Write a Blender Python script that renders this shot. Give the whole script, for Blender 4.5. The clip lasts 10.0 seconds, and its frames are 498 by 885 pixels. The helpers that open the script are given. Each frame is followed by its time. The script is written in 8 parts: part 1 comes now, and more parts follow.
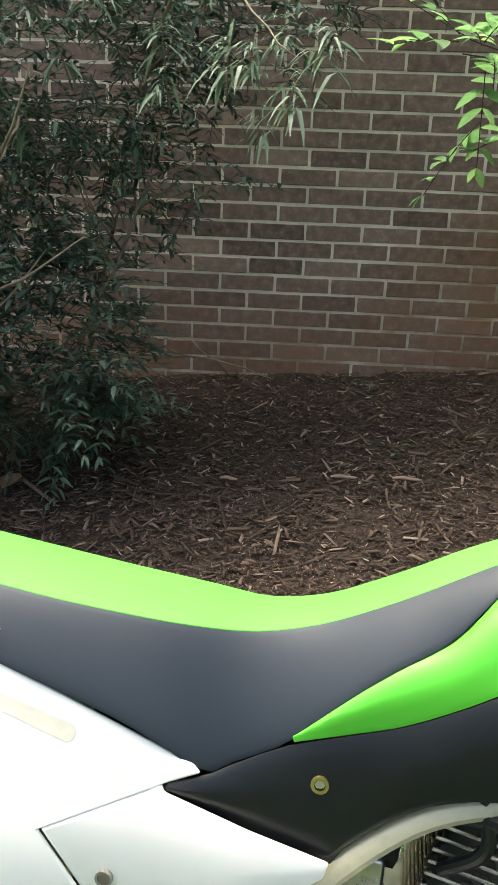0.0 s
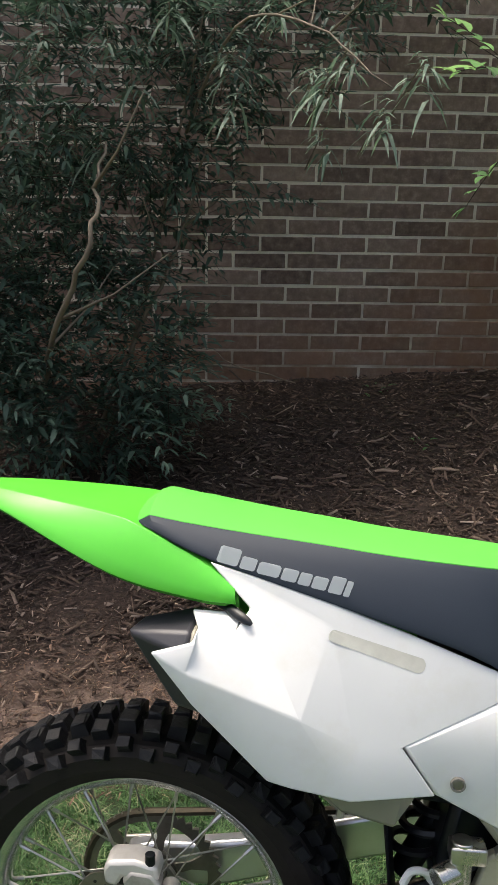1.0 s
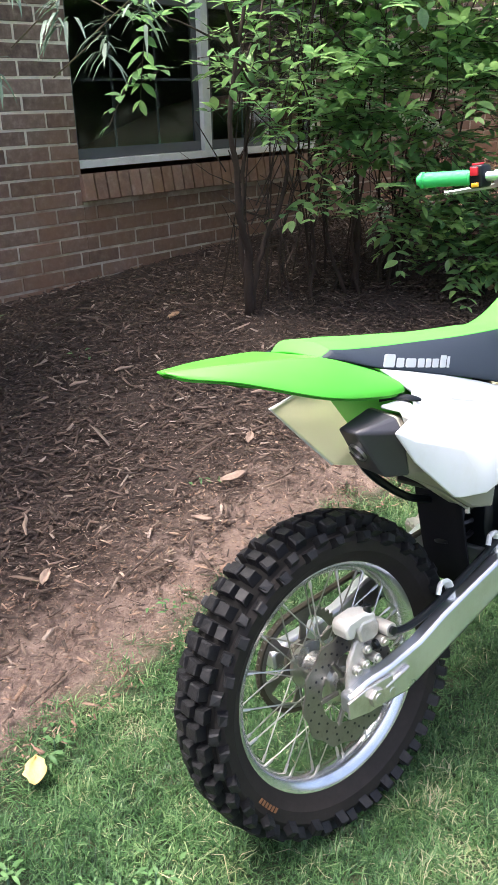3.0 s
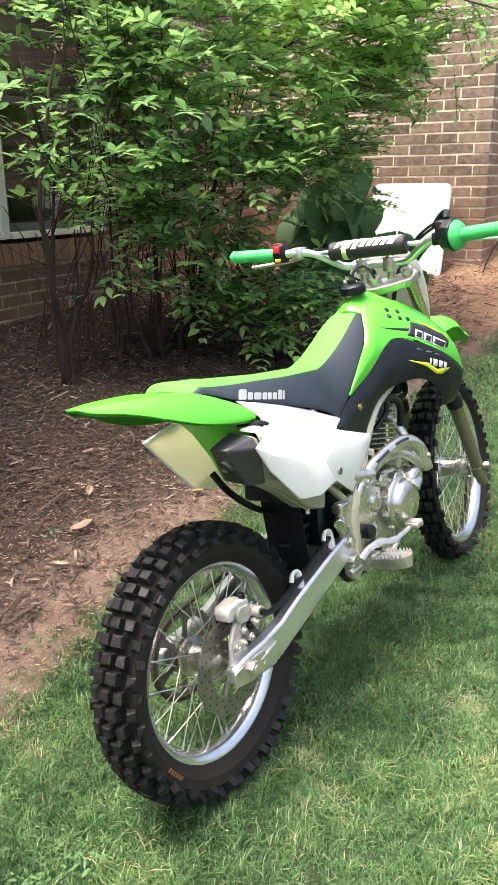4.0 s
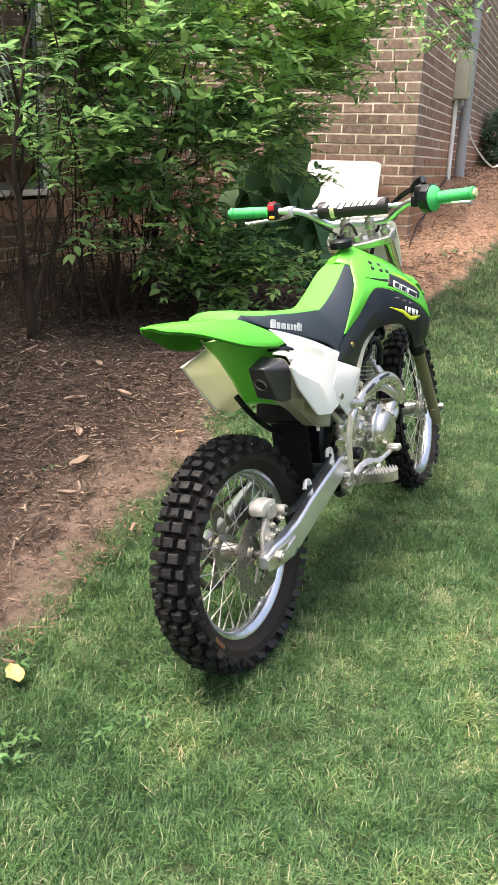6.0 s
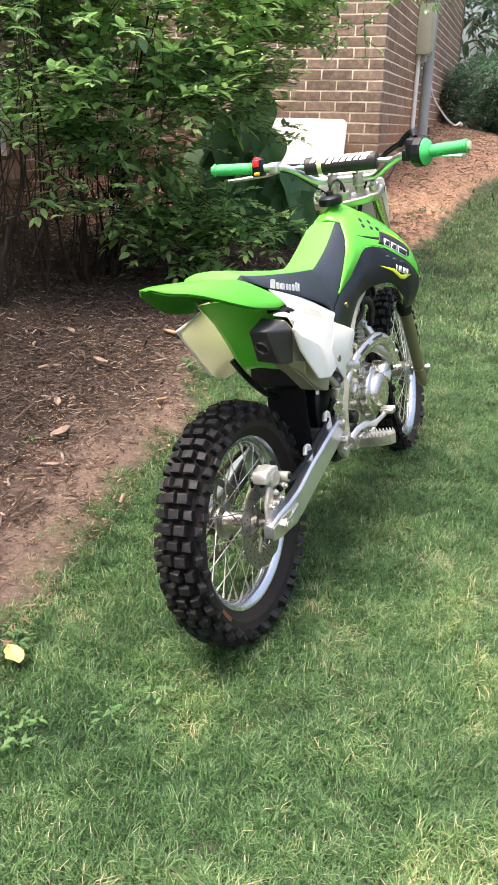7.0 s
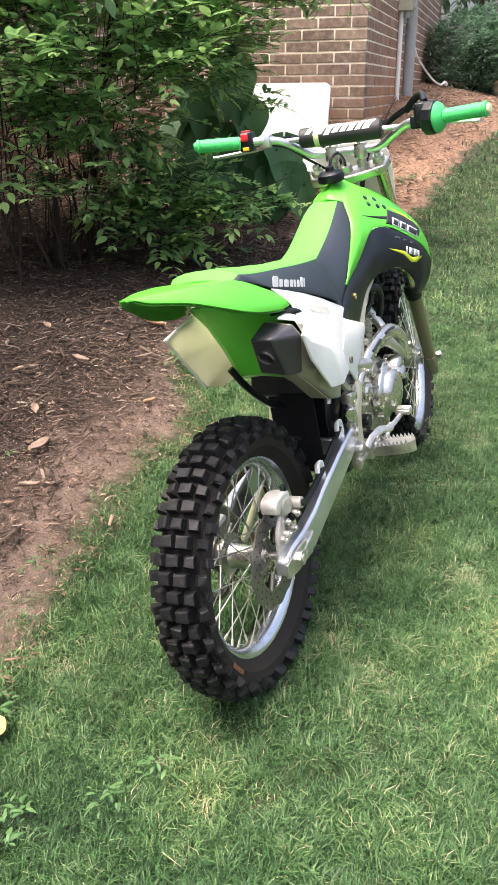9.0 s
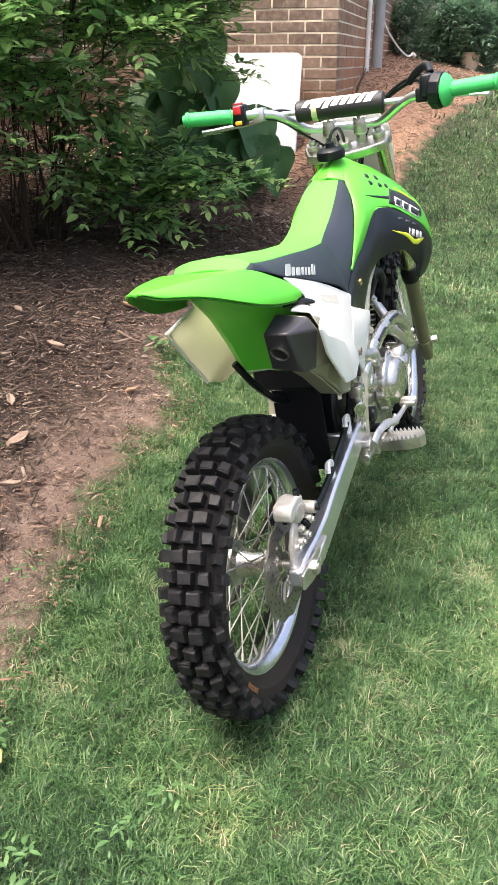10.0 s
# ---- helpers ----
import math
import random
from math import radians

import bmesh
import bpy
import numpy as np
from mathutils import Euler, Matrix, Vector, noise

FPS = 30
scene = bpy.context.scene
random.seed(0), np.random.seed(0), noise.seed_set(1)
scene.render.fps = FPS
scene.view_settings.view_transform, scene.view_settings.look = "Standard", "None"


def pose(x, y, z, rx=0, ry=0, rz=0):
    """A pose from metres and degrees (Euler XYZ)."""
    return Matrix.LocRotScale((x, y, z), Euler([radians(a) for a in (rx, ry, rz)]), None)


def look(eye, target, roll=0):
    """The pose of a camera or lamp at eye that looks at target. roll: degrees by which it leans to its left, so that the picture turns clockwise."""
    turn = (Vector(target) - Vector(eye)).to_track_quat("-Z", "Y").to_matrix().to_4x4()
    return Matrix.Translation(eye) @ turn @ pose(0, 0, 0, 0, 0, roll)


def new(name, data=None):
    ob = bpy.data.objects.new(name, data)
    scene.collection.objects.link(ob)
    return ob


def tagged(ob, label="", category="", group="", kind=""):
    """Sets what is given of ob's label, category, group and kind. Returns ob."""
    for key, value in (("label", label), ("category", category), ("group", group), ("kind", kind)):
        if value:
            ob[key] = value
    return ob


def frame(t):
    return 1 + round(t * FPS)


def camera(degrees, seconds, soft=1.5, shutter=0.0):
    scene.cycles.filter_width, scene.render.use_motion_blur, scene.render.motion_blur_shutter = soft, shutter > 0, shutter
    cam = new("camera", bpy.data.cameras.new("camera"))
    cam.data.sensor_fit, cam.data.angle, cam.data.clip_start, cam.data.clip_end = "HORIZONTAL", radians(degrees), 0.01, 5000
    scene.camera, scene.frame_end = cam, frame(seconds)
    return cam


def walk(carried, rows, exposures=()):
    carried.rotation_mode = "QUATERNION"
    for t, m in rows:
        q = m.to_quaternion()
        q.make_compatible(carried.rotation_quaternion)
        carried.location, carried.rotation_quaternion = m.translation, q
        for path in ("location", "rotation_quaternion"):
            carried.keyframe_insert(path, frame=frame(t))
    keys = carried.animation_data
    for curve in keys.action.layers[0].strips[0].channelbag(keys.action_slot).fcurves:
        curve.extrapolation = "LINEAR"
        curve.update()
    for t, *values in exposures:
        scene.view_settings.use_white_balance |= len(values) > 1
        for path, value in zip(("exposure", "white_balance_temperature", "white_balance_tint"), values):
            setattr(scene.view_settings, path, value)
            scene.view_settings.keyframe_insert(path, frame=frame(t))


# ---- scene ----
cam = camera(34.5, 10.0)
PATH = [
    (0, (-0.448, 0.36, 1.237), (-0.528, 2.239, 0.556), 2.2),
    (0.3, (-0.56, 0.245, 1.229), (-0.657, 2.139, 0.594), 1.7),
    (0.5, (-0.643, 0.196, 1.243), (-0.686, 2.088, 0.598), 1.6),
    (1, (-0.873, 0.207, 1.241), (-0.773, 2.096, 0.594), 1.1),
    (1.5, (-1.128, 0.265, 1.228), (-0.642, 2.083, 0.549), 2.0),
    (2, (-1.401, 0.236, 1.193), (-0.498, 1.867, 0.47), -0.0),
    (2.2, (-1.476, 0.244, 1.19), (-0.498, 1.821, 0.443), -0.7),
    (3.3, (-2.008, 0.355, 1.211), (-0.572, 1.52, 0.449), -1.3),
    (3.5, (-2.072, 0.353, 1.215), (-0.557, 1.434, 0.482), -1.0),
    (4, (-2.226, 0.278, 1.227), (-0.552, 1.183, 0.61), -0.6),
    (4.5, (-2.423, 0.167, 1.223), (-0.698, 1.002, 0.651), 0.3),
    (5, (-2.506, 0.16, 1.205), (-0.77, 0.968, 0.628), 1.4),
    (5.5, (-2.567, 0.241, 1.195), (-0.821, 1.009, 0.594), 1.6),
    (5.7, (-2.604, 0.317, 1.188), (-0.851, 1.05, 0.565), 1.6),
    (6.8, (-2.647, 0.494, 1.17), (-0.881, 1.073, 0.432), 2.0),
    (7, (-2.608, 0.517, 1.158), (-0.839, 1.086, 0.419), 1.5),
    (7.5, (-2.521, 0.569, 1.173), (-0.755, 1.149, 0.435), 0.1),
    (8, (-2.432, 0.595, 1.168), (-0.668, 1.164, 0.416), -0.8),
    (8.5, (-2.386, 0.613, 1.163), (-0.627, 1.165, 0.387), -0.8),
    (9, (-2.355, 0.636, 1.162), (-0.603, 1.167, 0.357), -0.5),
    (9.5, (-2.3, 0.697, 1.156), (-0.55, 1.182, 0.316), -0.1),
    (10, (-2.255, 0.761, 1.159), (-0.502, 1.193, 0.298), 0.0),
]
EXPOSURES = [(0.0, 1.63, 6900, 3), (0.3, 1.38, 6800, 4), (0.6, 1.01, 6870, 9), (1.0, 0.82, 6620, 9), (1.5, 0.43, 6870, 10), (2.0, 0.7, 7150, 13), (2.3, 1.13, 6970, 14), (3.3, 1.9, 5960, 13), (4.0, 1.76, 6710, 9), (5.0, 1.6, 6910, 11), (5.5, 1.57, 6860, 10), (7.0, 1.64, 6660, 13), (10.0, 1.64, 6560, 13)]
walk(cam, [(t, look(eye, target, roll)) for t, eye, target, roll in PATH], EXPOSURES)

# ---- daylight: a bright hazy sky, its sun high over the roof ----
world = bpy.data.worlds.new("sky")
scene.world = world
world.use_nodes = True
wn = world.node_tree
sky = wn.nodes.new("ShaderNodeTexSky")
sky.sky_type, sky.sun_disc = "NISHITA", False
sky.sun_elevation, sky.sun_rotation = radians(71), radians(317)
sky.air_density, sky.dust_density, sky.ozone_density = 1.0, 9.0, 1.0
wn.links.new(sky.outputs["Color"], wn.nodes["Background"].inputs["Color"])
wn.nodes["Background"].inputs["Strength"].default_value = 0.15
sun = new("sun", bpy.data.lights.new("sun", "SUN"))
sun.data.energy, sun.data.angle, sun.data.color = 1.15, radians(22), (1.0, 0.975, 0.93)
sun.matrix_world = look((-1.4, 2.5, 6.0), (0, 1.0, 0))

# ---- materials ----
def mat(name):
    m = bpy.data.materials.new(name)
    m.use_nodes = True
    return m, m.node_tree, m.node_tree.nodes["Principled BSDF"]


def node(tree, kind, **values):
    n = tree.nodes.new(kind)
    for key, value in values.items():
        n.inputs[key].default_value = value
    return n


def noise_at(tree, scale, detail=4.0, rough=0.55, space="Object"):
    """Noise in metres: object space, or the world's for pieces that share a mesh."""
    if space == "World":
        src = tree.nodes.new("ShaderNodeNewGeometry").outputs["Position"]
    else:
        src = tree.nodes.new("ShaderNodeTexCoord").outputs["Object"]
    n = node(tree, "ShaderNodeTexNoise", Scale=scale, Detail=detail, Roughness=rough)
    tree.links.new(src, n.inputs["Vector"])
    return n.outputs["Fac"]


def ramp(tree, fac, stops):
    r = tree.nodes.new("ShaderNodeValToRGB")
    while len(r.color_ramp.elements) < len(stops):
        r.color_ramp.elements.new(0.5)
    for e, (p, c) in zip(r.color_ramp.elements, stops):
        e.position, e.color = p, (*c, 1.0)
    tree.links.new(fac, r.inputs["Fac"])
    return r.outputs["Color"]


def mixed(tree, fac, a, b, blend="MIX"):
    m = tree.nodes.new("ShaderNodeMix")
    m.data_type, m.blend_type = "RGBA", blend
    for socket, value in ((m.inputs[0], fac), (m.inputs[6], a), (m.inputs[7], b)):
        if isinstance(value, (int, float)):
            socket.default_value = value
        elif isinstance(value, tuple):
            socket.default_value = (*value, 1.0)
        else:
            tree.links.new(value, socket)
    return m.outputs[2]


def math_node(tree, op, a, b=0.0, clamp=False):
    m = tree.nodes.new("ShaderNodeMath")
    m.operation, m.use_clamp = op, clamp
    for socket, value in zip(m.inputs, (a, b)):
        if isinstance(value, (int, float)):
            socket.default_value = value
        else:
            tree.links.new(value, socket)
    return m.outputs[0]


def surface(name, base, rough=0.5, metal=0.0, vary=0.15, large=6.0, fine=120.0, bump=0.15, dist=0.002,
            space="Object", dirt=None, dirt_amount=0.0, coat=0.0, spec=0.5, rough_vary=0.12):
    """One real surface: a base colour that drifts at two scales, with fine relief, uneven gloss and perhaps dirt."""
    m, t, p = mat(name)
    n1, n2 = noise_at(t, large, 3.0, space=space), noise_at(t, fine, 5.0, space=space)
    dark, light = tuple(c * (1 - vary) for c in base), tuple(min(1.0, c * (1 + vary)) for c in base)
    col = ramp(t, n1, ((0.3, dark), (0.7, light)))
    col = mixed(t, 0.35 * min(1.0, vary * 4), col, ramp(t, n2, ((0.3, dark), (0.7, light))))
    if dirt:
        spots = ramp(t, noise_at(t, large * 2.7, 6.0, 0.7, space), ((0.5, (0, 0, 0)), (0.72, (1, 1, 1))))
        col = mixed(t, math_node(t, "MULTIPLY", spots, dirt_amount), col, dirt)
    t.links.new(col, p.inputs["Base Color"])
    r = t.nodes.new("ShaderNodeMapRange")
    r.inputs["To Min"].default_value, r.inputs["To Max"].default_value = max(0.02, rough - rough_vary), min(1.0, rough + rough_vary)
    t.links.new(n1, r.inputs["Value"])
    t.links.new(r.outputs["Result"], p.inputs["Roughness"])
    p.inputs["Metallic"].default_value = metal
    p.inputs["Specular IOR Level"].default_value = spec
    p.inputs["Coat Weight"].default_value = coat
    if bump:
        b = node(t, "ShaderNodeBump", Strength=bump, Distance=dist)
        t.links.new(n2, b.inputs["Height"])
        t.links.new(b.outputs["Normal"], p.inputs["Normal"])
    return m


def leaf_mat(name, deep, fresh, tip, rough=0.45, through_light=0.35):
    """Leaves: colour by island and by a stored age, a little light let through."""
    m, t, p = mat(name)
    island = t.nodes.new("ShaderNodeNewGeometry").outputs["Random Per Island"]
    col = ramp(t, island, ((0.0, deep), (0.75, fresh), (1.0, tuple(0.5 * (a + b) for a, b in zip(fresh, tip)))))
    age = t.nodes.new("ShaderNodeAttribute")
    age.attribute_name = "young"
    col = mixed(t, age.outputs["Fac"], col, tip)
    col = mixed(t, 0.25, col, ramp(t, noise_at(t, 90, 3), ((0.35, deep), (0.7, fresh))))
    t.links.new(col, p.inputs["Base Color"])
    p.inputs["Roughness"].default_value = rough
    tr = t.nodes.new("ShaderNodeBsdfTranslucent")
    t.links.new(col, tr.inputs["Color"])
    mix = t.nodes.new("ShaderNodeMixShader")
    mix.inputs[0].default_value = through_light
    t.links.new(p.outputs[0], mix.inputs[1])
    t.links.new(tr.outputs[0], mix.inputs[2])
    t.links.new(mix.outputs[0], t.nodes["Material Output"].inputs["Surface"])
    b = node(t, "ShaderNodeBump", Strength=0.2, Distance=0.002)
    t.links.new(noise_at(t, 160, 3), b.inputs["Height"])
    t.links.new(b.outputs["Normal"], p.inputs["Normal"])
    return m


def splash_back(t):
    """Clay that rain has thrown up the foot of the long wall: strongest low down, broken by noise."""
    xyz = t.nodes.new("ShaderNodeSeparateXYZ")
    t.links.new(t.nodes.new("ShaderNodeNewGeometry").outputs["Position"], xyz.inputs[0])
    r = t.nodes.new("ShaderNodeMapRange")
    r.inputs["From Min"].default_value, r.inputs["From Max"].default_value = 0.30, 0.75
    r.inputs["To Min"].default_value, r.inputs["To Max"].default_value = 1.0, 0.0
    under = t.nodes.new("ShaderNodeMapRange")  # higher below the window, where the sill drips
    under.inputs["From Min"].default_value, under.inputs["From Max"].default_value = -0.2, 0.5
    under.inputs["To Min"].default_value, under.inputs["To Max"].default_value = 0.0, 0.62
    t.links.new(xyz.outputs["X"], under.inputs["Value"])
    t.links.new(math_node(t, "SUBTRACT", xyz.outputs["Z"], under.outputs["Result"]), r.inputs["Value"])
    return math_node(t, "MULTIPLY", r.outputs["Result"], ramp(t, noise_at(t, 4, 5, 0.65, "World"), ((0.3, (0.15, 0.15, 0.15)), (0.62, (1, 1, 1)))))


def brick_mat(name, by_island):
    """Brown wire-cut face bricks: a tone for each brick, streaks, pits, red clay washed on where rain splashes."""
    m, t, p = mat(name)
    if by_island:
        pick = t.nodes.new("ShaderNodeNewGeometry").outputs["Random Per Island"]
    else:
        pick = t.nodes.new("ShaderNodeObjectInfo").outputs["Random"]
    tone = ramp(t, pick, ((0.0, (0.088, 0.058, 0.045)), (0.22, (0.175, 0.117, 0.091)), (0.6, (0.270, 0.184, 0.146)),
                          (0.85, (0.45, 0.325, 0.26)), (1.0, (0.13, 0.085, 0.066))))
    streak = noise_at(t, 26, 6, 0.65, "World")
    col = mixed(t, 0.55, tone, ramp(t, streak, ((0.30, (0.080, 0.056, 0.045)), (0.52, (0.235, 0.165, 0.132)), (0.75, (0.50, 0.385, 0.315)))))
    clay = t.nodes.new("ShaderNodeAttribute")
    clay.attribute_name = "clay"
    stained = math_node(t, "MULTIPLY", clay.outputs["Fac"], ramp(t, noise_at(t, 5, 5, 0.6, "World"), ((0.25, (0.3, 0.3, 0.3)), (0.6, (1, 1, 1)))))
    col = mixed(t, stained, col, (0.50, 0.225, 0.10))
    col = mixed(t, math_node(t, "MULTIPLY", splash_back(t), 0.75), col, (0.27, 0.140, 0.080))
    t.links.new(col, p.inputs["Base Color"])
    p.inputs["Roughness"].default_value = 0.9
    pits = noise_at(t, 190, 5, 0.7, "World")
    b = node(t, "ShaderNodeBump", Strength=0.7, Distance=0.003)
    t.links.new(math_node(t, "ADD", pits, streak), b.inputs["Height"])
    t.links.new(b.outputs["Normal"], p.inputs["Normal"])
    return m


def ground_mat():
    """Soil sheet: turf soil, pale trodden clay and dark bark bed, each weighted by stored masks and broken up by noise."""
    m, t, p = mat("ground")
    def mask(name, width):
        a = t.nodes.new("ShaderNodeAttribute")
        a.attribute_name = name
        edge = math_node(t, "ADD", a.outputs["Fac"], math_node(t, "MULTIPLY", math_node(t, "SUBTRACT", noise_at(t, 9, 6, 0.65), 0.5), 1.1))
        r = t.nodes.new("ShaderNodeMapRange")
        r.inputs["From Min"].default_value, r.inputs["From Max"].default_value = 0.5 - width, 0.5 + width
        t.links.new(edge, r.inputs["Value"])
        return r.outputs["Result"]
    turf = ramp(t, noise_at(t, 14, 6, 0.7), ((0.3, (0.026, 0.036, 0.016)), (0.52, (0.050, 0.066, 0.028)), (0.74, (0.17, 0.128, 0.078))))
    clay = ramp(t, noise_at(t, 11, 9, 0.75), ((0.3, (0.115, 0.074, 0.056)), (0.52, (0.225, 0.155, 0.123)), (0.72, (0.37, 0.28, 0.235))))
    clay = mixed(t, 0.5, clay, ramp(t, noise_at(t, 85, 8, 0.8), ((0.3, (0.085, 0.055, 0.040)), (0.5, (0.20, 0.14, 0.11)), (0.7, (0.39, 0.30, 0.25)))))
    bark = ramp(t, noise_at(t, 60, 8, 0.75), ((0.35, (0.016, 0.010, 0.007)), (0.55, (0.055, 0.034, 0.024)), (0.72, (0.15, 0.10, 0.074))))
    col = mixed(t, mask("soil", 0.12), turf, clay)
    col = mixed(t, mask("mulch", 0.2), col, bark)
    red = t.nodes.new("ShaderNodeAttribute")
    red.attribute_name = "mound"
    tan = ramp(t, noise_at(t, 30, 8, 0.7), ((0.3, (0.20, 0.105, 0.062)), (0.55, (0.38, 0.225, 0.145)), (0.75, (0.52, 0.37, 0.26))))
    col = mixed(t, math_node(t, "MULTIPLY", red.outputs["Fac"], mask("soil", 0.15)), col, tan)
    t.links.new(col, p.inputs["Base Color"])
    p.inputs["Roughness"].default_value = 0.95
    b = node(t, "ShaderNodeBump", Strength=0.9, Distance=0.012)
    t.links.new(math_node(t, "ADD", noise_at(t, 55, 8, 0.7), noise_at(t, 240, 3)), b.inputs["Height"])
    t.links.new(b.outputs["Normal"], p.inputs["Normal"])
    return m


def blade_mat():
    m, t, p = mat("grass_blade")
    tone = t.nodes.new("ShaderNodeAttribute")
    tone.attribute_name = "tone"
    col = ramp(t, tone.outputs["Fac"], ((0.0, (0.018, 0.050, 0.017)), (0.40, (0.067, 0.152, 0.050)), (0.70, (0.148, 0.268, 0.098)), (0.90, (0.30, 0.36, 0.18)), (1.0, (0.46, 0.40, 0.27))))
    patch = ramp(t, noise_at(t, 3.2, 6, 0.65), ((0.32, (0.50, 0.60, 0.52)), (0.52, (0.95, 1.0, 0.95)), (0.70, (1.50, 1.28, 1.22))))
    col = mixed(t, 1.0, col, patch, "MULTIPLY")
    t.links.new(col, p.inputs["Base Color"])
    p.inputs["Roughness"].default_value = 0.5
    tr = t.nodes.new("ShaderNodeBsdfTranslucent")
    t.links.new(col, tr.inputs["Color"])
    mix = t.nodes.new("ShaderNodeMixShader")
    mix.inputs[0].default_value = 0.3
    t.links.new(p.outputs[0], mix.inputs[1])
    t.links.new(tr.outputs[0], mix.inputs[2])
    t.links.new(mix.outputs[0], t.nodes["Material Output"].inputs["Surface"])
    return m


def island_mat(name, stops, rough=0.9, fine=150, pale=(0.32, 0.23, 0.16)):
    m, t, p = mat(name)
    col = ramp(t, t.nodes.new("ShaderNodeNewGeometry").outputs["Random Per Island"], stops)
    col = mixed(t, 0.35, col, ramp(t, noise_at(t, fine, 5, 0.7), ((0.3, (0.04, 0.026, 0.018)), (0.7, pale))))
    t.links.new(col, p.inputs["Base Color"])
    p.inputs["Roughness"].default_value = rough
    b = node(t, "ShaderNodeBump", Strength=0.5, Distance=0.002)
    t.links.new(noise_at(t, fine * 2, 4), b.inputs["Height"])
    t.links.new(b.outputs["Normal"], p.inputs["Normal"])
    return m


def glass_mat():
    m, t, p = mat("window_glass")
    p.inputs["Base Color"].default_value = (0.75, 0.8, 0.78, 1)
    p.inputs["Roughness"].default_value = 0.02
    p.inputs["Transmission Weight"].default_value = 1.0
    p.inputs["IOR"].default_value = 1.45
    return m


GROUND, BLADE = ground_mat(), blade_mat()
BRICK, BRICK_JOINED = brick_mat("face_brick", False), brick_mat("face_brick_far", True)
MORTAR = surface("mortar", (0.82, 0.735, 0.61), 0.95, vary=0.16, large=9, fine=220, bump=0.5, space="World", dirt=(0.30, 0.24, 0.18), dirt_amount=0.3)
mt = MORTAR.node_tree
mp = mt.nodes["Principled BSDF"]
clean = mp.inputs["Base Color"].links[0].from_socket
mt.links.new(mixed(mt, math_node(mt, "MULTIPLY", splash_back(mt), 0.9), clean, (0.25, 0.155, 0.098)), mp.inputs["Base Color"])
GLASS = glass_mat()
FRAME_WHITE = surface("white_vinyl", (0.82, 0.82, 0.80), 0.45, vary=0.06, dirt=(0.35, 0.33, 0.28), dirt_amount=0.3)
# dark grey that holds the dimness of the rooms behind the glass
DARK_ROOM = surface("room_dimness_grey", (0.10, 0.10, 0.10), 0.9, vary=0.2)
CHIP = island_mat("bark_chip", ((0.0, (0.014, 0.008, 0.006)), (0.38, (0.036, 0.021, 0.015)), (0.70, (0.078, 0.050, 0.036)), (0.91, (0.165, 0.115, 0.086)), (1.0, (0.44, 0.35, 0.285))), pale=(0.20, 0.14, 0.10))
CHIP_TAN = island_mat("tan_chip", ((0.0, (0.10, 0.05, 0.03)), (0.4, (0.22, 0.13, 0.085)), (0.8, (0.36, 0.24, 0.17)), (1.0, (0.52, 0.40, 0.30))))
BARK = surface("stem_bark", (0.042, 0.027, 0.019), 0.9, vary=0.35, large=12, fine=90, bump=0.6, dist=0.004)
BARK_GREY = surface("grey_stem_bark", (0.20, 0.16, 0.115), 0.9, vary=0.3, large=12, fine=90, bump=0.5, dist=0.003)
LEAF_GREEN = leaf_mat("shrub_leaf", (0.090, 0.200, 0.085), (0.26, 0.48, 0.175), (0.62, 0.85, 0.27), 0.34, 0.55)
LEAF_WEED = leaf_mat("weed_leaf", (0.040, 0.110, 0.036), (0.085, 0.190, 0.062), (0.17, 0.32, 0.10), 0.5, 0.3)
LEAF_NARROW = leaf_mat("narrow_leaf", (0.026, 0.056, 0.040), (0.074, 0.135, 0.090), (0.38, 0.50, 0.36), 0.55)
LEAF_BIG = leaf_mat("elephant_ear_leaf", (0.050, 0.130, 0.056), (0.095, 0.220, 0.084), (0.14, 0.27, 0.10), 0.64, 0.35)
LEAF_FAR = leaf_mat("boxwood_leaf", (0.055, 0.120, 0.070), (0.125, 0.235, 0.140), (0.28, 0.44, 0.28))
BLOSSOM = surface("cream_blossom", (0.62, 0.62, 0.46), 0.8, vary=0.15)

# ---- building helpers ----
def part(name, bm, material, parent=None, label="", smooth=False, angle=35):
    """One bmesh becomes one mesh object, under its thing or part."""
    me = bpy.data.meshes.new(name)
    if smooth:
        for f in bm.faces:
            f.smooth = True
        for e in bm.edges:
            if len(e.link_faces) == 2 and e.calc_face_angle(0.0) > radians(angle):
                e.smooth = False
    bm.to_mesh(me)
    bm.free()
    me.materials.append(material)
    ob = new(name, me)
    if parent:
        ob.parent = parent
    if label:
        tagged(ob, label)
    return ob


def raw_mesh(name, verts, faces, material, attributes=()):
    """A large mesh straight from arrays; faces all have the same number of corners."""
    verts, faces = np.asarray(verts, np.float32), np.asarray(faces, np.int32)
    me = bpy.data.meshes.new(name)
    n, k = faces.shape
    me.vertices.add(len(verts))
    me.vertices.foreach_set("co", verts.ravel())
    me.loops.add(n * k)
    me.loops.foreach_set("vertex_index", faces.ravel())
    me.polygons.add(n)
    me.polygons.foreach_set("loop_start", np.arange(0, n * k, k, dtype=np.int32))
    for key, values in attributes:
        me.attributes.new(key, "FLOAT", "POINT").data.foreach_set("value", np.asarray(values, np.float32))
    me.update(calc_edges=True)
    me.validate()
    me.materials.append(material)
    return new(name, me)


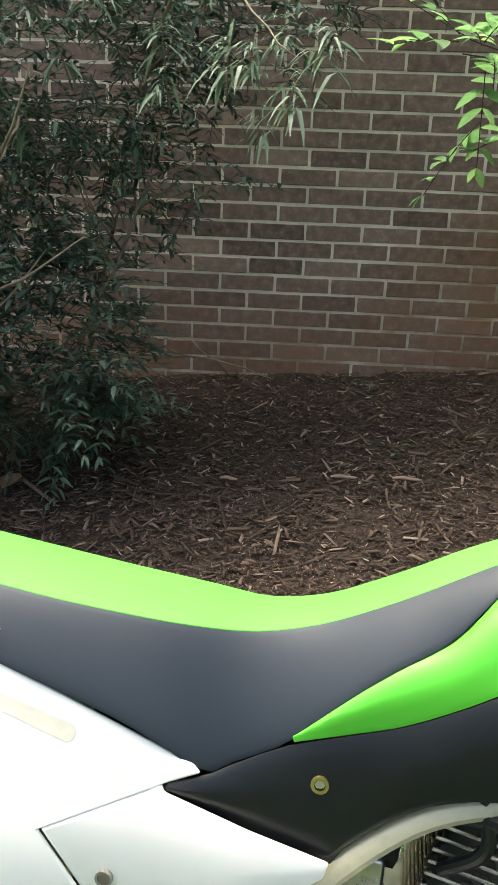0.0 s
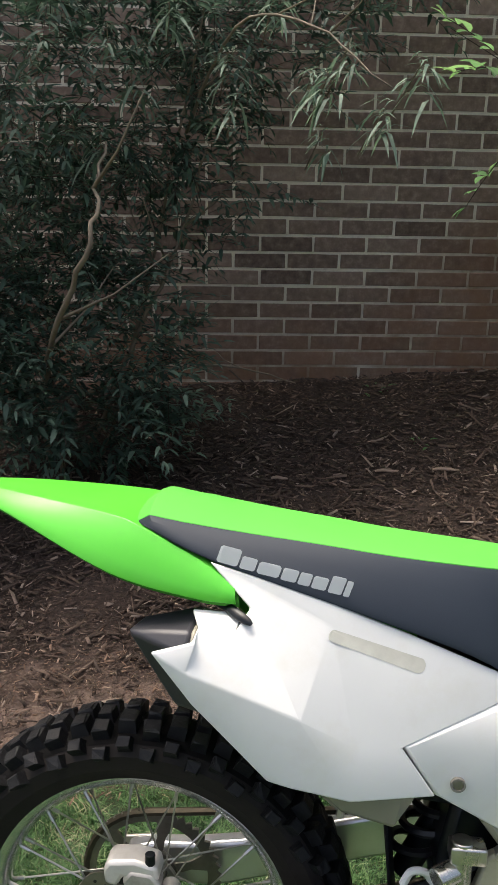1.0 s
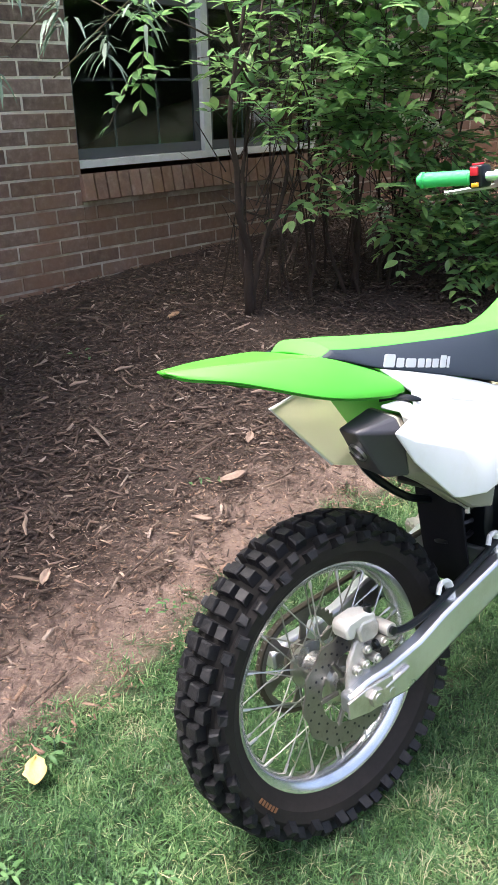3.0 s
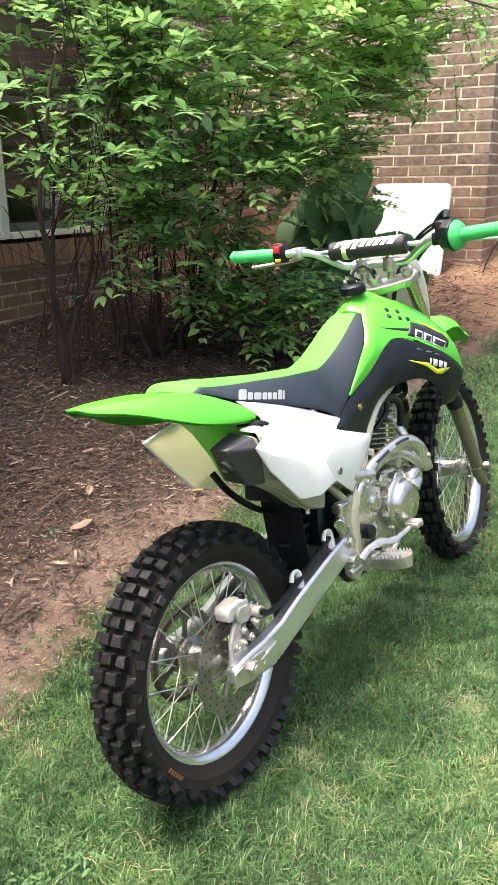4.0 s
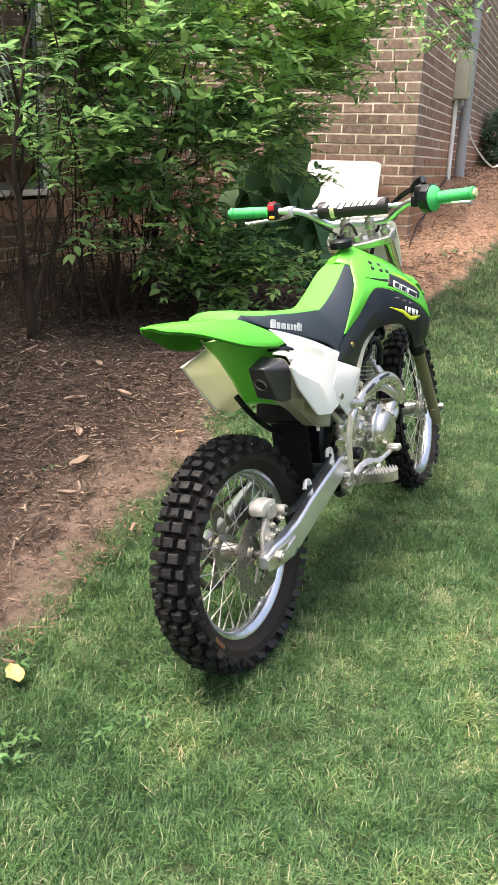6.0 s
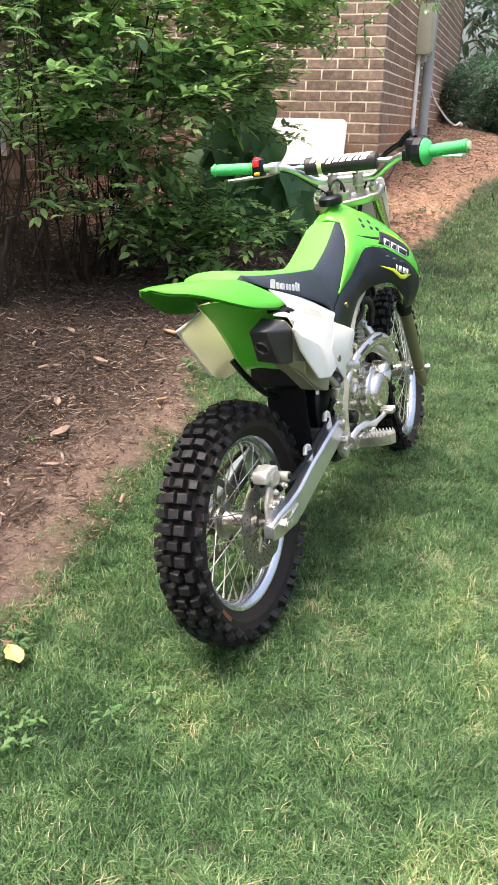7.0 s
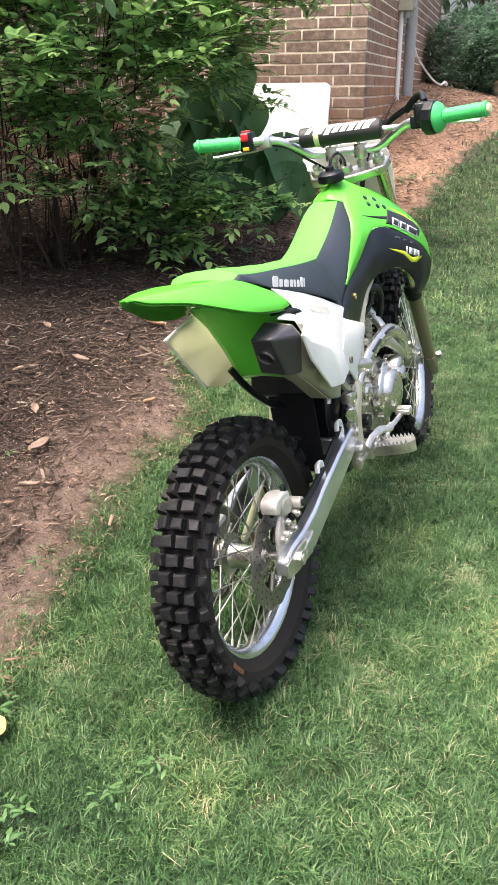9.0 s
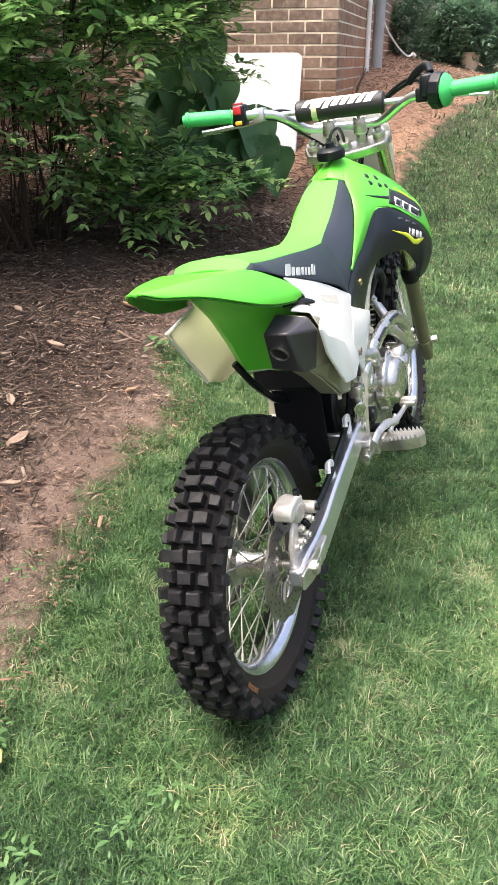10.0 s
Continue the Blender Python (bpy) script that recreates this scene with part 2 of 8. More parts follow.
def add_box(bm, x0, x1, y0, y1, z0, z1, bevel=0.0, m=None):
    vs = [bm.verts.new((x, y, z)) for x in (x0, x1) for y in (y0, y1) for z in (z0, z1)]
    fs = [bm.faces.new([vs[i] for i in q]) for q in ((0, 1, 3, 2), (4, 6, 7, 5), (0, 4, 5, 1), (2, 3, 7, 6), (0, 2, 6, 4), (1, 5, 7, 3))]
    if bevel:
        es = list({e for f in fs for e in f.edges})
        r = bmesh.ops.bevel(bm, geom=es, offset=bevel, segments=2, affect="EDGES", profile=0.6)
        vs = list({v for f in r["faces"] for v in f.verts} | {v for v in vs if v.is_valid})
    if m is not None:
        bmesh.ops.transform(bm, matrix=m, verts=vs)
    return vs


def add_tube(bm, points, radius, sides=10, closed=False, cap=True, flat=1.0):
    """A tube along points; radius may be one number or one for each point."""
    pts = [Vector(p) for p in points]
    n = len(pts)
    radii = [radius] * n if isinstance(radius, (int, float)) else list(radius)
    rings, up = [], None
    for i, p in enumerate(pts):
        a, b = (pts[i - 1] if i or closed else p), (pts[(i + 1) % n] if i + 1 < n or closed else p)
        d = (b - a).normalized()
        if up is None:
            up = d.orthogonal().normalized()
        up = (up - d * up.dot(d)).normalized()
        side = d.cross(up)
        rings.append([bm.verts.new(p + radii[i] * (math.cos(s) * up + flat * math.sin(s) * side)) for s in (2 * math.pi * k / sides for k in range(sides))])
    for i in range(n if closed else n - 1):
        r, q = rings[i], rings[(i + 1) % n]
        for k in range(sides):
            bm.faces.new((r[k], r[(k + 1) % sides], q[(k + 1) % sides], q[k]))
    if cap and not closed:
        bm.faces.new(list(reversed(rings[0])))
        bm.faces.new(rings[-1])
    return [v for r in rings for v in r]


def smooth_line(points, steps=6):
    """Points on a Catmull-Rom curve through the given ones."""
    p = [Vector(q) for q in points]
    p = [2 * p[0] - p[1]] + p + [2 * p[-1] - p[-2]]
    out = []
    for i in range(1, len(p) - 2):
        for k in range(steps):
            t = k / steps
            a, b, c, d = p[i - 1:i + 3]
            out.append(0.5 * (2 * b + (c - a) * t + (2 * a - 5 * b + 4 * c - d) * t * t + (3 * b - a - 3 * c + d) * t ** 3))
    return out + [p[-2]]


def add_lathe(bm, profile, sides=48, axis="Y", centre=(0, 0, 0)):
    """Turns (radius, along) pairs about an axis through centre; a closed profile repeats its first pair."""
    rings = []
    c = Vector(centre)
    for r, h in profile:
        ring = []
        for k in range(sides):
            a = 2 * math.pi * k / sides
            ring.append(bm.verts.new(c + (Vector((r * math.cos(a), h, r * math.sin(a))) if axis == "Y" else Vector((r * math.cos(a), r * math.sin(a), h)))))
        rings.append(ring)
    for r, q in zip(rings, rings[1:]):
        for k in range(sides):
            bm.faces.new((r[k], q[k], q[(k + 1) % sides], r[(k + 1) % sides]))
    for ring, back in ((rings[0], False), (rings[-1], True)):
        if profile[0] != profile[-1]:
            bm.faces.new(list(reversed(ring)) if back else ring)
    return [v for r in rings for v in r]


def recalc(bm):
    bmesh.ops.remove_doubles(bm, verts=bm.verts, dist=1e-5)
    bmesh.ops.recalc_face_normals(bm, faces=bm.faces)
    return bm


# ---- the lie of the land ----
def ease(a, b, v):
    u = np.clip((v - a) / (b - a), 0.0, 1.0)
    return u * u * (3 - 2 * u)


def land(x, y):
    """Height of the ground: a lawn that climbs gently to the house, with a bank by the wing of the house."""
    x, y = np.asarray(x, float), np.asarray(y, float)
    base = 0.002 + 0.06 * (np.clip(x, -8, 9) + 0.77) + 0.075 * (np.clip(y, -5, 4.3) - 0.764)
    return base + 0.60 * ease(2.7, 6.0, x) * (0.8 + 0.2 * ease(0.3, 1.6, y))


EDGE_X = [-9, -1.3, -0.85, -0.3, 0.03, 0.13, 0.3, 0.6, 0.85, 1.3, 3.3, 3.62, 4.35, 4.93, 5.23, 5.75, 7.5, 10.0, 14.0]
EDGE_Y = [1.62, 1.58, 1.61, 1.66, 1.56, 1.60, 1.74, 1.84, 1.72, 1.48, 1.30, 1.17, 1.05, 0.89, 0.78, 0.62, 0.45, 0.3, 0.2]


def turf_edge(x):
    return np.interp(x, EDGE_X, EDGE_Y)


def bed_edge(x):
    return turf_edge(x) + np.interp(x, [-9, 0.0, 0.4, 1.0, 14], [0.30, 0.24, 0.06, 0.06, 0.0])


def spaced(lo, hi, fine_lo, fine_hi, step, grow=1.35):
    mid = list(np.arange(fine_lo, fine_hi + step / 2, step))
    out, s, v = [], step, fine_lo
    while v > lo:
        s *= grow
        v -= s
        out.append(max(v, lo))
    left, out, s, v = out[::-1], [], step, mid[-1]
    while v < hi:
        s *= grow
        v += s
        out.append(min(v, hi))
    return np.array(left + mid + out)


gx, gy = spaced(-900, 900, -3.0, 6.6, 0.045), spaced(-900, 900, -1.6, 4.2, 0.045)
GX, GY = np.meshgrid(gx, gy)
GZ = land(GX, GY)
soil = np.clip(0.5 + (GY - turf_edge(GX)) / 0.30, 0, 1)
mulch = np.clip(0.5 + (GY - bed_edge(GX)) / 0.70, 0, 1)
bumps = np.array([noise.fractal((x * 3, y * 3, 0), 0.8, 2.0, 4) for x, y in zip(GX.ravel(), GY.ravel())]).reshape(GX.shape)
near = ((np.abs(GX) < 9) & (np.abs(GY) < 9)).astype(float)
GZ = GZ - 0.030 * (1 - soil) + near * bumps * (0.006 + 0.012 * mulch)
mound = ease(2.2, 3.4, GX)
ny, nx = GX.shape
idx = np.arange(nx * ny).reshape(ny, nx)
quads = np.stack([idx[:-1, :-1], idx[:-1, 1:], idx[1:, 1:], idx[1:, :-1]], -1).reshape(-1, 4)
ground = raw_mesh("ground", np.stack([GX, GY, GZ], -1).reshape(-1, 3), quads, GROUND,
                  (("soil", soil.ravel()), ("mulch", mulch.ravel()), ("mound", mound.ravel())))
for f in ground.data.polygons:
    f.use_smooth = True
tagged(ground, "sloping yard of turf, trodden clay and bark mulch", "ground", kind="structure")

# ---- the house: long wall with a window, a wing that stands forward ----
WALL_Y, WING_X, WING_Y, WING_END, TOP = 4.0, 4.145, 1.68, 10.2, 3.5
BRICK_L, COURSE, FIRST = 0.2475, 0.0769, 0.028
WIN_X0, WIN_X1, WIN_Z0, WIN_Z1 = 0.645, 2.63, 0.90, 2.60
FACE = 0.003  # mortar lies this far behind the bricks' faces

bm = bmesh.new()
y0, y1 = WALL_Y + FACE, WALL_Y + 0.20
add_box(bm, -7.0, WIN_X0, y0, y1, -0.6, TOP)
add_box(bm, WIN_X0, WIN_X1, y0, y1, -0.6, WIN_Z0 - 0.15)
add_box(bm, WIN_X0, WIN_X1, y0, y1, WIN_Z1, TOP)
add_box(bm, WIN_X1, WING_X + 0.2, y0, y1, -0.6, TOP)
wall_north = tagged(part("wall_north", bm, MORTAR), "brown brick house wall with pale mortar joints", "wall", kind="structure")
bm = bmesh.new()
add_box(bm, WING_X + FACE, WING_X + 0.20, WING_Y + 0.2, WALL_Y + FACE - 0.002, -0.6, TOP)
wall_wing = tagged(part("wall_wing", bm, MORTAR), "lit brown brick side wall of the house's wing", "wall", kind="structure")
bm = bmesh.new()
add_box(bm, WING_X + FACE, WING_END, WING_Y + FACE, WING_Y + 0.20, -0.6, TOP)
wall_east = tagged(part("wall_east", bm, MORTAR), "brown brick front of the wing, stained by red clay", "wall", kind="structure")
# unseen shell of rooms, added so that the window looks into darkness
bm = bmesh.new()
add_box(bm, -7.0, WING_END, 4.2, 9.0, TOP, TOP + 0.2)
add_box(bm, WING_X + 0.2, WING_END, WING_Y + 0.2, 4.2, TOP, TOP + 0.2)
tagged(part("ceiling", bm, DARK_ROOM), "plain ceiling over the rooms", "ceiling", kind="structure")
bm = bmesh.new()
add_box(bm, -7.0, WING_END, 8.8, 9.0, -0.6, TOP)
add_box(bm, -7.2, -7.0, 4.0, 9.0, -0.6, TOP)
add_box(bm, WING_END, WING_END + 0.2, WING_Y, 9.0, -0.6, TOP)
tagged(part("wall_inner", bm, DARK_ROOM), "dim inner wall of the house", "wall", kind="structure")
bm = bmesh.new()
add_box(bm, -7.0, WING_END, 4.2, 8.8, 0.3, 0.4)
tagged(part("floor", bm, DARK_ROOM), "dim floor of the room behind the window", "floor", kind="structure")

# twin double-hung window set back in its opening
window = tagged(new("window_1"), "white double-hung twin window with dark glass", "window", kind="structure")
window.location = (0, 0, 0)
WY = WALL_Y + 0.075
mid = 1.63
bm = bmesh.new()
for x0, x1 in ((WIN_X0 + 0.002, WIN_X0 + 0.016), (mid - 0.03, mid + 0.03), (WIN_X1 - 0.035, WIN_X1 - 0.002)):
    add_box(bm, x0, x1, WY, WY + 0.09, WIN_Z0 + 0.002, WIN_Z1 - 0.002, 0.004)
part("window_frame", bm, FRAME_WHITE, window)
bm = bmesh.new()
add_box(bm, WIN_X0 + 0.037, mid - 0.032, WY - 0.020, WY + 0.085, WIN_Z0 + 0.002, WIN_Z0 + 0.04, 0.003)
add_box(bm, mid + 0.032, WIN_X1 - 0.037, WY - 0.020, WY + 0.085, WIN_Z0 + 0.002, WIN_Z0 + 0.04, 0.003)
part("window_rail", bm, FRAME_WHITE, window)
SASH = surface('grey_sash', (0.10, 0.105, 0.11), 0.5, vary=0.1)
for a, b in ((WIN_X0 + 0.037, mid - 0.032), (mid + 0.032, WIN_X1 - 0.037)):
    bm = bmesh.new()
    sash = WY + 0.03
    add_box(bm, a, b, sash, sash + 0.03, WIN_Z0 + 0.042, WIN_Z0 + 0.095, 0.003)
    add_box(bm, a, b, sash, sash + 0.03, 1.70, 1.75, 0.003)
    for x in (a, b - 0.04):
        add_box(bm, x, x + 0.04, sash + 0.002, sash + 0.028, WIN_Z0 + 0.095, WIN_Z1 - 0.01, 0.003)
    part("sash", bm, SASH, window)
    bm = bmesh.new()
    for k in (1, 2):
        x = a + (b - a) * k / 3
        add_box(bm, x - 0.007, x + 0.007, sash + 0.020, sash + 0.026, WIN_Z0 + 0.095, WIN_Z1 - 0.02)
    for z in (1.33, 2.15):
        add_box(bm, a + 0.04, b - 0.04, sash + 0.0205, sash + 0.0255, z - 0.007, z + 0.007)
    part("muntin", bm, SASH, window)
    bm = bmesh.new()
    add_box(bm, a + 0.04, b - 0.04, sash + 0.010, sash + 0.014, WIN_Z0 + 0.09, WIN_Z1 - 0.02)
    part("pane", bm, GLASS, window).visible_shadow = False

# ---- the motorcycle: x ahead, y to its left, z up from the rear axle; it leans on its side stand ----
GREEN = surface("lime_plastic", (0.105, 0.58, 0.045), 0.32, vary=0.05, large=5, fine=260, bump=0.03, dist=0.0006, dirt=(0.14, 0.42, 0.08), dirt_amount=0.12)
SEAT_GREEN = surface("lime_vinyl", (0.108, 0.48, 0.066), 0.62, vary=0.05, large=8, fine=900, bump=0.12, dist=0.0006, spec=0.22)
SEAT_GREY = surface("charcoal_vinyl", (0.022, 0.030, 0.043), 0.55, vary=0.08, spec=0.35, large=7, fine=900, bump=0.15, dist=0.0006)
WHITE = surface("white_plastic", (0.85, 0.85, 0.82), 0.36, vary=0.025, large=6, fine=240, bump=0.02, dist=0.0006, dirt=(0.70, 0.67, 0.56), dirt_amount=0.25)
# white darkened to the shade inside the panel's slot
SLOT = surface("shaded_white_pocket", (0.60, 0.595, 0.52), 0.5, vary=0.16, large=26)
BLACK = surface("black_plastic", (0.005, 0.007, 0.009), 0.34, vary=0.2, large=9, fine=300, bump=0.1, dist=0.0008, dirt=(0.022, 0.020, 0.017), dirt_amount=0.25, spec=0.35)
ENDCAP = surface("dark_grey_cap", (0.035, 0.035, 0.041), 0.42, vary=0.12, large=9, fine=260, bump=0.08)
SHIELD = surface("satin_steel_shield", (0.34, 0.32, 0.26), 0.45, metal=0.35, vary=0.10, large=9, fine=260, bump=0.06)
FRAME = surface("champagne_frame_paint", (0.47, 0.455, 0.33), 0.38, metal=0.30, vary=0.10, large=9, fine=200, bump=0.05, dirt=(0.20, 0.16, 0.11), dirt_amount=0.35)
HEAT = surface("brushed_steel_shield", (0.64, 0.63, 0.58), 0.24, metal=0.92, vary=0.08, large=10, fine=220, bump=0.05)
FORK = surface("dull_champagne_alloy", (0.215, 0.200, 0.115), 0.4, metal=0.4, vary=0.1)
ALU = surface("cast_aluminium", (0.60, 0.59, 0.54), 0.28, metal=0.95, vary=0.08, large=14, fine=260, bump=0.08, dirt=(0.26, 0.21, 0.15), dirt_amount=0.4)
ARM = surface("brushed_aluminium", (0.70, 0.71, 0.74), 0.30, metal=0.92, vary=0.06, large=8, fine=300, bump=0.04, dirt=(0.36, 0.32, 0.27), dirt_amount=0.2)
RIM = surface("polished_rim", (0.72, 0.73, 0.76), 0.24, metal=0.95, vary=0.06, large=10, fine=300, bump=0.03, dirt=(0.35, 0.33, 0.22), dirt_amount=0.3)
STEEL = surface("zinc_steel", (0.62, 0.60, 0.56), 0.33, metal=0.9, vary=0.12, large=20, fine=300, bump=0.05, dirt=(0.25, 0.19, 0.12), dirt_amount=0.35)
CARCASS = surface("brown_sidewall_rubber", (0.0165, 0.0132, 0.0112), 0.72, vary=0.25, large=14, fine=140, bump=0.2, dist=0.0015, dirt=(0.032, 0.026, 0.022), dirt_amount=0.4, spec=0.3)
DISC = surface("worn_disc_steel", (0.24, 0.225, 0.20), 0.38, metal=0.8, vary=0.2, large=16, fine=220, bump=0.05, dirt=(0.12, 0.09, 0.06), dirt_amount=0.4)
CAST = surface("dull_cast_alloy", (0.50, 0.48, 0.44), 0.5, metal=0.55, vary=0.12, large=18, fine=260, bump=0.12, dirt=(0.20, 0.16, 0.11), dirt_amount=0.45)
RUBBER = surface("dusty_rubber", (0.0048, 0.0050, 0.0062), 0.60, vary=0.35, large=30, fine=180, bump=0.6, dist=0.002, dirt=(0.026, 0.023, 0.021), dirt_amount=0.3, spec=0.38, rough_vary=0.10)
TREAD = surface("dull_tread_rubber", (0.0045, 0.0042, 0.0040), 0.85, vary=0.3, large=14, fine=140, bump=0.2, dirt=(0.016, 0.013, 0.011), dirt_amount=0.3, spec=0.15)
GRIP = surface("green_grip_rubber", (0.045, 0.50, 0.13), 0.55, vary=0.08, large=10, fine=300, bump=0.1)
RED = surface("red_switch", (0.55, 0.02, 0.03), 0.4, vary=0.05)
YELLOW = surface("yellow_switch", (0.75, 0.40, 0.02), 0.4, vary=0.05)
YELLOW_ZINC = surface("yellow_zinc", (0.50, 0.42, 0.16), 0.35, metal=0.9, vary=0.1)
DECAL_WHITE = surface("white_decal", (0.80, 0.80, 0.80), 0.45, vary=0.03, bump=0)
DECAL_BLACK = surface("black_decal", (0.015, 0.015, 0.017), 0.35, vary=0.05, bump=0)
DECAL_LIME = surface("acid_yellow_decal", (0.62, 0.72, 0.03), 0.4, vary=0.04, bump=0)
VENT = surface("grey_louvre", (0.07, 0.075, 0.08), 0.35, vary=0.1)
TAPE = surface("yellowed_tape", (0.62, 0.66, 0.36), 0.5, vary=0.08)

bike = tagged(new("dirt_bike"), "lime green and white off-road motorcycle leaning on its stand", "motorcycle")
bike.matrix_basis = pose(-0.965, 1.067, 0.262, -9.4, 0, -8.2)
HEAD = Vector((0.925, 0, 0.70))
RAKE = Vector((-0.4875, 0, 0.873))
STEER = Matrix.Translation(HEAD) @ Matrix.Rotation(radians(7), 4, RAKE) @ Matrix.Translation(-HEAD)


BARS = Matrix.Translation(HEAD) @ Matrix.Rotation(radians(5.5), 4, "X") @ Matrix.Translation(-HEAD) @ STEER


def on_bars(bm):
    bmesh.ops.transform(bm, matrix=BARS, verts=bm.verts)
    return bm


def steered(bm):
    bmesh.ops.transform(bm, matrix=STEER, verts=bm.verts)
    return bm


def along(points, n):
    """n points evenly along a smooth curve through the given ones."""
    line = smooth_line(points, 12)
    d = [0.0]
    for a, b in zip(line, line[1:]):
        d.append(d[-1] + (b - a).length)
    out = []
    for k in range(n):
        s = d[-1] * k / (n - 1)
        i = min(max(j for j in range(len(d)) if d[j] <= s + 1e-9), len(line) - 2)
        f = (s - d[i]) / max(d[i + 1] - d[i], 1e-9)
        out.append(line[i].lerp(line[i + 1], f))
    return out


def add_skin(bm, rows, close=False):
    vs = [[bm.verts.new(p) for p in row] for row in rows]
    for r, q in zip(vs, vs[1:] + ([vs[0]] if close else [])):
        for k in range(len(r) - 1):
            bm.faces.new((r[k], r[k + 1], q[k + 1], q[k]))
    return vs


def flip(points):
    return [Vector((p[0], -p[1], p[2])) for p in points]


def sheet(name, bm, material, thick, parent=bike, label="", bevel=0.0012, angle=40):
    """A moulded shell: a skin given its thickness and soft edges."""
    recalc(bm)
    ob = part(name, bm, material, parent, label, True, angle)
    s = ob.modifiers.new("thickness", "SOLIDIFY")
    s.thickness, s.offset = thick, -1
    b = ob.modifiers.new("edges", "BEVEL")
    b.width, b.segments, b.limit_method, b.angle_limit = bevel, 2, "ANGLE", radians(35)
    return ob


def solid(name, bm, material, parent=bike, label="", bevel=0.0, smooth=True, angle=35):
    recalc(bm)
    ob = part(name, bm, material, parent, label, smooth, angle)
    if bevel:
        b = ob.modifiers.new("edges", "BEVEL")
        b.width, b.segments, b.limit_method, b.angle_limit = bevel, 2, "ANGLE", radians(30)
    return ob


def add_rod(bm, a, b, r, sides=14, r2=None):
    return add_tube(bm, [a, b], [r, r if r2 is None else r2], sides)


def add_prism(bm, outline, y0, y1):
    """A plate: an outline in x and z between two planes of y."""
    a, b = [bm.verts.new((x, y0, z)) for x, z in outline], [bm.verts.new((x, y1, z)) for x, z in outline]
    n = len(outline)
    bm.faces.new(a)
    bm.faces.new(list(reversed(b)))
    for k in range(n):
        bm.faces.new((a[k], b[k], b[(k + 1) % n], a[(k + 1) % n]))


def skin_tris(rows):
    out = []
    for r, q in zip(rows, rows[1:]):
        for k in range(len(r) - 1):
            out += [(r[k], r[k + 1], q[k + 1]), (r[k], q[k + 1], q[k])]
    return out


def drape(tris, x, z):
    """Depth of a side surface at a place seen square from the side."""
    best, near = None, (1e9, 0.0)
    for a, b, c in tris:
        d = (b.x - a.x) * (c.z - a.z) - (c.x - a.x) * (b.z - a.z)
        if abs(d) > 1e-9:
            u = ((x - a.x) * (c.z - a.z) - (c.x - a.x) * (z - a.z)) / d
            v = ((b.x - a.x) * (z - a.z) - (x - a.x) * (b.z - a.z)) / d
            if u > -0.02 and v > -0.02 and u + v < 1.02:
                y = a.y + u * (b.y - a.y) + v * (c.y - a.y)
                if best is None or abs(y) > abs(best):
                    best = y
        e = (a.x - x) ** 2 + (a.z - z) ** 2
        if e < near[0]:
            near = (e, a.y)
    return near[1] if best is None else best


def sticker(name, tris, outline, material, parent, label="", proud=0.0007, cuts=3, upright=False):
    """A thin printed shape that hugs a side surface; upright: it stands flat before the surface's bulge."""
    bm = bmesh.new()
    f = bm.faces.new([bm.verts.new((x, 0, z)) for x, z in outline])
    bmesh.ops.triangulate(bm, faces=[f])
    if cuts:
        bmesh.ops.subdivide_edges(bm, edges=bm.edges, cuts=cuts, use_grid_fill=True)
    for v in bm.verts:
        y = drape(tris, v.co.x, v.co.z)
        if upright:
            lo, hi = min(o[1] for o in outline), max(o[1] for o in outline)
            y = max((drape(tris, v.co.x, lo + (hi - lo) * k / 6) for k in range(7)), key=abs)
        v.co.y = y + math.copysign(proud, y)
    bmesh.ops.recalc_face_normals(bm, faces=bm.faces)
    if sum(f.normal.y for f in bm.faces) * (1 if bm.faces[:][0].verts[0].co.y > 0 else -1) < 0:
        bmesh.ops.reverse_faces(bm, faces=bm.faces)
    ob = part(name, bm, material, parent, label, not upright)
    t = ob.modifiers.new("thickness", "SOLIDIFY")
    t.thickness, t.offset = 0.0006, -1
    return ob


def bolts(rows, material, parent, label="", y_in=0.0):
    """Separate bolts: (x, y of the head, z, radius, sides); the shank runs inwards."""
    for x, y, z, r, sides in rows:
        s = 1 if y > 0 else -1
        bm = bmesh.new()
        add_rod(bm, (x, y - s * 0.016, z), (x, y - s * 0.003, z), r * 1.25, 14)
        add_rod(bm, (x, y - s * 0.003, z), (x, y, z), r, sides)
        solid("bolt", bm, material, parent, label, 0.0007)


# ---- wheels ----
def tyre_mesh(R, rim_r, half, knob):
    bm = bmesh.new()
    c = R - knob
    prof = [(rim_r - 0.008, -0.5 * half), (rim_r + 0.004, -0.66 * half), (rim_r + 0.3 * (c - rim_r), -0.92 * half), (rim_r + 0.6 * (c - rim_r), -0.98 * half),
            (rim_r + 0.84 * (c - rim_r), -0.80 * half), (c - 0.003, -0.45 * half), (c, 0)]
    prof = prof + [(r, -y) for r, y in reversed(prof[:-1])] + [prof[0]]
    add_lathe(bm, prof, 96)
    return recalc(bm)


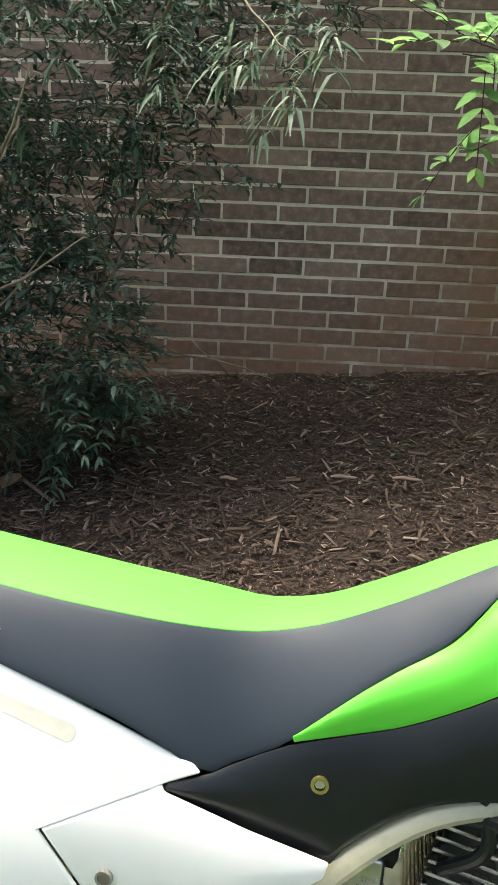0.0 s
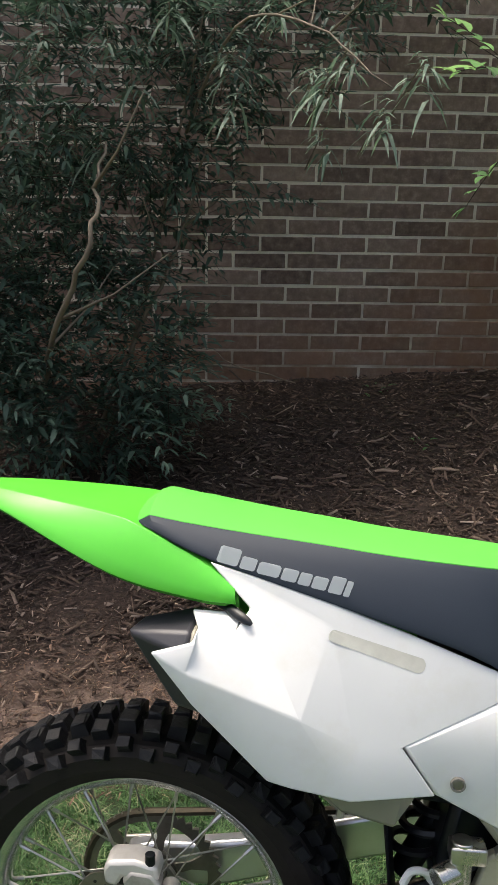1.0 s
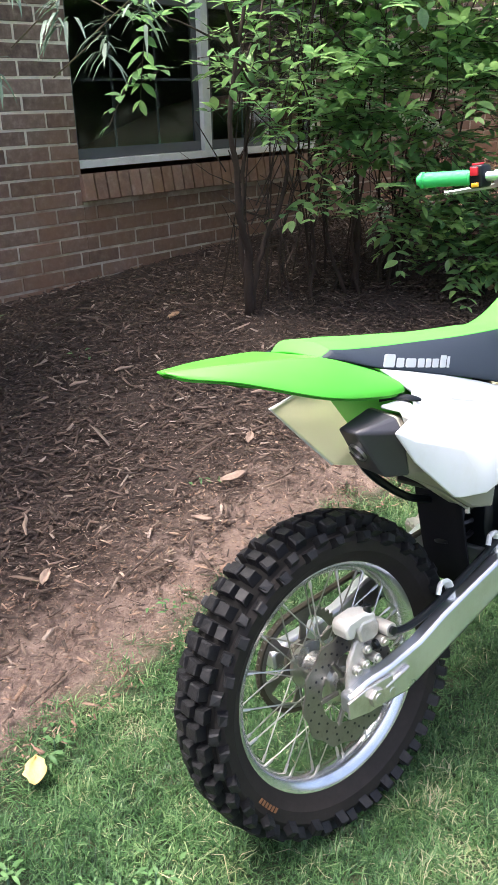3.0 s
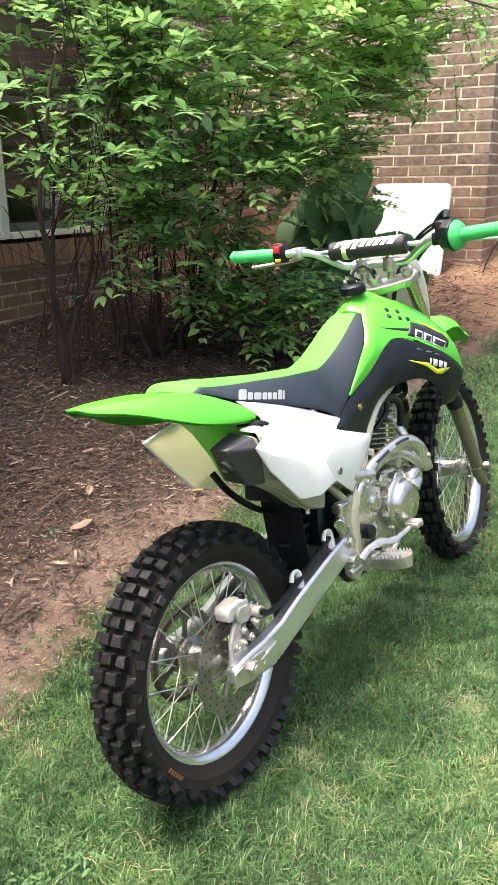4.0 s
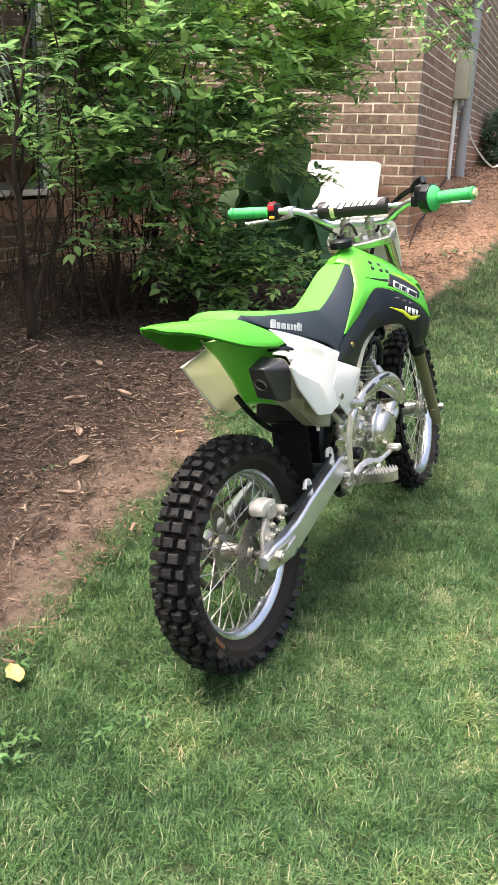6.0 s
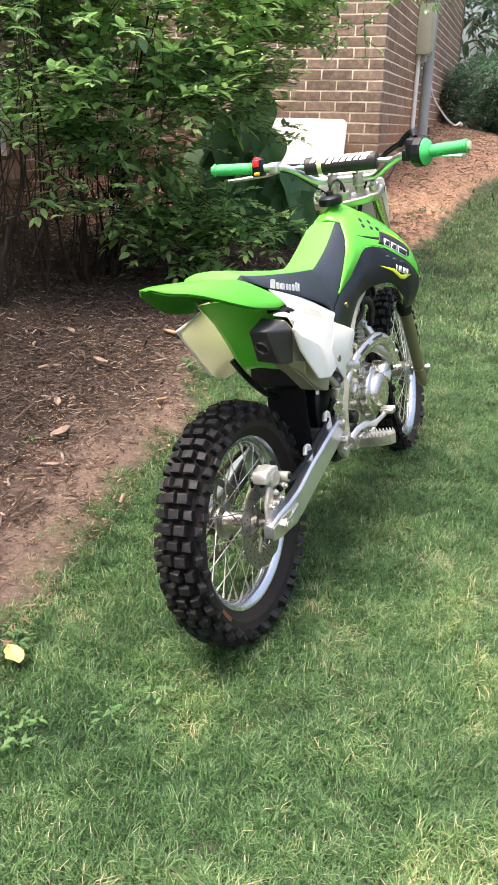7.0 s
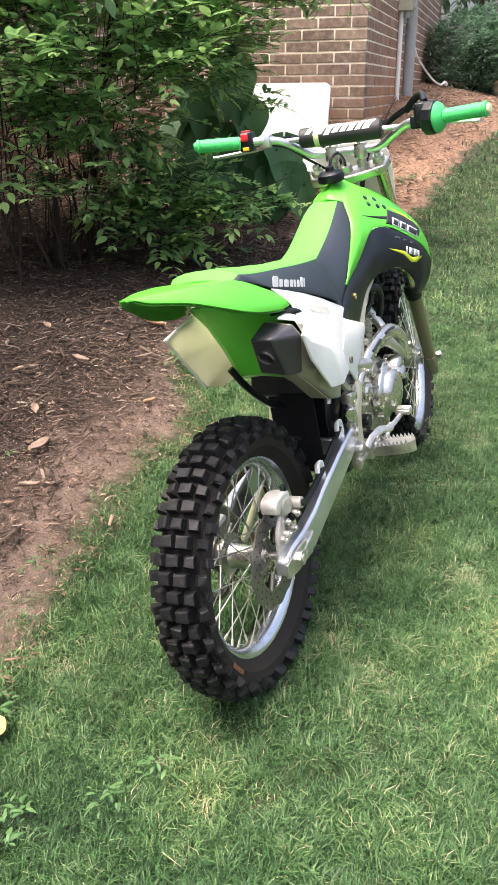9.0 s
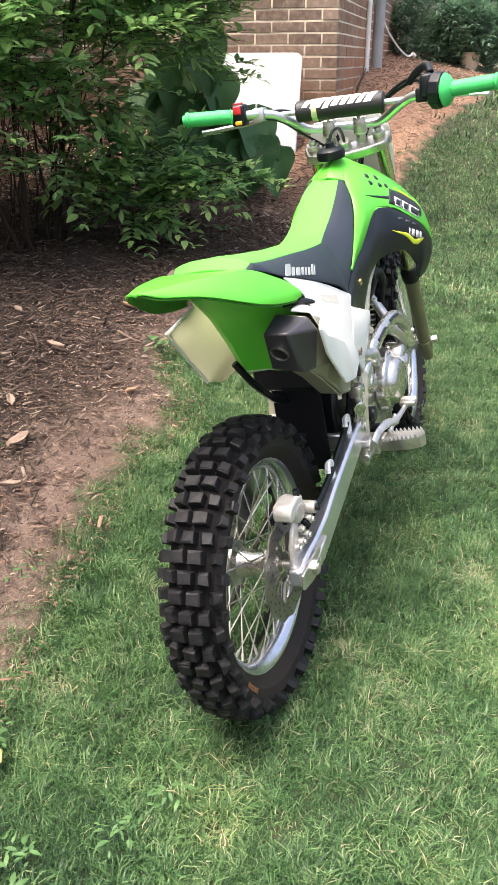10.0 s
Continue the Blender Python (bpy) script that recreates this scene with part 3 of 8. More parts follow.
def knob_mesh(long, wide, high, seed=0):
    jig = random.Random(seed)
    bm = bmesh.new()
    lo, mid_, hi = [], [], []
    for sy, sz in ((-1, -1), (1, -1), (1, 1), (-1, 1)):
        lo.append(bm.verts.new((-0.006, sy * wide * 0.56, sz * long * 0.57)))
        mid_.append(bm.verts.new((high - 0.0022, sy * wide * 0.5, sz * long * 0.5)))
        hi.append(bm.verts.new((high, sy * wide * 0.42, sz * long * 0.42)))
    bm.faces.new(hi)
    for a, b in ((lo, mid_), (mid_, hi)):
        for k in range(4):
            bm.faces.new((a[k], a[(k + 1) % 4], b[(k + 1) % 4], b[k]))
    for v in mid_ + hi:
        v.co += Vector((jig.uniform(-0.0020, 0.0006), jig.uniform(-0.0018, 0.0018), jig.uniform(-0.0022, 0.0022)))
    bmesh.ops.recalc_face_normals(bm, faces=bm.faces)
    me = bpy.data.meshes.new("knob")
    bm.to_mesh(me)
    bm.free()
    me.materials.append(RUBBER)
    return me


def knobs(w, R, half, steps, knob):
    """Rows of separate knobs: pairs in the middle, threes between them, shoulder lugs outside."""
    rng = random.Random(4)
    c = R - knob
    pitch = 2 * math.pi * R / steps
    pair, centre, shoulder, lug = ([knob_mesh(l * pitch, w * half, knob * h, 10 * i + j) for j in range(6)] for i, (l, w, h) in enumerate(((0.64, 0.50, 1.0), (0.58, 0.44, 0.97), (0.60, 0.38, 1.0), (0.50, 0.30, 0.95))))

    def put(me, a, y, tilt, base):
        ob = new("knob", rng.choice(me))
        ob.parent = w
        ob.matrix_basis = Matrix.Rotation(-a, 4, "Y") @ Matrix.Translation((base, y, 0)) @ Matrix.Rotation(tilt, 4, "Z") @ Matrix.Rotation(rng.uniform(-0.05, 0.05), 4, "X")

    for k in range(steps):
        a = 2 * math.pi * k / steps
        if k % 2 == 0:
            for s in (-1, 1):
                put(pair, a, s * 0.30 * half, s * 0.08, c - 0.002)
                put(lug, a, s * 0.84 * half, s * 0.80, c - 0.012)
        else:
            put(centre, a, 0, 0, c)
            for s in (-1, 1):
                put(shoulder, a, s * 0.53 * half, s * 0.34, c - 0.005)
                put(lug, a, s * 0.95 * half, s * 1.05, c - 0.022)



def wheel(name, centre, R, rim_r, half, steps, knob, rim_half, m=None, flange=0.045, label=""):
    w = tagged(new(name), label)
    w.parent = bike
    w.matrix_basis = (m if m is not None else Matrix()) @ Matrix.Translation(centre)
    part("tyre", tyre_mesh(R, rim_r, half, knob), CARCASS, w, "brown-black rubber tyre carcass, dusty", True, 25)
    bm = bmesh.new()
    c = R - knob + 0.0006
    r84 = rim_r + 0.84 * (R - knob - rim_r) + 0.0006
    band = [(r84 - 0.002, -0.83 * half), (r84, -0.80 * half), (c - 0.003, -0.45 * half), (c, 0), (c - 0.003, 0.45 * half), (r84, 0.80 * half), (r84 - 0.002, 0.83 * half)]
    add_lathe(bm, band + [(c - 0.012, 0)] + band[:1], 96)
    part("tread_band", recalc(bm), TREAD, w, "black tread rubber between the knobs", True, 40)
    knobs(w, R, half, steps, knob)
    bm = bmesh.new()
    h, r = rim_half, rim_r
    add_lathe(bm, [(r + 0.003, -h), (r + 0.001, -h - 0.0025), (r - 0.004, -h - 0.002), (r - 0.015, -h + 0.003), (r - 0.024, -0.4 * h), (r - 0.026, 0), (r - 0.024, 0.4 * h),
                   (r - 0.015, h - 0.003), (r - 0.004, h + 0.002), (r + 0.001, h + 0.0025), (r + 0.003, h), (r - 0.010, h - 0.006), (r - 0.012, 0), (r - 0.010, -h + 0.006), (r + 0.003, -h)], 96)
    part("rim", recalc(bm), RIM, w, "polished aluminium rim", True, 50)
    bm = bmesh.new()
    add_lathe(bm, [(0.012, -0.062), (0.026, -0.060), (0.026, -0.044), (flange, -0.042), (flange, -0.034), (0.030, -0.028), (0.027, 0), (0.030, 0.028), (flange, 0.034), (flange, 0.042), (0.030, 0.046), (0.030, 0.058), (0.012, 0.060)], 40)
    part("hub", recalc(bm), ALU, w, "cast aluminium hub", True)
    inner = r - 0.024
    shapes = []
    for side, lean in ((-1, 1), (-1, -1), (1, 1), (1, -1)):
        bm = bmesh.new()
        a0 = 0.0
        a1 = lean * 0.62
        p = Vector((flange * 0.92 * math.cos(a0), side * 0.038, flange * 0.92 * math.sin(a0)))
        q = Vector((inner * math.cos(a1), side * 0.006, inner * math.sin(a1)))
        add_rod(bm, p, q, 0.0014, 6)
        d = (q - p).normalized()
        add_rod(bm, q - d * 0.016, q + d * 0.004, 0.0029, 6)
        recalc(bm)
        me = bpy.data.meshes.new("spoke")
        bm.to_mesh(me)
        bm.free()
        me.materials.append(STEEL)
        shapes.append(me)
    for k in range(36):
        s = new("spoke", shapes[k % 4])
        s.parent = w
        s.matrix_basis = Matrix.Rotation(-2 * math.pi * k / 36, 4, "Y")
    return w


def disc(parent, y, r, inner, holes, m=None):
    bm = bmesh.new()
    n = 72
    rim = [(r + 0.003 * math.cos(12 * 2 * math.pi * k / n)) for k in range(n)]
    rings = []
    for yy in (y - 0.002, y + 0.002):
        rings.append([bm.verts.new((rim[k] * math.cos(2 * math.pi * k / n), yy, rim[k] * math.sin(2 * math.pi * k / n))) for k in range(n)])
        rings.append([bm.verts.new((inner * math.cos(2 * math.pi * k / n), yy, inner * math.sin(2 * math.pi * k / n))) for k in range(n)])
    for a, b in ((0, 1), (2, 3), (0, 2), (1, 3)):
        for k in range(n):
            bm.faces.new((rings[a][k], rings[a][(k + 1) % n], rings[b][(k + 1) % n], rings[b][k]))
    d = solid("brake_disc", bm, DISC, parent, "drilled steel brake disc", smooth=True)
    arm = bmesh.new()
    add_rod(arm, (0.030, y, 0), (inner + 0.004, y, 0), 0.005, 6)
    recalc(arm)
    arm_me = bpy.data.meshes.new("carrier_arm")
    arm.to_mesh(arm_me)
    arm.free()
    arm_me.materials.append(DISC)
    for k in range(6):
        ob = new("carrier_arm", arm_me)
        ob.parent = parent
        ob.matrix_basis = Matrix.Rotation(math.pi * k / 3, 4, "Y")
    hole = bmesh.new()
    add_rod(hole, (0, y - 0.0026, 0), (0, y + 0.0026, 0), 0.0024, 8)
    recalc(hole)
    me = bpy.data.meshes.new("drilled_hole")
    hole.to_mesh(me)
    hole.free()
    me.materials.append(DECAL_BLACK)
    for k in range(holes):
        a = 2 * math.pi * k / holes
        rr = inner + (0.22 + 0.28 * (k % 3)) * (r - inner)
        h = new("drilled_hole", me)
        h.parent = parent
        h.matrix_basis = Matrix.Translation((rr * math.cos(a), 0, rr * math.sin(a)))
    return d


rear = wheel("rear_wheel", (0, 0, 0), 0.297, 0.2135, 0.052, 54, 0.0180, 0.027, label="rear wheel with a knobbly tyre and wire spokes")
ORANGE = surface("faded_orange_print", (0.19, 0.085, 0.035), 0.7, vary=0.2, large=60)
for k in range(6):
    a = radians(211.5 + 2.1 * k)
    bm = bmesh.new()
    add_box(bm, 0.2335, 0.2425, -0.0512, -0.0500, -0.0026, 0.0026)
    ob = solid("sidewall_mark", bm, ORANGE, rear, "faded orange sidewall mark" if k == 0 else "")
    ob.matrix_basis = Matrix.Rotation(-a, 4, "Y")
disc(rear, -0.066, 0.105, 0.066, 60)
bm = bmesh.new()
add_lathe(bm, [(0.02, 0.058), (0.040, 0.058), (0.040, 0.066), (0.02, 0.068)], 32)
solid("sprocket_hub", bm, DISC, rear)
bm = bmesh.new()
n = 48
rings = []
for y in (0.062, 0.067):
    rings.append([bm.verts.new(((0.104 if k % 2 else 0.097) * math.cos(math.pi * k / n), y, (0.104 if k % 2 else 0.097) * math.sin(math.pi * k / n))) for k in range(2 * n)])
    rings.append([bm.verts.new((0.084 * math.cos(math.pi * k / n), y, 0.084 * math.sin(math.pi * k / n))) for k in range(2 * n)])
for p, q in ((0, 1), (2, 3), (0, 2), (1, 3)):
    for k in range(2 * n):
        bm.faces.new((rings[p][k], rings[p][(k + 1) % (2 * n)], rings[q][(k + 1) % (2 * n)], rings[q][k]))
sprocket = solid("sprocket", bm, DISC, rear, "steel rear sprocket on open arms")
for k in range(6):
    a = math.pi * k / 3 + 0.3
    bm = bmesh.new()
    add_prism(bm, [(r * math.cos(a + w), r * math.sin(a + w)) for r, w in ((0.034, -0.24), (0.060, -0.10), (0.086, -0.15), (0.086, 0.15), (0.060, 0.10), (0.034, 0.24))], 0.0625, 0.0665)
    solid("sprocket_arm", bm, DISC, rear)
front = wheel("front_wheel", (1.318, 0, 0.046), 0.312, 0.2525, 0.041, 46, 0.012, 0.022, STEER, 0.036, label="front wheel with a knobbly tyre and wire spokes")
disc(front, 0.060, 0.100, 0.068, 48)

# ---- chain, swingarm, axle and rear brake ----
bm = bmesh.new()
loop = [(0.098 * math.cos(a), 0.065, 0.098 * math.sin(a)) for a in np.linspace(math.pi / 2 + 0.08, 3 * math.pi / 2 - 0.08, 16)]
loop += [(0.50, 0.065, 0.06), (0.53, 0.065, 0.085), (0.535, 0.065, 0.11), (0.52, 0.065, 0.135), (0.49, 0.065, 0.15)]
add_tube(bm, loop, 0.006, 6, closed=True)
solid("chain", bm, surface("oily_chain", (0.10, 0.085, 0.06), 0.5, metal=0.7, vary=0.3), bike, "oily drive chain")

bm = bmesh.new()
for s in (-1, 1):
    arm = [(-0.045, 0.018), (0.0, 0.030), (0.06, 0.034), (0.13, 0.046), (0.20, 0.072), (0.385, 0.124), (0.45, 0.142), (0.46, 0.085), (0.385, 0.058), (0.16, -0.012), (0.09, -0.034), (0.0, -0.030), (-0.045, -0.016)]
    add_prism(bm, arm, s * 0.088, s * 0.116)
add_box(bm, 0.385, 0.43, -0.09, 0.09, 0.07, 0.115)
solid("swingarm", bm, ARM, bike, "brushed aluminium swingarm", 0.006)
bm = bmesh.new()
add_rod(bm, (0.004, -0.134, 0.002), (0.004, 0.134, 0.002), 0.009, 16)
add_rod(bm, (0.004, -0.132, 0.002), (0.004, -0.118, 0.002), 0.017, 6)
add_rod(bm, (0.004, 0.132, 0.002), (0.004, 0.118, 0.002), 0.017, 6)
solid("axle", bm, STEEL, bike, "steel rear axle with its nuts", 0.001)
for s in (-1, 1):
    bm = bmesh.new()
    add_prism(bm, [(-0.055, -0.014), (-0.055, 0.016), (-0.01, 0.024), (0.05, 0.022), (0.05, -0.020), (-0.01, -0.022)], s * 0.117, s * 0.123)
    add_rod(bm, (0.03, s * 0.120, 0.004), (0.09, s * 0.120, 0.018), 0.005, 8)
    add_rod(bm, (0.045, s * 0.124, -0.008), (0.045, s * 0.116, -0.008), 0.008, 6)
    solid("chain_adjuster", bm, STEEL, bike, bevel=0.0015)
for x, z in ((0.216, 0.078), (0.362, 0.122)):
    bm = bmesh.new()
    add_tube(bm, smooth_line([(x + 0.016, -0.098, z - 0.014), (x + 0.020, -0.098, z + 0.012), (x + 0.010, -0.100, z + 0.040), (x - 0.010, -0.102, z + 0.044), (x - 0.020, -0.104, z + 0.028)], 5), 0.0048, 8, flat=1.8)
    solid("hose_guide", bm, DECAL_WHITE, bike, "white plastic hose guide")
bm = bmesh.new()
add_tube(bm, smooth_line([(0.47, -0.085, 0.20), (0.385, -0.096, 0.150), (0.29, -0.100, 0.118), (0.20, -0.102, 0.092), (0.12, -0.100, 0.075), (0.06, -0.092, 0.085), (0.05, -0.09, 0.11)], 6), 0.007, 8)
solid("brake_hose", bm, BLACK, bike, "black rubber brake hose")
bm = bmesh.new()
add_prism(bm, [(0.002, 0.094), (-0.004, 0.118), (0.006, 0.132), (0.034, 0.130), (0.046, 0.116), (0.044, 0.098), (0.028, 0.090)], -0.106, -0.080)
caliper = solid("rear_caliper", bm, CAST, bike, "dull cast brake caliper", 0.005)
bm = bmesh.new()
add_prism(bm, [(-0.020, -0.024), (-0.032, 0.02), (-0.024, 0.066), (-0.004, 0.098), (0.018, 0.100), (0.012, 0.066), (0.024, 0.034), (0.030, 0.024), (0.024, -0.02)], -0.098, -0.088)
solid("bracket", bm, CAST, caliper, bevel=0.003)
for x, z, r, y in ((0.056, 0.103, 0.0125, -0.122), (0.014, 0.078, 0.008, -0.106), (0.044, 0.084, 0.009, -0.116), (-0.012, 0.050, 0.009, -0.106), (0.004, 0.056, 0.008, -0.110), (0.028, 0.058, 0.009, -0.112)):
    bm = bmesh.new()
    add_rod(bm, (x, y, z), (x, -0.085, z), r, 14)
    add_rod(bm, (x, y - 0.005, z), (x, y, z), r * 0.6, 6)
    solid("bolt", bm, CAST if r > 0.0095 else STEEL, caliper, bevel=0.001)
bm = bmesh.new()
add_prism(bm, [(-0.026, 0.110), (-0.029, 0.130), (-0.022, 0.141), (0.012, 0.145), (0.040, 0.138), (0.044, 0.120), (0.020, 0.116), (-0.004, 0.121), (-0.010, 0.107)], -0.104, -0.066)
solid("cover", bm, surface("pale_cast_cap", (0.66, 0.64, 0.60), 0.45, metal=0.35, vary=0.1, dirt=(0.3, 0.25, 0.18), dirt_amount=0.4), caliper, bevel=0.005)
for x, z, y in ((0.020, 0.078, -0.104), (0.012, 0.056, -0.105)):
    bm = bmesh.new()
    add_rod(bm, (x + 0.010, y, z), (x + 0.024, y, z + 0.003), 0.0075, 12)
    add_rod(bm, (x + 0.014, y, z + 0.001), (x + 0.018, y, z + 0.002), 0.0090, 12)
    solid("rubber_boot", bm, BLACK, caliper, "black rubber boot")
bm = bmesh.new()
add_prism(bm, [(-0.012, 0.098), (-0.012, 0.114), (0.010, 0.118), (0.012, 0.098)], -0.086, -0.078)
add_prism(bm, [(-0.010, 0.094), (-0.010, 0.108), (0.010, 0.110), (0.012, 0.094)], -0.060, -0.052)
solid("brake_pad", bm, BLACK, caliper, "dark brake pads")
bm = bmesh.new()
add_rod(bm, (0.030, -0.096, 0.136), (0.030, -0.096, 0.152), 0.007, 8)
solid("bleed_nipple", bm, BLACK, caliper, bevel=0.001)
bm = bmesh.new()
add_rod(bm, (0.056, -0.1285, 0.103), (0.056, -0.1225, 0.103), 0.0075, 12)
solid("pin_plug", bm, BLACK, caliper)

# ---- seat and tail ----
N = 40
seam = along([(0.004, -0.072, 0.574), (0.018, -0.079, 0.584), (0.05, -0.077, 0.578), (0.10, -0.074, 0.571), (0.15, -0.072, 0.565), (0.20, -0.071, 0.560), (0.247, -0.072, 0.5555), (0.30, -0.073, 0.550), (0.366, -0.072, 0.5445), (0.439, -0.066, 0.539), (0.50, -0.047, 0.5335), (0.562, -0.037, 0.5455), (0.617, -0.036, 0.570), (0.66, -0.034, 0.592), (0.70, -0.031, 0.614), (0.736, -0.027, 0.632), (0.764, -0.022, 0.642)], N)
low = along([(0.014, -0.084, 0.572), (0.055, -0.098, 0.556), (0.10, -0.104, 0.540), (0.16, -0.108, 0.523), (0.243, -0.111, 0.499), (0.30, -0.113, 0.482), (0.38, -0.113, 0.457), (0.43, -0.113, 0.436), (0.470, -0.106, 0.412), (0.50, -0.097, 0.424), (0.548, -0.092, 0.450), (0.60, -0.088, 0.499), (0.637, -0.082, 0.529), (0.683, -0.072, 0.559), (0.712, -0.062, 0.592), (0.745, -0.040, 0.628), (0.765, -0.023, 0.641)], N)
# the far seam mirrors the near one about the seat's own middle, which sits a little to the left towards the tank
FAR_X, FAR_Y = [0.0, 0.1, 0.3, 0.44, 0.56, 0.70, 0.77], [0.076, 0.074, 0.067, 0.059, 0.058, 0.058, 0.048]
far_seam = [Vector((p.x, float(np.interp(p.x, FAR_X, FAR_Y)), p.z - 0.003)) for p in seam]
bm = bmesh.new()
rows = []
for v in (0, 0.02, 0.06, 0.14, 0.26, 0.42, 0.58, 0.74, 0.86, 0.94, 0.98, 1):
    row = []
    for a, b in zip(seam, far_seam):
        rise = float(np.interp(a.x, [0.0, 0.08, 0.18, 0.30, 0.56, 0.77], [0.0130, 0.0175, 0.0140, 0.0095, 0.007, 0.006]))
        tail = max(0.0, 1 - a.x / 0.10)  # the raised rear end, its far corner set a little forward
        row.append(a.lerp(b, v) + Vector((0.022 * tail * max(0.0, 2 * v - 1) ** 2, 0, rise * (1 - abs(2 * v - 1) ** 2.4) )))
    p = row[0]
    lip = [p + Vector((0.030, 0, -0.024)), p + Vector((0.003, 0, -0.0135)), p + Vector((-0.005, 0, -0.006))]
    rows.append(lip + row)
add_skin(bm, rows)
seat = sheet("seat_top", bm, SEAT_GREEN, 0.005, label="lime green vinyl seat top")
for mirror in (False, True):
    bm = bmesh.new()
    rows = []
    for v in (0, 0.06, 0.15, 0.3, 0.5, 0.7, 0.85, 0.95, 1.0):
        row = []
        for s, l, fs in zip(seam, low, far_seam):
            a, b = (Vector((fs.x, fs.y, fs.z)), Vector((l.x, fs.y + 0.004, l.z))) if mirror else (s, l)
            p = a.lerp(b, v)
            out = (0.0 if mirror else 0.006) * math.sin(math.pi * v) ** 0.7 * min(1.0, (a - b).length / 0.06)
            p.z -= 0.012 * mirror * (1 - v)
            p.y += (out if mirror else -out) + (-0.008 if mirror else 0.0012) * (v < 0.1)
            row.append(p)
        rows.append(row)
    add_skin(bm, rows)
    side = sheet("seat_side", bm, SEAT_GREY, 0.006, label="charcoal vinyl seat side with pale brand mark")
    if not mirror:
        mark_parent, side_tris = side, skin_tris(rows)
# the maker's mark: a row of plain white shapes
slope = math.atan2(0.505 - 0.538, 0.259 - 0.103)
for off, wide, high, cut in ((0.0, 0.025, 0.0255, 1), (0.0275, 0.018, 0.0185, 1), (0.048, 0.026, 0.018, 1), (0.0765, 0.018, 0.018, 1), (0.0965, 0.014, 0.018, 1), (0.1125, 0.017, 0.018, 1), (0.132, 0.016, 0.025, 1), (0.150, 0.007, 0.023, 1)):
    b_ = 0.10 * wide
    shape = [(b_ * cut, 0), (wide - b_, 0), (wide, b_), (wide, high - b_), (wide - b_, high), (b_ * cut, high), (0, high - b_ * cut), (0, b_ * cut)] if cut else [(0, 0), (wide, 0), (wide, high), (0, high)]
    c = Vector((0.103 + off * math.cos(slope), 0, 0.5385 + off * math.sin(slope)))
    outline = [(c.x + (u + 0.1 * w) * math.cos(slope) - w * math.sin(slope), c.z + (u + 0.1 * w) * math.sin(slope) + w * math.cos(slope)) for u, w in ((u, 0.82 * w + 0.002) for u, w in shape)]
    sticker("brand_mark", side_tris, outline, DECAL_WHITE, mark_parent, "plain white shape of the maker's mark", proud=0.0012, cuts=0, upright=True)

tip = along([(-0.233, 0, 0.596), (-0.13, 0, 0.591), (-0.02, 0, 0.581), (0.06, 0, 0.559), (0.15, 0, 0.535)], 24)
shoulder = along([(-0.234, -0.008, 0.598), (-0.15, -0.042, 0.5925), (-0.03, -0.074, 0.581), (0.012, -0.088, 0.571), (0.09, -0.104, 0.537), (0.128, -0.116, 0.512)], 24)
edge = along([(-0.234, -0.013, 0.595), (-0.214, -0.030, 0.585), (-0.148, -0.070, 0.568), (-0.019, -0.112, 0.520), (0.08, -0.122, 0.500), (0.130, -0.122, 0.496)], 24)
bm = bmesh.new()
half_rows = []
for v in (0, 0.5, 0.85):
    half_rows.append([t.lerp(s, v) + Vector((0, 0, 0.001 * math.sin(math.pi * v))) for t, s in zip(tip, shoulder)])
for v in (0, 0.12, 0.35, 0.7, 1.0):
    half_rows.append([s.lerp(e, v) + Vector((0, -0.004 * math.sin(math.pi * v), 0)) for s, e in zip(shoulder, edge)])
add_skin(bm, [flip(r) for r in reversed(half_rows[1:])] + half_rows)
sheet("rear_fender", bm, GREEN, 0.004, label="lime green plastic rear fender", angle=24)
# skin added under the fender; the shade there is put into its darker green
UNDERSIDE = surface("shaded_green_underside", (0.050, 0.250, 0.022), 0.75, vary=0.2, large=14, fine=160, bump=0.2, dirt=(0.09, 0.075, 0.045), dirt_amount=0.6, spec=0.25)
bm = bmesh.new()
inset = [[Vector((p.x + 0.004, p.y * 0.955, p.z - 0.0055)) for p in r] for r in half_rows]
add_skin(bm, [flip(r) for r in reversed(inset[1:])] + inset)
sheet("fender_underside", bm, UNDERSIDE, 0.0015, label="underside of the fender, its shade put into a dull dark green", bevel=0.0004)
bm = bmesh.new()
secs = [(0.512, 0.085, 0.34, 0.092), (0.46, 0.140, 0.34, 0.088), (0.40, 0.175, 0.345, 0.078), (0.335, 0.195, 0.35, 0.062), (0.325, 0.215, 0.35, 0.056)]
rings = [[(x1, -w, z - 0.01), (x0 + 0.02, -w, z - 0.006), (x0, -w + 0.02, z), (x0, 0, z + 0.004), (x0, w - 0.02, z), (x0 + 0.02, w, z - 0.006), (x1, w, z - 0.01)] for z, x0, x1, w in secs]
add_skin(bm, rings)
sheet("inner_fender", bm, GREEN, 0.003, label="green plastic inner fender under the tail")
bm = bmesh.new()
add_tube(bm, smooth_line([(0.17, 0.055, 0.36), (0.19, 0.03, 0.31), (0.26, 0.02, 0.25), (0.33, 0.02, 0.22)], 6), 0.008, 8)
solid("tail_stay", bm, BLACK, bike, "black bent tube under the tail")

# ---- side panels ----
def panel(name, verts, faces, material, thick, label, bevel=0.004):
    bm = bmesh.new()
    vs = [bm.verts.new(v) for v in verts]
    for f in faces:
        bm.faces.new([vs[i] for i in f])
    bmesh.ops.triangulate(bm, faces=[f for f in bm.faces if len(f.verts) > 4])
    return sheet(name, bm, material, thick, label=label, bevel=bevel, angle=38)


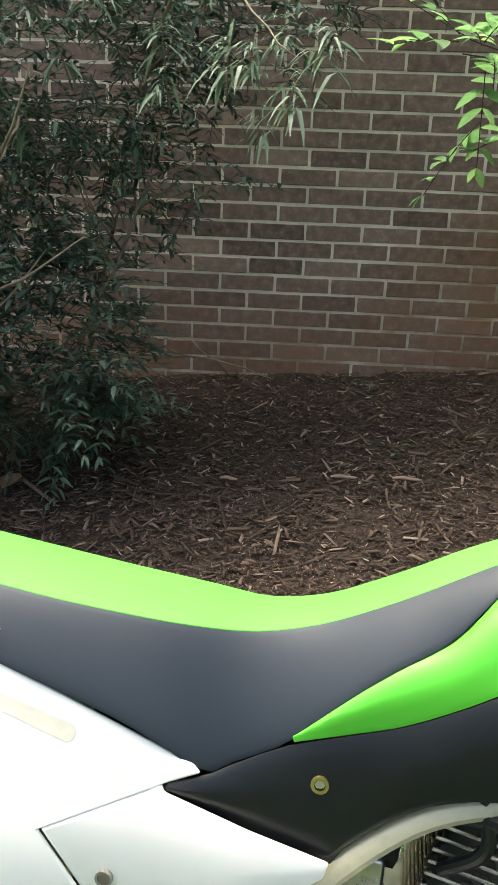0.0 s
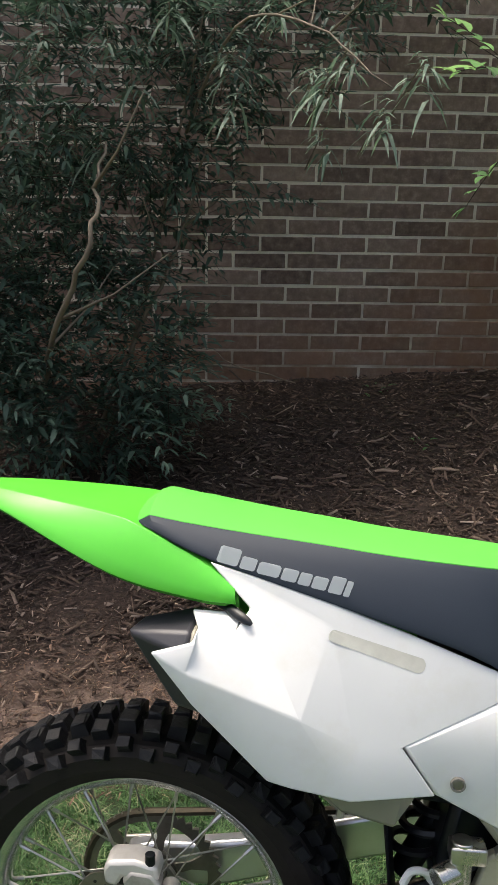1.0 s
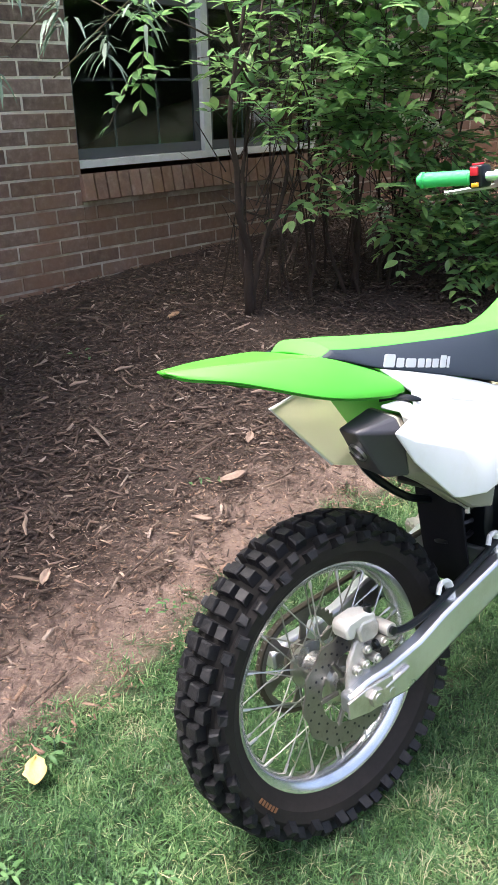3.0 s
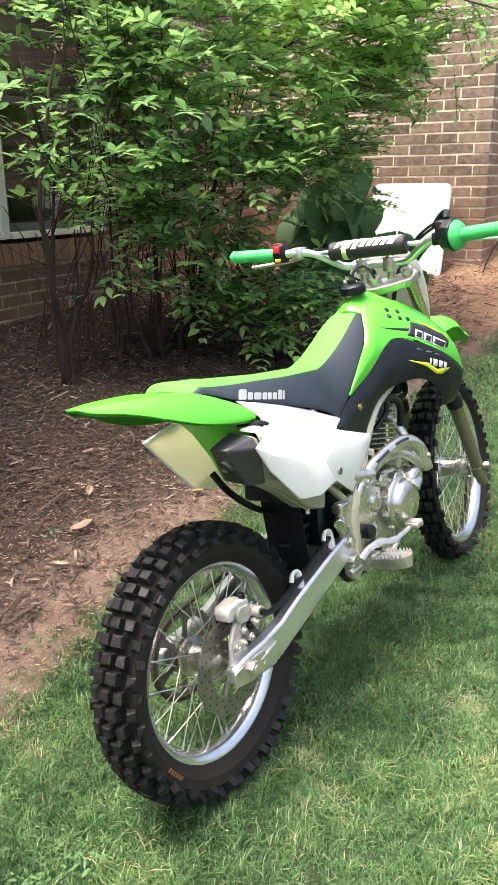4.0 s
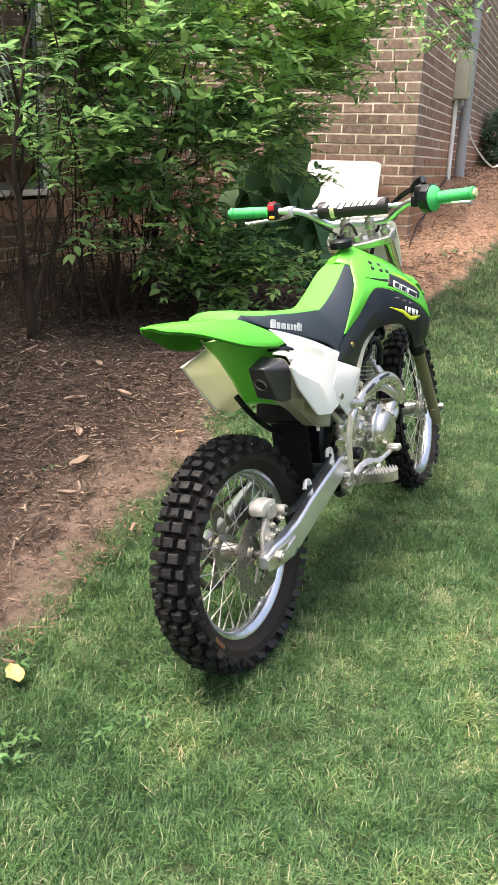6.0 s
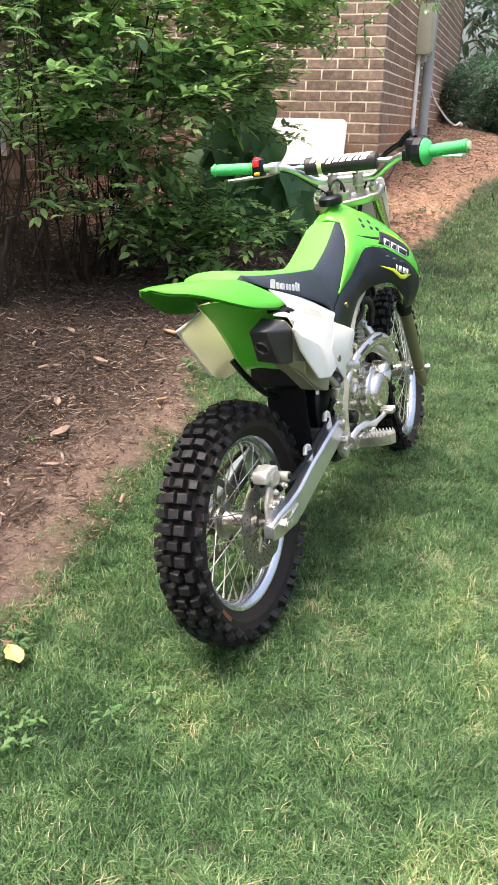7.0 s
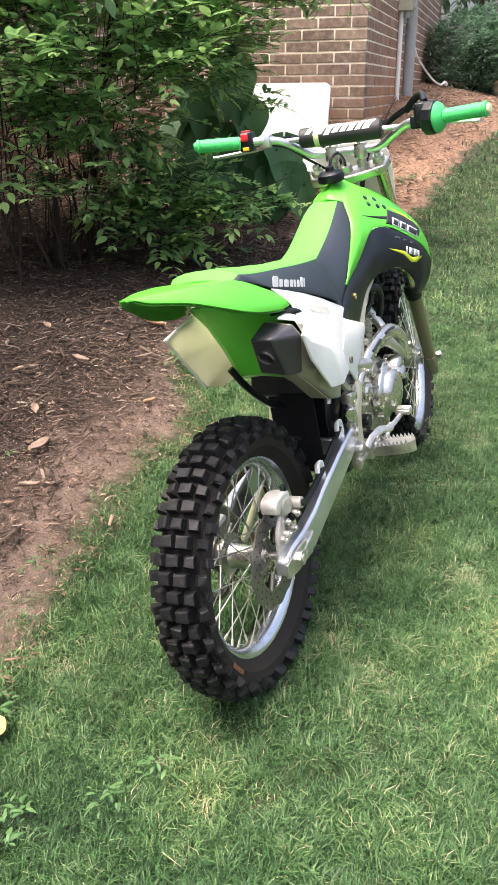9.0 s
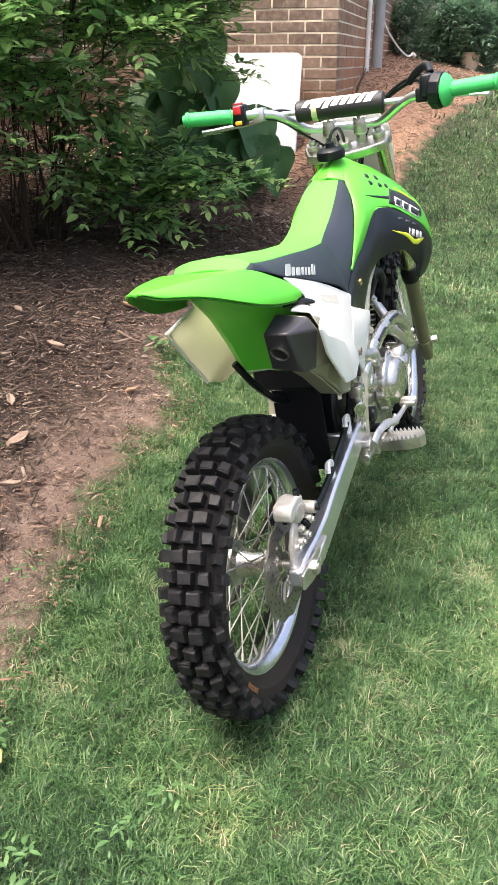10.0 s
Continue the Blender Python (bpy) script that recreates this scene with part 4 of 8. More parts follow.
V = [(0.045, -0.181, 0.457), (0.089, -0.170, 0.467), (0.092, -0.150, 0.478), (0.133, -0.140, 0.473), (0.147, -0.124, 0.494), (0.097, -0.106, 0.540), (0.16, -0.108, 0.523), (0.243, -0.110, 0.499),
     (0.324, -0.111, 0.472), (0.461, -0.110, 0.421), (0.469, -0.112, 0.414), (0.438, -0.1185, 0.402), (0.324, -0.150, 0.352), (0.270, -0.156, 0.352), (0.209, -0.168, 0.385), (0.152, -0.173, 0.408),
     (0.084, -0.178, 0.434), (0.365, -0.146, 0.294), (0.269, -0.165, 0.290), (0.200, -0.170, 0.304), (0.176, -0.173, 0.312), (0.089, -0.174, 0.397), (0.24, -0.1165, 0.475), (0.34, -0.1165, 0.445), (0.080, -0.116, 0.486), (0.140, -0.112, 0.484)]
FLAT = [(5, 6, 22), (5, 22, 4), (6, 7, 22), (7, 8, 23), (7, 23, 22), (8, 9, 11), (8, 11, 23), (4, 22, 14), (4, 14, 3), (22, 23, 13), (22, 13, 14), (23, 11, 13)]
right_panel = panel("side_panel", V, FLAT + [(9, 10, 11), (3, 14, 15), (3, 15, 16, 2), (2, 16, 0, 1), (11, 12, 13), (12, 17, 18, 13), (13, 18, 14), (18, 19, 14), (14, 19, 20, 15), (15, 20, 21, 16), (16, 21, 0), (2, 24, 25, 3)],
                    WHITE, 0.006, "glossy white plastic side panel with a moulded slot")
crease = right_panel.modifiers["edges"]
crease.width, crease.segments, crease.angle_limit = 0.006, 3, radians(18)
for e in right_panel.data.edges:
    e.use_edge_sharp = False
PANEL_TRIS = []
for f in FLAT:
    PANEL_TRIS.append(tuple(Vector(V[i]) for i in f))
# the slot is a flat patch; the shade of its hollow is painted in
ends = [((0.243, 0.4655), 0.0065, 60), ((0.339, 0.4375), 0.0085, 240)]
pill = [(c[0] + r * math.cos(radians(a0 + 20 * k + 15)), c[1] + r * math.sin(radians(a0 + 20 * k + 15))) for c, r, a0 in ends for k in range(9)]
slot = sticker("moulded_slot", PANEL_TRIS, pill, SLOT, right_panel, "moulded slot drawn as a flat patch in the colour of its shade", 0.0005)
slot.modifiers.clear()
SCREW_X, SCREW_Y, SCREW_Z = 0.389, -0.1435, 0.309
low_panel = panel("lower_side_panel", [(0.328, -0.149, 0.352), (0.370, -0.1425, 0.291), (0.465, -0.124, 0.234), (0.592, -0.116, 0.332), (0.596, -0.114, 0.346), (0.52, -0.121, 0.369), (0.437, -0.123, 0.396), (0.40, -0.138, 0.352), (0.50, -0.128, 0.325), (0.310, -0.128, 0.358), (0.352, -0.124, 0.290), (0.424, -0.104, 0.412)],
                  [(9, 0, 6, 11), (10, 1, 0, 9), (0, 7, 6), (0, 1, 7), (1, 2, 8, 7), (7, 8, 5, 6), (8, 2, 3), (8, 3, 4, 5)], WHITE, 0.006, "glossy white plastic lower panel with one screw")
bm = bmesh.new()
add_lathe(bm, [(0.0085, SCREW_Y - 0.0014), (0.0085, SCREW_Y + 0.004), (0.0062, SCREW_Y + 0.004), (0.0062, SCREW_Y - 0.0014), (0.0085, SCREW_Y - 0.0014)], 20, centre=(SCREW_X, 0, SCREW_Z))
solid("grommet", bm, surface("grey_rubber_ring", (0.22, 0.21, 0.18), 0.6), low_panel, "beige rubber grommet")
bm = bmesh.new()
add_lathe(bm, [(0.002, SCREW_Y - 0.0006), (0.0056, SCREW_Y - 0.0003), (0.0056, SCREW_Y + 0.006)], 12, centre=(SCREW_X, 0, SCREW_Z))
solid("screw", bm, DISC, low_panel, "dull steel screw")
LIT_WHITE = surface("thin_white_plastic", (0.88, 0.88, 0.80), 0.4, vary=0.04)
lt = LIT_WHITE.node_tree
thin = lt.nodes.new("ShaderNodeBsdfTranslucent")
thin.inputs["Color"].default_value = (0.92, 0.92, 0.72, 1)
blend = lt.nodes.new("ShaderNodeMixShader")
blend.inputs[0].default_value = 0.7
lt.links.new(lt.nodes["Principled BSDF"].outputs[0], blend.inputs[1])
lt.links.new(thin.outputs[0], blend.inputs[2])
lt.links.new(blend.outputs[0], lt.nodes["Material Output"].inputs["Surface"])
panel("left_side_panel", [(0.044, 0.122, 0.461), (0.134, 0.104, 0.488), (0.10, 0.108, 0.535), (0.243, 0.110, 0.484), (0.46, 0.110, 0.420), (0.44, 0.122, 0.400), (0.365, 0.134, 0.294), (0.262, 0.135, 0.290), (0.183, 0.128, 0.316), (0.11, 0.126, 0.392), (0.20, 0.128, 0.42), (0.34, 0.132, 0.36)],
      [(0, 9, 10, 1), (9, 8, 10), (8, 7, 11, 10), (7, 6, 11), (6, 5, 11), (5, 4, 3, 11), (11, 3, 10), (10, 3, 1), (1, 3, 2)], LIT_WHITE, 0.004, "white plastic side panel, its inner face seen from behind")
bm = bmesh.new()
add_tube(bm, [(0.134, 0.106, 0.488), (0.110, 0.110, 0.480), (0.080, 0.116, 0.471), (0.044, 0.124, 0.461), (0.076, 0.125, 0.428), (0.11, 0.128, 0.392), (0.183, 0.130, 0.316)], 0.0030, 8)
solid("panel_rim", bm, WHITE, bike, "rolled white rim of the side panel")

# ---- silencer ----
silencer = new("silencer")
silencer.parent = bike
tagged(silencer, "angular dark grey silencer with a steel shield")
A, B, C, D = (0.016, -0.082, 0.459), (0.006, -0.132, 0.461), (0.062, -0.130, 0.373), (0.066, -0.068, 0.379)
SEAM = [(0.087, -0.082, 0.478), (0.082, -0.146, 0.470), (0.078, -0.162, 0.447), (0.107, -0.141, 0.366), (0.112, -0.122, 0.361), (0.110, -0.074, 0.368)]
bm = bmesh.new()
vs = [bm.verts.new(p) for p in (A, B, C, D, *SEAM)]
for f in ((0, 1, 2, 3), (0, 4, 5, 1), (1, 5, 6), (1, 6, 7, 2), (2, 7, 8), (2, 8, 9, 3), (0, 3, 9, 4), (4, 9, 8, 7, 6, 5)):
    bm.faces.new([vs[i] for i in f])
bmesh.ops.triangulate(bm, faces=[f for f in bm.faces if len(f.verts) > 4])
solid("end_cap", bm, ENDCAP, silencer, "dark grey faceted end cap", 0.0045, True, 22)
c, d = Vector((0.0385, -0.101, 0.418)), Vector((-0.845, 0.124, -0.528)).normalized()
bm = bmesh.new()
for p, q, r in ((-0.012, 0.0045, 0.0172), (0.0045, 0.0045, 0.0172), (0.0045, -0.012, 0.0145)):
    if p != q:
        add_tube(bm, [c + d * p, c + d * q], r, 24, cap=False)
solid("outlet", bm, STEEL, silencer, "round steel-rimmed outlet")
bm = bmesh.new()
add_tube(bm, [c + d * 0.0012, c + d * 0.0020], 0.0150, 24)
solid("bore", bm, DECAL_BLACK, silencer)
bm = bmesh.new()
rings = [[(x + 0.001, y * 0.985, z) for x, y, z in SEAM],
         [(0.160, -0.070, 0.440), (0.160, -0.120, 0.440), (0.160, -0.147, 0.410), (0.165, -0.148, 0.353), (0.185, -0.128, 0.318), (0.185, -0.080, 0.320)],
         [(0.240, -0.060, 0.400), (0.240, -0.110, 0.400), (0.240, -0.140, 0.370), (0.250, -0.146, 0.335), (0.262, -0.138, 0.258), (0.255, -0.086, 0.262)],
         [(0.330, -0.060, 0.360), (0.330, -0.100, 0.360), (0.330, -0.130, 0.345), (0.335, -0.136, 0.310), (0.322, -0.132, 0.240), (0.316, -0.083, 0.244)],
         [(0.360, -0.060, 0.340), (0.360, -0.100, 0.340), (0.360, -0.122, 0.330), (0.358, -0.126, 0.300), (0.345, -0.122, 0.276), (0.345, -0.080, 0.276)]]
add_skin(bm, [[Vector(p) for p in r + r[:1]] for r in rings])
bmesh.ops.remove_doubles(bm, verts=bm.verts, dist=1e-6)
bmesh.ops.holes_fill(bm, edges=bm.edges)
shield = solid("shield", bm, SHIELD, silencer, "satin steel silencer shield", 0.004, True, 20)
bm = bmesh.new()
add_tube(bm, [(0.130, -0.120, 0.352), (0.185, -0.121, 0.3155), (0.258, -0.128, 0.2570)], 0.0022, 6)
solid("weld_seam", bm, SHIELD, shield)
bm = bmesh.new()
add_rod(bm, (0.262, -0.126, 0.258), (0.260, -0.127, 0.247), 0.005, 6)
solid("bolt", bm, STEEL, shield)
bm = bmesh.new()
add_tube(bm, smooth_line([(0.34, -0.10, 0.30), (0.42, -0.105, 0.285), (0.50, -0.11, 0.26), (0.56, -0.12, 0.25)], 5), 0.018, 12)
solid("link_pipe", bm, STEEL, silencer)
bm = bmesh.new()
add_tube(bm, smooth_line([(0.105, -0.090, 0.487), (0.118, -0.112, 0.490), (0.134, -0.128, 0.486), (0.150, -0.138, 0.480)], 5), [0.006] * 12 + [0.0055, 0.005, 0.004, 0.002], 10, flat=0.6)
solid("panel_strap", bm, BLACK, bike, "black rubber strap between fender and panel")

# ---- tank covers ----
M = 36
upper = along([(0.550, -0.094, 0.455), (0.60, -0.090, 0.500), (0.64, -0.084, 0.531), (0.686, -0.074, 0.561), (0.714, -0.064, 0.594), (0.745, -0.043, 0.629), (0.775, -0.032, 0.655), (0.82, -0.034, 0.668), (0.87, -0.047, 0.660), (0.93, -0.069, 0.638), (0.985, -0.100, 0.600), (1.03, -0.135, 0.546), (1.044, -0.163, 0.490), (1.040, -0.183, 0.430)], M)
lower = along([(0.552, -0.096, 0.452), (0.60, -0.093, 0.466), (0.65, -0.094, 0.484), (0.70, -0.096, 0.511), (0.74, -0.099, 0.537), (0.775, -0.102, 0.553), (0.80, -0.107, 0.557), (0.85, -0.131, 0.545), (0.90, -0.153, 0.518), (0.953, -0.171, 0.489), (1.0, -0.181, 0.458), (1.040, -0.185, 0.426)], M)
for mirror in (False, True):
    bm = bmesh.new()
    rows = []
    for v in (0, 0.12, 0.3, 0.5, 0.7, 0.9, 1):
        row = [u.lerp(l, v) + Vector((0, -0.015 * math.sin(math.pi * v ** 0.8) * min(1.0, (u - l).length / 0.10), 0.004 * math.sin(math.pi * v))) for u, l in zip(upper, lower)]
        rows.append(flip(row) if mirror else row)
    add_skin(bm, rows)
    cover = sheet("tank_cover", bm, GREEN, 0.004, label="lime green plastic tank cover")
    tris = skin_tris(rows)
    for x, z in ((0.822, 0.632), (0.856, 0.622), (0.814, 0.615), (0.846, 0.604), (0.872, 0.598)):
        sticker("vent_hole", tris, [(x + 0.0078 * math.cos(a), z + 0.0062 * math.sin(a)) for a in np.linspace(0, 2 * math.pi, 13)[:-1]], DECAL_BLACK, cover, "round black vent hole", 0.0006, 0)
    sticker("decal", tris, [(0.755, 0.5935), (0.85, 0.575), (0.885, 0.572), (0.882, 0.565), (0.85, 0.566), (0.80, 0.580)], DECAL_BLACK, cover, "black stripe decal", 0.0007, 2)
    sticker("decal", tris, [(0.838, 0.557), (0.874, 0.590), (0.925, 0.568), (0.978, 0.538), (0.992, 0.515), (0.974, 0.499), (0.93, 0.519), (0.89, 0.537)], DECAL_BLACK, cover, "black decal shape", 0.0011, 3)
    sticker("decal", tris, [(0.89, 0.594), (0.95, 0.565), (1.0, 0.525), (0.996, 0.519), (0.945, 0.557)], DECAL_LIME, cover, "thin acid yellow stripe", 0.0008, 2)
    for x0, x1 in ((0.860, 0.884), (0.888, 0.912), (0.916, 0.958)):
        for inset, material, lift in ((0.0, DECAL_WHITE, 0.0018), (0.0042, DECAL_BLACK, 0.0025)):
            outline = []
            for x, f in ((x0 + inset, inset), (x1 - inset, inset), (x1 + 0.016 - inset, 0.028 - inset), (x0 + 0.016 + inset, 0.028 - inset)):
                outline.append((x, 0.5495 - 0.50 * (x - 0.86) - 0.004 * (x - 0.86) / 0.1 + f))
            sticker("model_mark", tris, outline, material, cover, "plain outlined shape of the model mark", lift, 2)
bm = bmesh.new()
centre = [(0.74, 0, 0.646), (0.78, 0, 0.676), (0.83, 0, 0.690), (0.88, 0, 0.680), (0.94, 0, 0.648)]
sidel = [(0.752, -0.042, 0.632), (0.785, -0.034, 0.658), (0.83, -0.036, 0.668), (0.88, -0.050, 0.656), (0.935, -0.072, 0.634)]
ca, sa = along(centre, 14), along(sidel, 14)
add_skin(bm, [flip(sa)] + [[c.lerp(f, v) + Vector((0, 0, 0.006 * (1 - v * v) - 0.006 * (1 - v))) for c, f in zip(ca, flip(sa))] for v in (0.75, 0.4)] + [ca] + [[c.lerp(f, v) + Vector((0, 0, 0.006 * (1 - v * v) - 0.006 * (1 - v))) for c, f in zip(ca, sa)] for v in (0.4, 0.75)] + [sa])
sheet("fuel_tank", bm, GREEN, 0.006, label="lime green fuel tank top")
bm = bmesh.new()
add_lathe(bm, [(0.012, 0.0), (0.034, 0.002), (0.036, 0.012), (0.034, 0.022), (0.026, 0.028), (0.012, 0.030), (0.011, 0.040), (0.004, 0.042)], 20, "Z")
bmesh.ops.transform(bm, matrix=Matrix.Translation((0.792, 0, 0.684)) @ Matrix.Rotation(radians(-8), 4, "Y"), verts=bm.verts)
cap = solid("fuel_cap", bm, BLACK, bike, "black plastic fuel cap with breather hose")
bm = bmesh.new()
add_tube(bm, smooth_line([(0.79, 0, 0.725), (0.80, -0.005, 0.745), (0.84, -0.01, 0.752), (0.89, -0.005, 0.735), (0.92, 0, 0.71)], 5), 0.004, 8)
solid("breather_hose", bm, BLACK, cap)

# dark lower covers with their arch
up2 = along([(0.440, -0.112, 0.404), (0.470, -0.108, 0.409), (0.50, -0.099, 0.423), (0.548, -0.095, 0.447), (0.60, -0.094, 0.465), (0.65, -0.094, 0.483), (0.70, -0.096, 0.510), (0.75, -0.100, 0.541), (0.795, -0.106, 0.554), (0.85, -0.131, 0.541), (0.953, -0.171, 0.486), (1.040, -0.185, 0.425)], M)
lo2 = along([(0.435, -0.111, 0.390), (0.53, -0.104, 0.348), (0.588, -0.101, 0.334), (0.606, -0.101, 0.354), (0.640, -0.102, 0.388), (0.690, -0.104, 0.420), (0.758, -0.115, 0.438), (0.86, -0.145, 0.434), (0.930, -0.160, 0.385), (0.932, -0.163, 0.345), (0.995, -0.168, 0.342)], M)
for mirror in (False, True):
    s = -1 if mirror else 1
    bm = bmesh.new()
    rows = []
    for v in (0, 0.15, 0.4, 0.65, 0.9, 1):
        row = [u.lerp(l, v) + Vector((0, -0.008 * math.sin(math.pi * v), 0)) for u, l in zip(up2, lo2)]
        rows.append(flip(row) if mirror else row)
    add_skin(bm, rows)
    black = sheet("lower_cover", bm, BLACK, 0.005, label="black plastic lower tank cover")
    tris = skin_tris(rows)
    y = drape(tris, 0.580, 0.418)
    o = -1 if y < 0 else 1
    bm = bmesh.new()
    add_lathe(bm, [(0.0085, y + o * 0.0022), (0.0085, y - o * 0.002), (0.0055, y - o * 0.002), (0.0055, y + o * 0.0022), (0.0085, y + o * 0.0022)], 20, centre=(0.580, 0, 0.418))
    solid("washer", bm, YELLOW_ZINC, black, "yellow zinc collar", smooth=True)
    bm = bmesh.new()
    add_lathe(bm, [(0.002, y + o * 0.0008), (0.0050, y + o * 0.0005), (0.0050, y - o * 0.004)], 6, centre=(0.580, 0, 0.418))
    solid("bolt", bm, STEEL, black, "small steel bolt")
    sticker("decal", tris, [(0.812, 0.494), (0.878, 0.474), (0.912, 0.450), (0.968, 0.444), (0.930, 0.433), (0.908, 0.438), (0.872, 0.465)], DECAL_LIME, black, "acid yellow arrow decal", 0.0008, 2)
    for k in range(3):
        x, z = 0.850 + 0.030 * k, 0.515 - 0.0125 * k
        sticker("vent_slot", tris, [(x, z), (x + 0.020, z - 0.006), (x + 0.024, z - 0.002), (x + 0.004, z + 0.004)], VENT, black, "grey louvre of a side vent", 0.0012, 1)
    for x0, x1 in ((0.884, 0.890), (0.897, 0.912), (0.918, 0.933), (0.938, 0.948)):
        sticker("number_mark", tris, [(x + 0.35 * f, 0.468 - 0.38 * (x - 0.884) + f) for x, f in ((x0, 0), (x1, 0), (x1, 0.017), (x0, 0.017))], DECAL_WHITE, black, "plain white bar of a model mark", 0.0010, 1)

# ---- frame, engine ----
bm = bmesh.new()
for s in (-1, 1):
    add_tube(bm, smooth_line([(0.93, s * 0.045, 0.50), (0.86, s * 0.066, 0.455), (0.773, s * 0.082, 0.428), (0.70, s * 0.088, 0.406), (0.654, s * 0.091, 0.378), (0.603, s * 0.096, 0.330), (0.545, s * 0.106, 0.266), (0.487, s * 0.112, 0.20), (0.462, s * 0.112, 0.14), (0.452, s * 0.112, 0.05)], 5), 0.0135, 10, flat=0.8)
    add_tube(bm, smooth_line([(0.60, s * 0.108, 0.295), (0.50, s * 0.09, 0.345), (0.36, s * 0.075, 0.42), (0.22, s * 0.06, 0.48)], 5), 0.011, 8)
    add_tube(bm, smooth_line([(0.48, s * 0.105, 0.19), (0.40, s * 0.085, 0.28), (0.28, s * 0.07, 0.39)], 5), 0.010, 8)
add_tube(bm, smooth_line([(0.955, 0, 0.49), (0.955, 0, 0.38), (0.93, 0, 0.20), (0.88, 0, 0.05), (0.78, 0, -0.01)], 5), 0.018, 10)
add_tube(bm, [(0.925, 0, 0.66), (1.005, 0, 0.51)], 0.028, 16)
add_tube(bm, [(0.94, 0, 0.60), (0.80, 0, 0.58), (0.60, 0, 0.47)], 0.022, 10)
solid("frame", bm, FRAME, bike, "pale champagne painted tube frame")
for s in (-1, 1):
    bm = bmesh.new()
    add_prism(bm, [(0.425, 0.03), (0.415, 0.13), (0.435, 0.20), (0.475, 0.225), (0.50, 0.19), (0.495, 0.10), (0.50, 0.03), (0.46, 0.0)], s * 0.098 if s < 0 else 0.070, s * 0.114 if s < 0 else 0.086)
    plate = solid("pivot_plate", bm, FRAME, bike, "pale pivot plate with bolts", 0.004)
    bolts([(0.436, s * 0.126, 0.115, 0.014, 6), (0.47, s * 0.119, 0.175, 0.007, 6), (0.475, s * 0.119, 0.055, 0.008, 6), (0.452, s * 0.119, 0.205, 0.006, 6)], STEEL, plate)
bm = bmesh.new()
add_rod(bm, (0.405, -0.118, 0.225), (0.405, -0.118, 0.150), 0.013, 14)
add_rod(bm, (0.40, -0.118, 0.185), (0.375, -0.132, 0.180), 0.014, 14)
add_box(bm, 0.390, 0.432, -0.132, -0.104, 0.20, 0.222, 0.003)
solid("master_cylinder", bm, ALU, bike, "cast rear brake cylinder", 0.0015)

engine = new("engine")
engine.parent = bike
tagged(engine, "silver air-cooled single-cylinder engine")
bm = bmesh.new()
add_prism(bm, [(0.50, 0.05), (0.485, 0.12), (0.50, 0.20), (0.60, 0.225), (0.76, 0.215), (0.83, 0.17), (0.85, 0.09), (0.80, 0.02), (0.68, -0.01), (0.56, 0.0)], -0.095, 0.10)
solid("crankcase", bm, ALU, engine, "cast aluminium crankcase", 0.014)
bm = bmesh.new()
add_lathe(bm, [(0.008, -0.154), (0.036, -0.152), (0.052, -0.147), (0.060, -0.138), (0.063, -0.126), (0.070, -0.123), (0.074, -0.117), (0.075, -0.095)], 44, centre=(0.712, 0, 0.130))
add_lathe(bm, [(0.006, -0.151), (0.020, -0.150), (0.029, -0.145), (0.034, -0.134), (0.036, -0.100)], 28, centre=(0.772, 0, 0.178))
add_tube(bm, [(0.735, -0.146, 0.165), (0.772, -0.143, 0.178)], [0.020, 0.018], 12, flat=0.6)
add_prism(bm, [(0.66, 0.175), (0.70, 0.212), (0.75, 0.205), (0.782, 0.165), (0.775, 0.075), (0.72, 0.05), (0.66, 0.09)], -0.119, -0.095)
clutch = solid("clutch_cover", bm, ALU, engine, "domed polished clutch cover with a side lobe", 0.003)
for k in range(10):
    a = 2 * math.pi * k / 10 + 0.2
    x, z = 0.712 + 0.079 * math.cos(a), 0.130 + 0.079 * math.sin(a)
    bolts([(x, -0.119, z, 0.0052, 6)], STEEL, engine)
for x, z, r, y in ((0.612, 0.158, 0.026, -0.106), (0.60, 0.078, 0.026, -0.104), (0.655, 0.205, 0.020, -0.110)):
    bm = bmesh.new()
    add_lathe(bm, [(0.006, y), (r * 0.7, y), (r * 0.86, y + 0.002), (r * 0.92, y + 0.006), (r, y + 0.007), (r, -0.09)], 30, centre=(x, 0, z))
    solid("case_cover", bm, ALU, engine, "polished case cover", 0.001)
for x, z in ((0.515, 0.19), (0.535, 0.045), (0.585, 0.018), (0.655, 0.008), (0.56, 0.21)):
    bolts([(x, -0.101, z, 0.0052, 6)], STEEL, engine)
for k in range(5):
    bm = bmesh.new()
    add_box(bm, 0.66 + 0.022 * k, 0.664 + 0.022 * k, -0.104, -0.090, 0.008, 0.052, 0.001)
    solid("cooling_rib", bm, ALU, engine)
bm = bmesh.new()
add_lathe(bm, [(0.004, -0.118), (0.017, -0.118), (0.019, -0.112), (0.019, -0.093)], 18, centre=(0.548, 0, 0.100))
add_lathe(bm, [(0.004, -0.116), (0.013, -0.116), (0.013, -0.093)], 18, centre=(0.578, 0, 0.050))
solid("oil_filler", bm, BLACK, engine, "black filler plug", 0.001)
lean = Matrix.Translation((0.735, 0, 0.215)) @ Matrix.Rotation(radians(12), 4, "Y")
bm = bmesh.new()
add_box(bm, -0.048, 0.048, -0.048, 0.048, 0, 0.175)
bmesh.ops.transform(bm, matrix=lean, verts=bm.verts)
solid("cylinder", bm, surface("dark_cast_iron", (0.10, 0.10, 0.10), 0.6, metal=0.6, vary=0.2), engine, "dark cylinder barrel", 0.006)
fin_bm = bmesh.new()
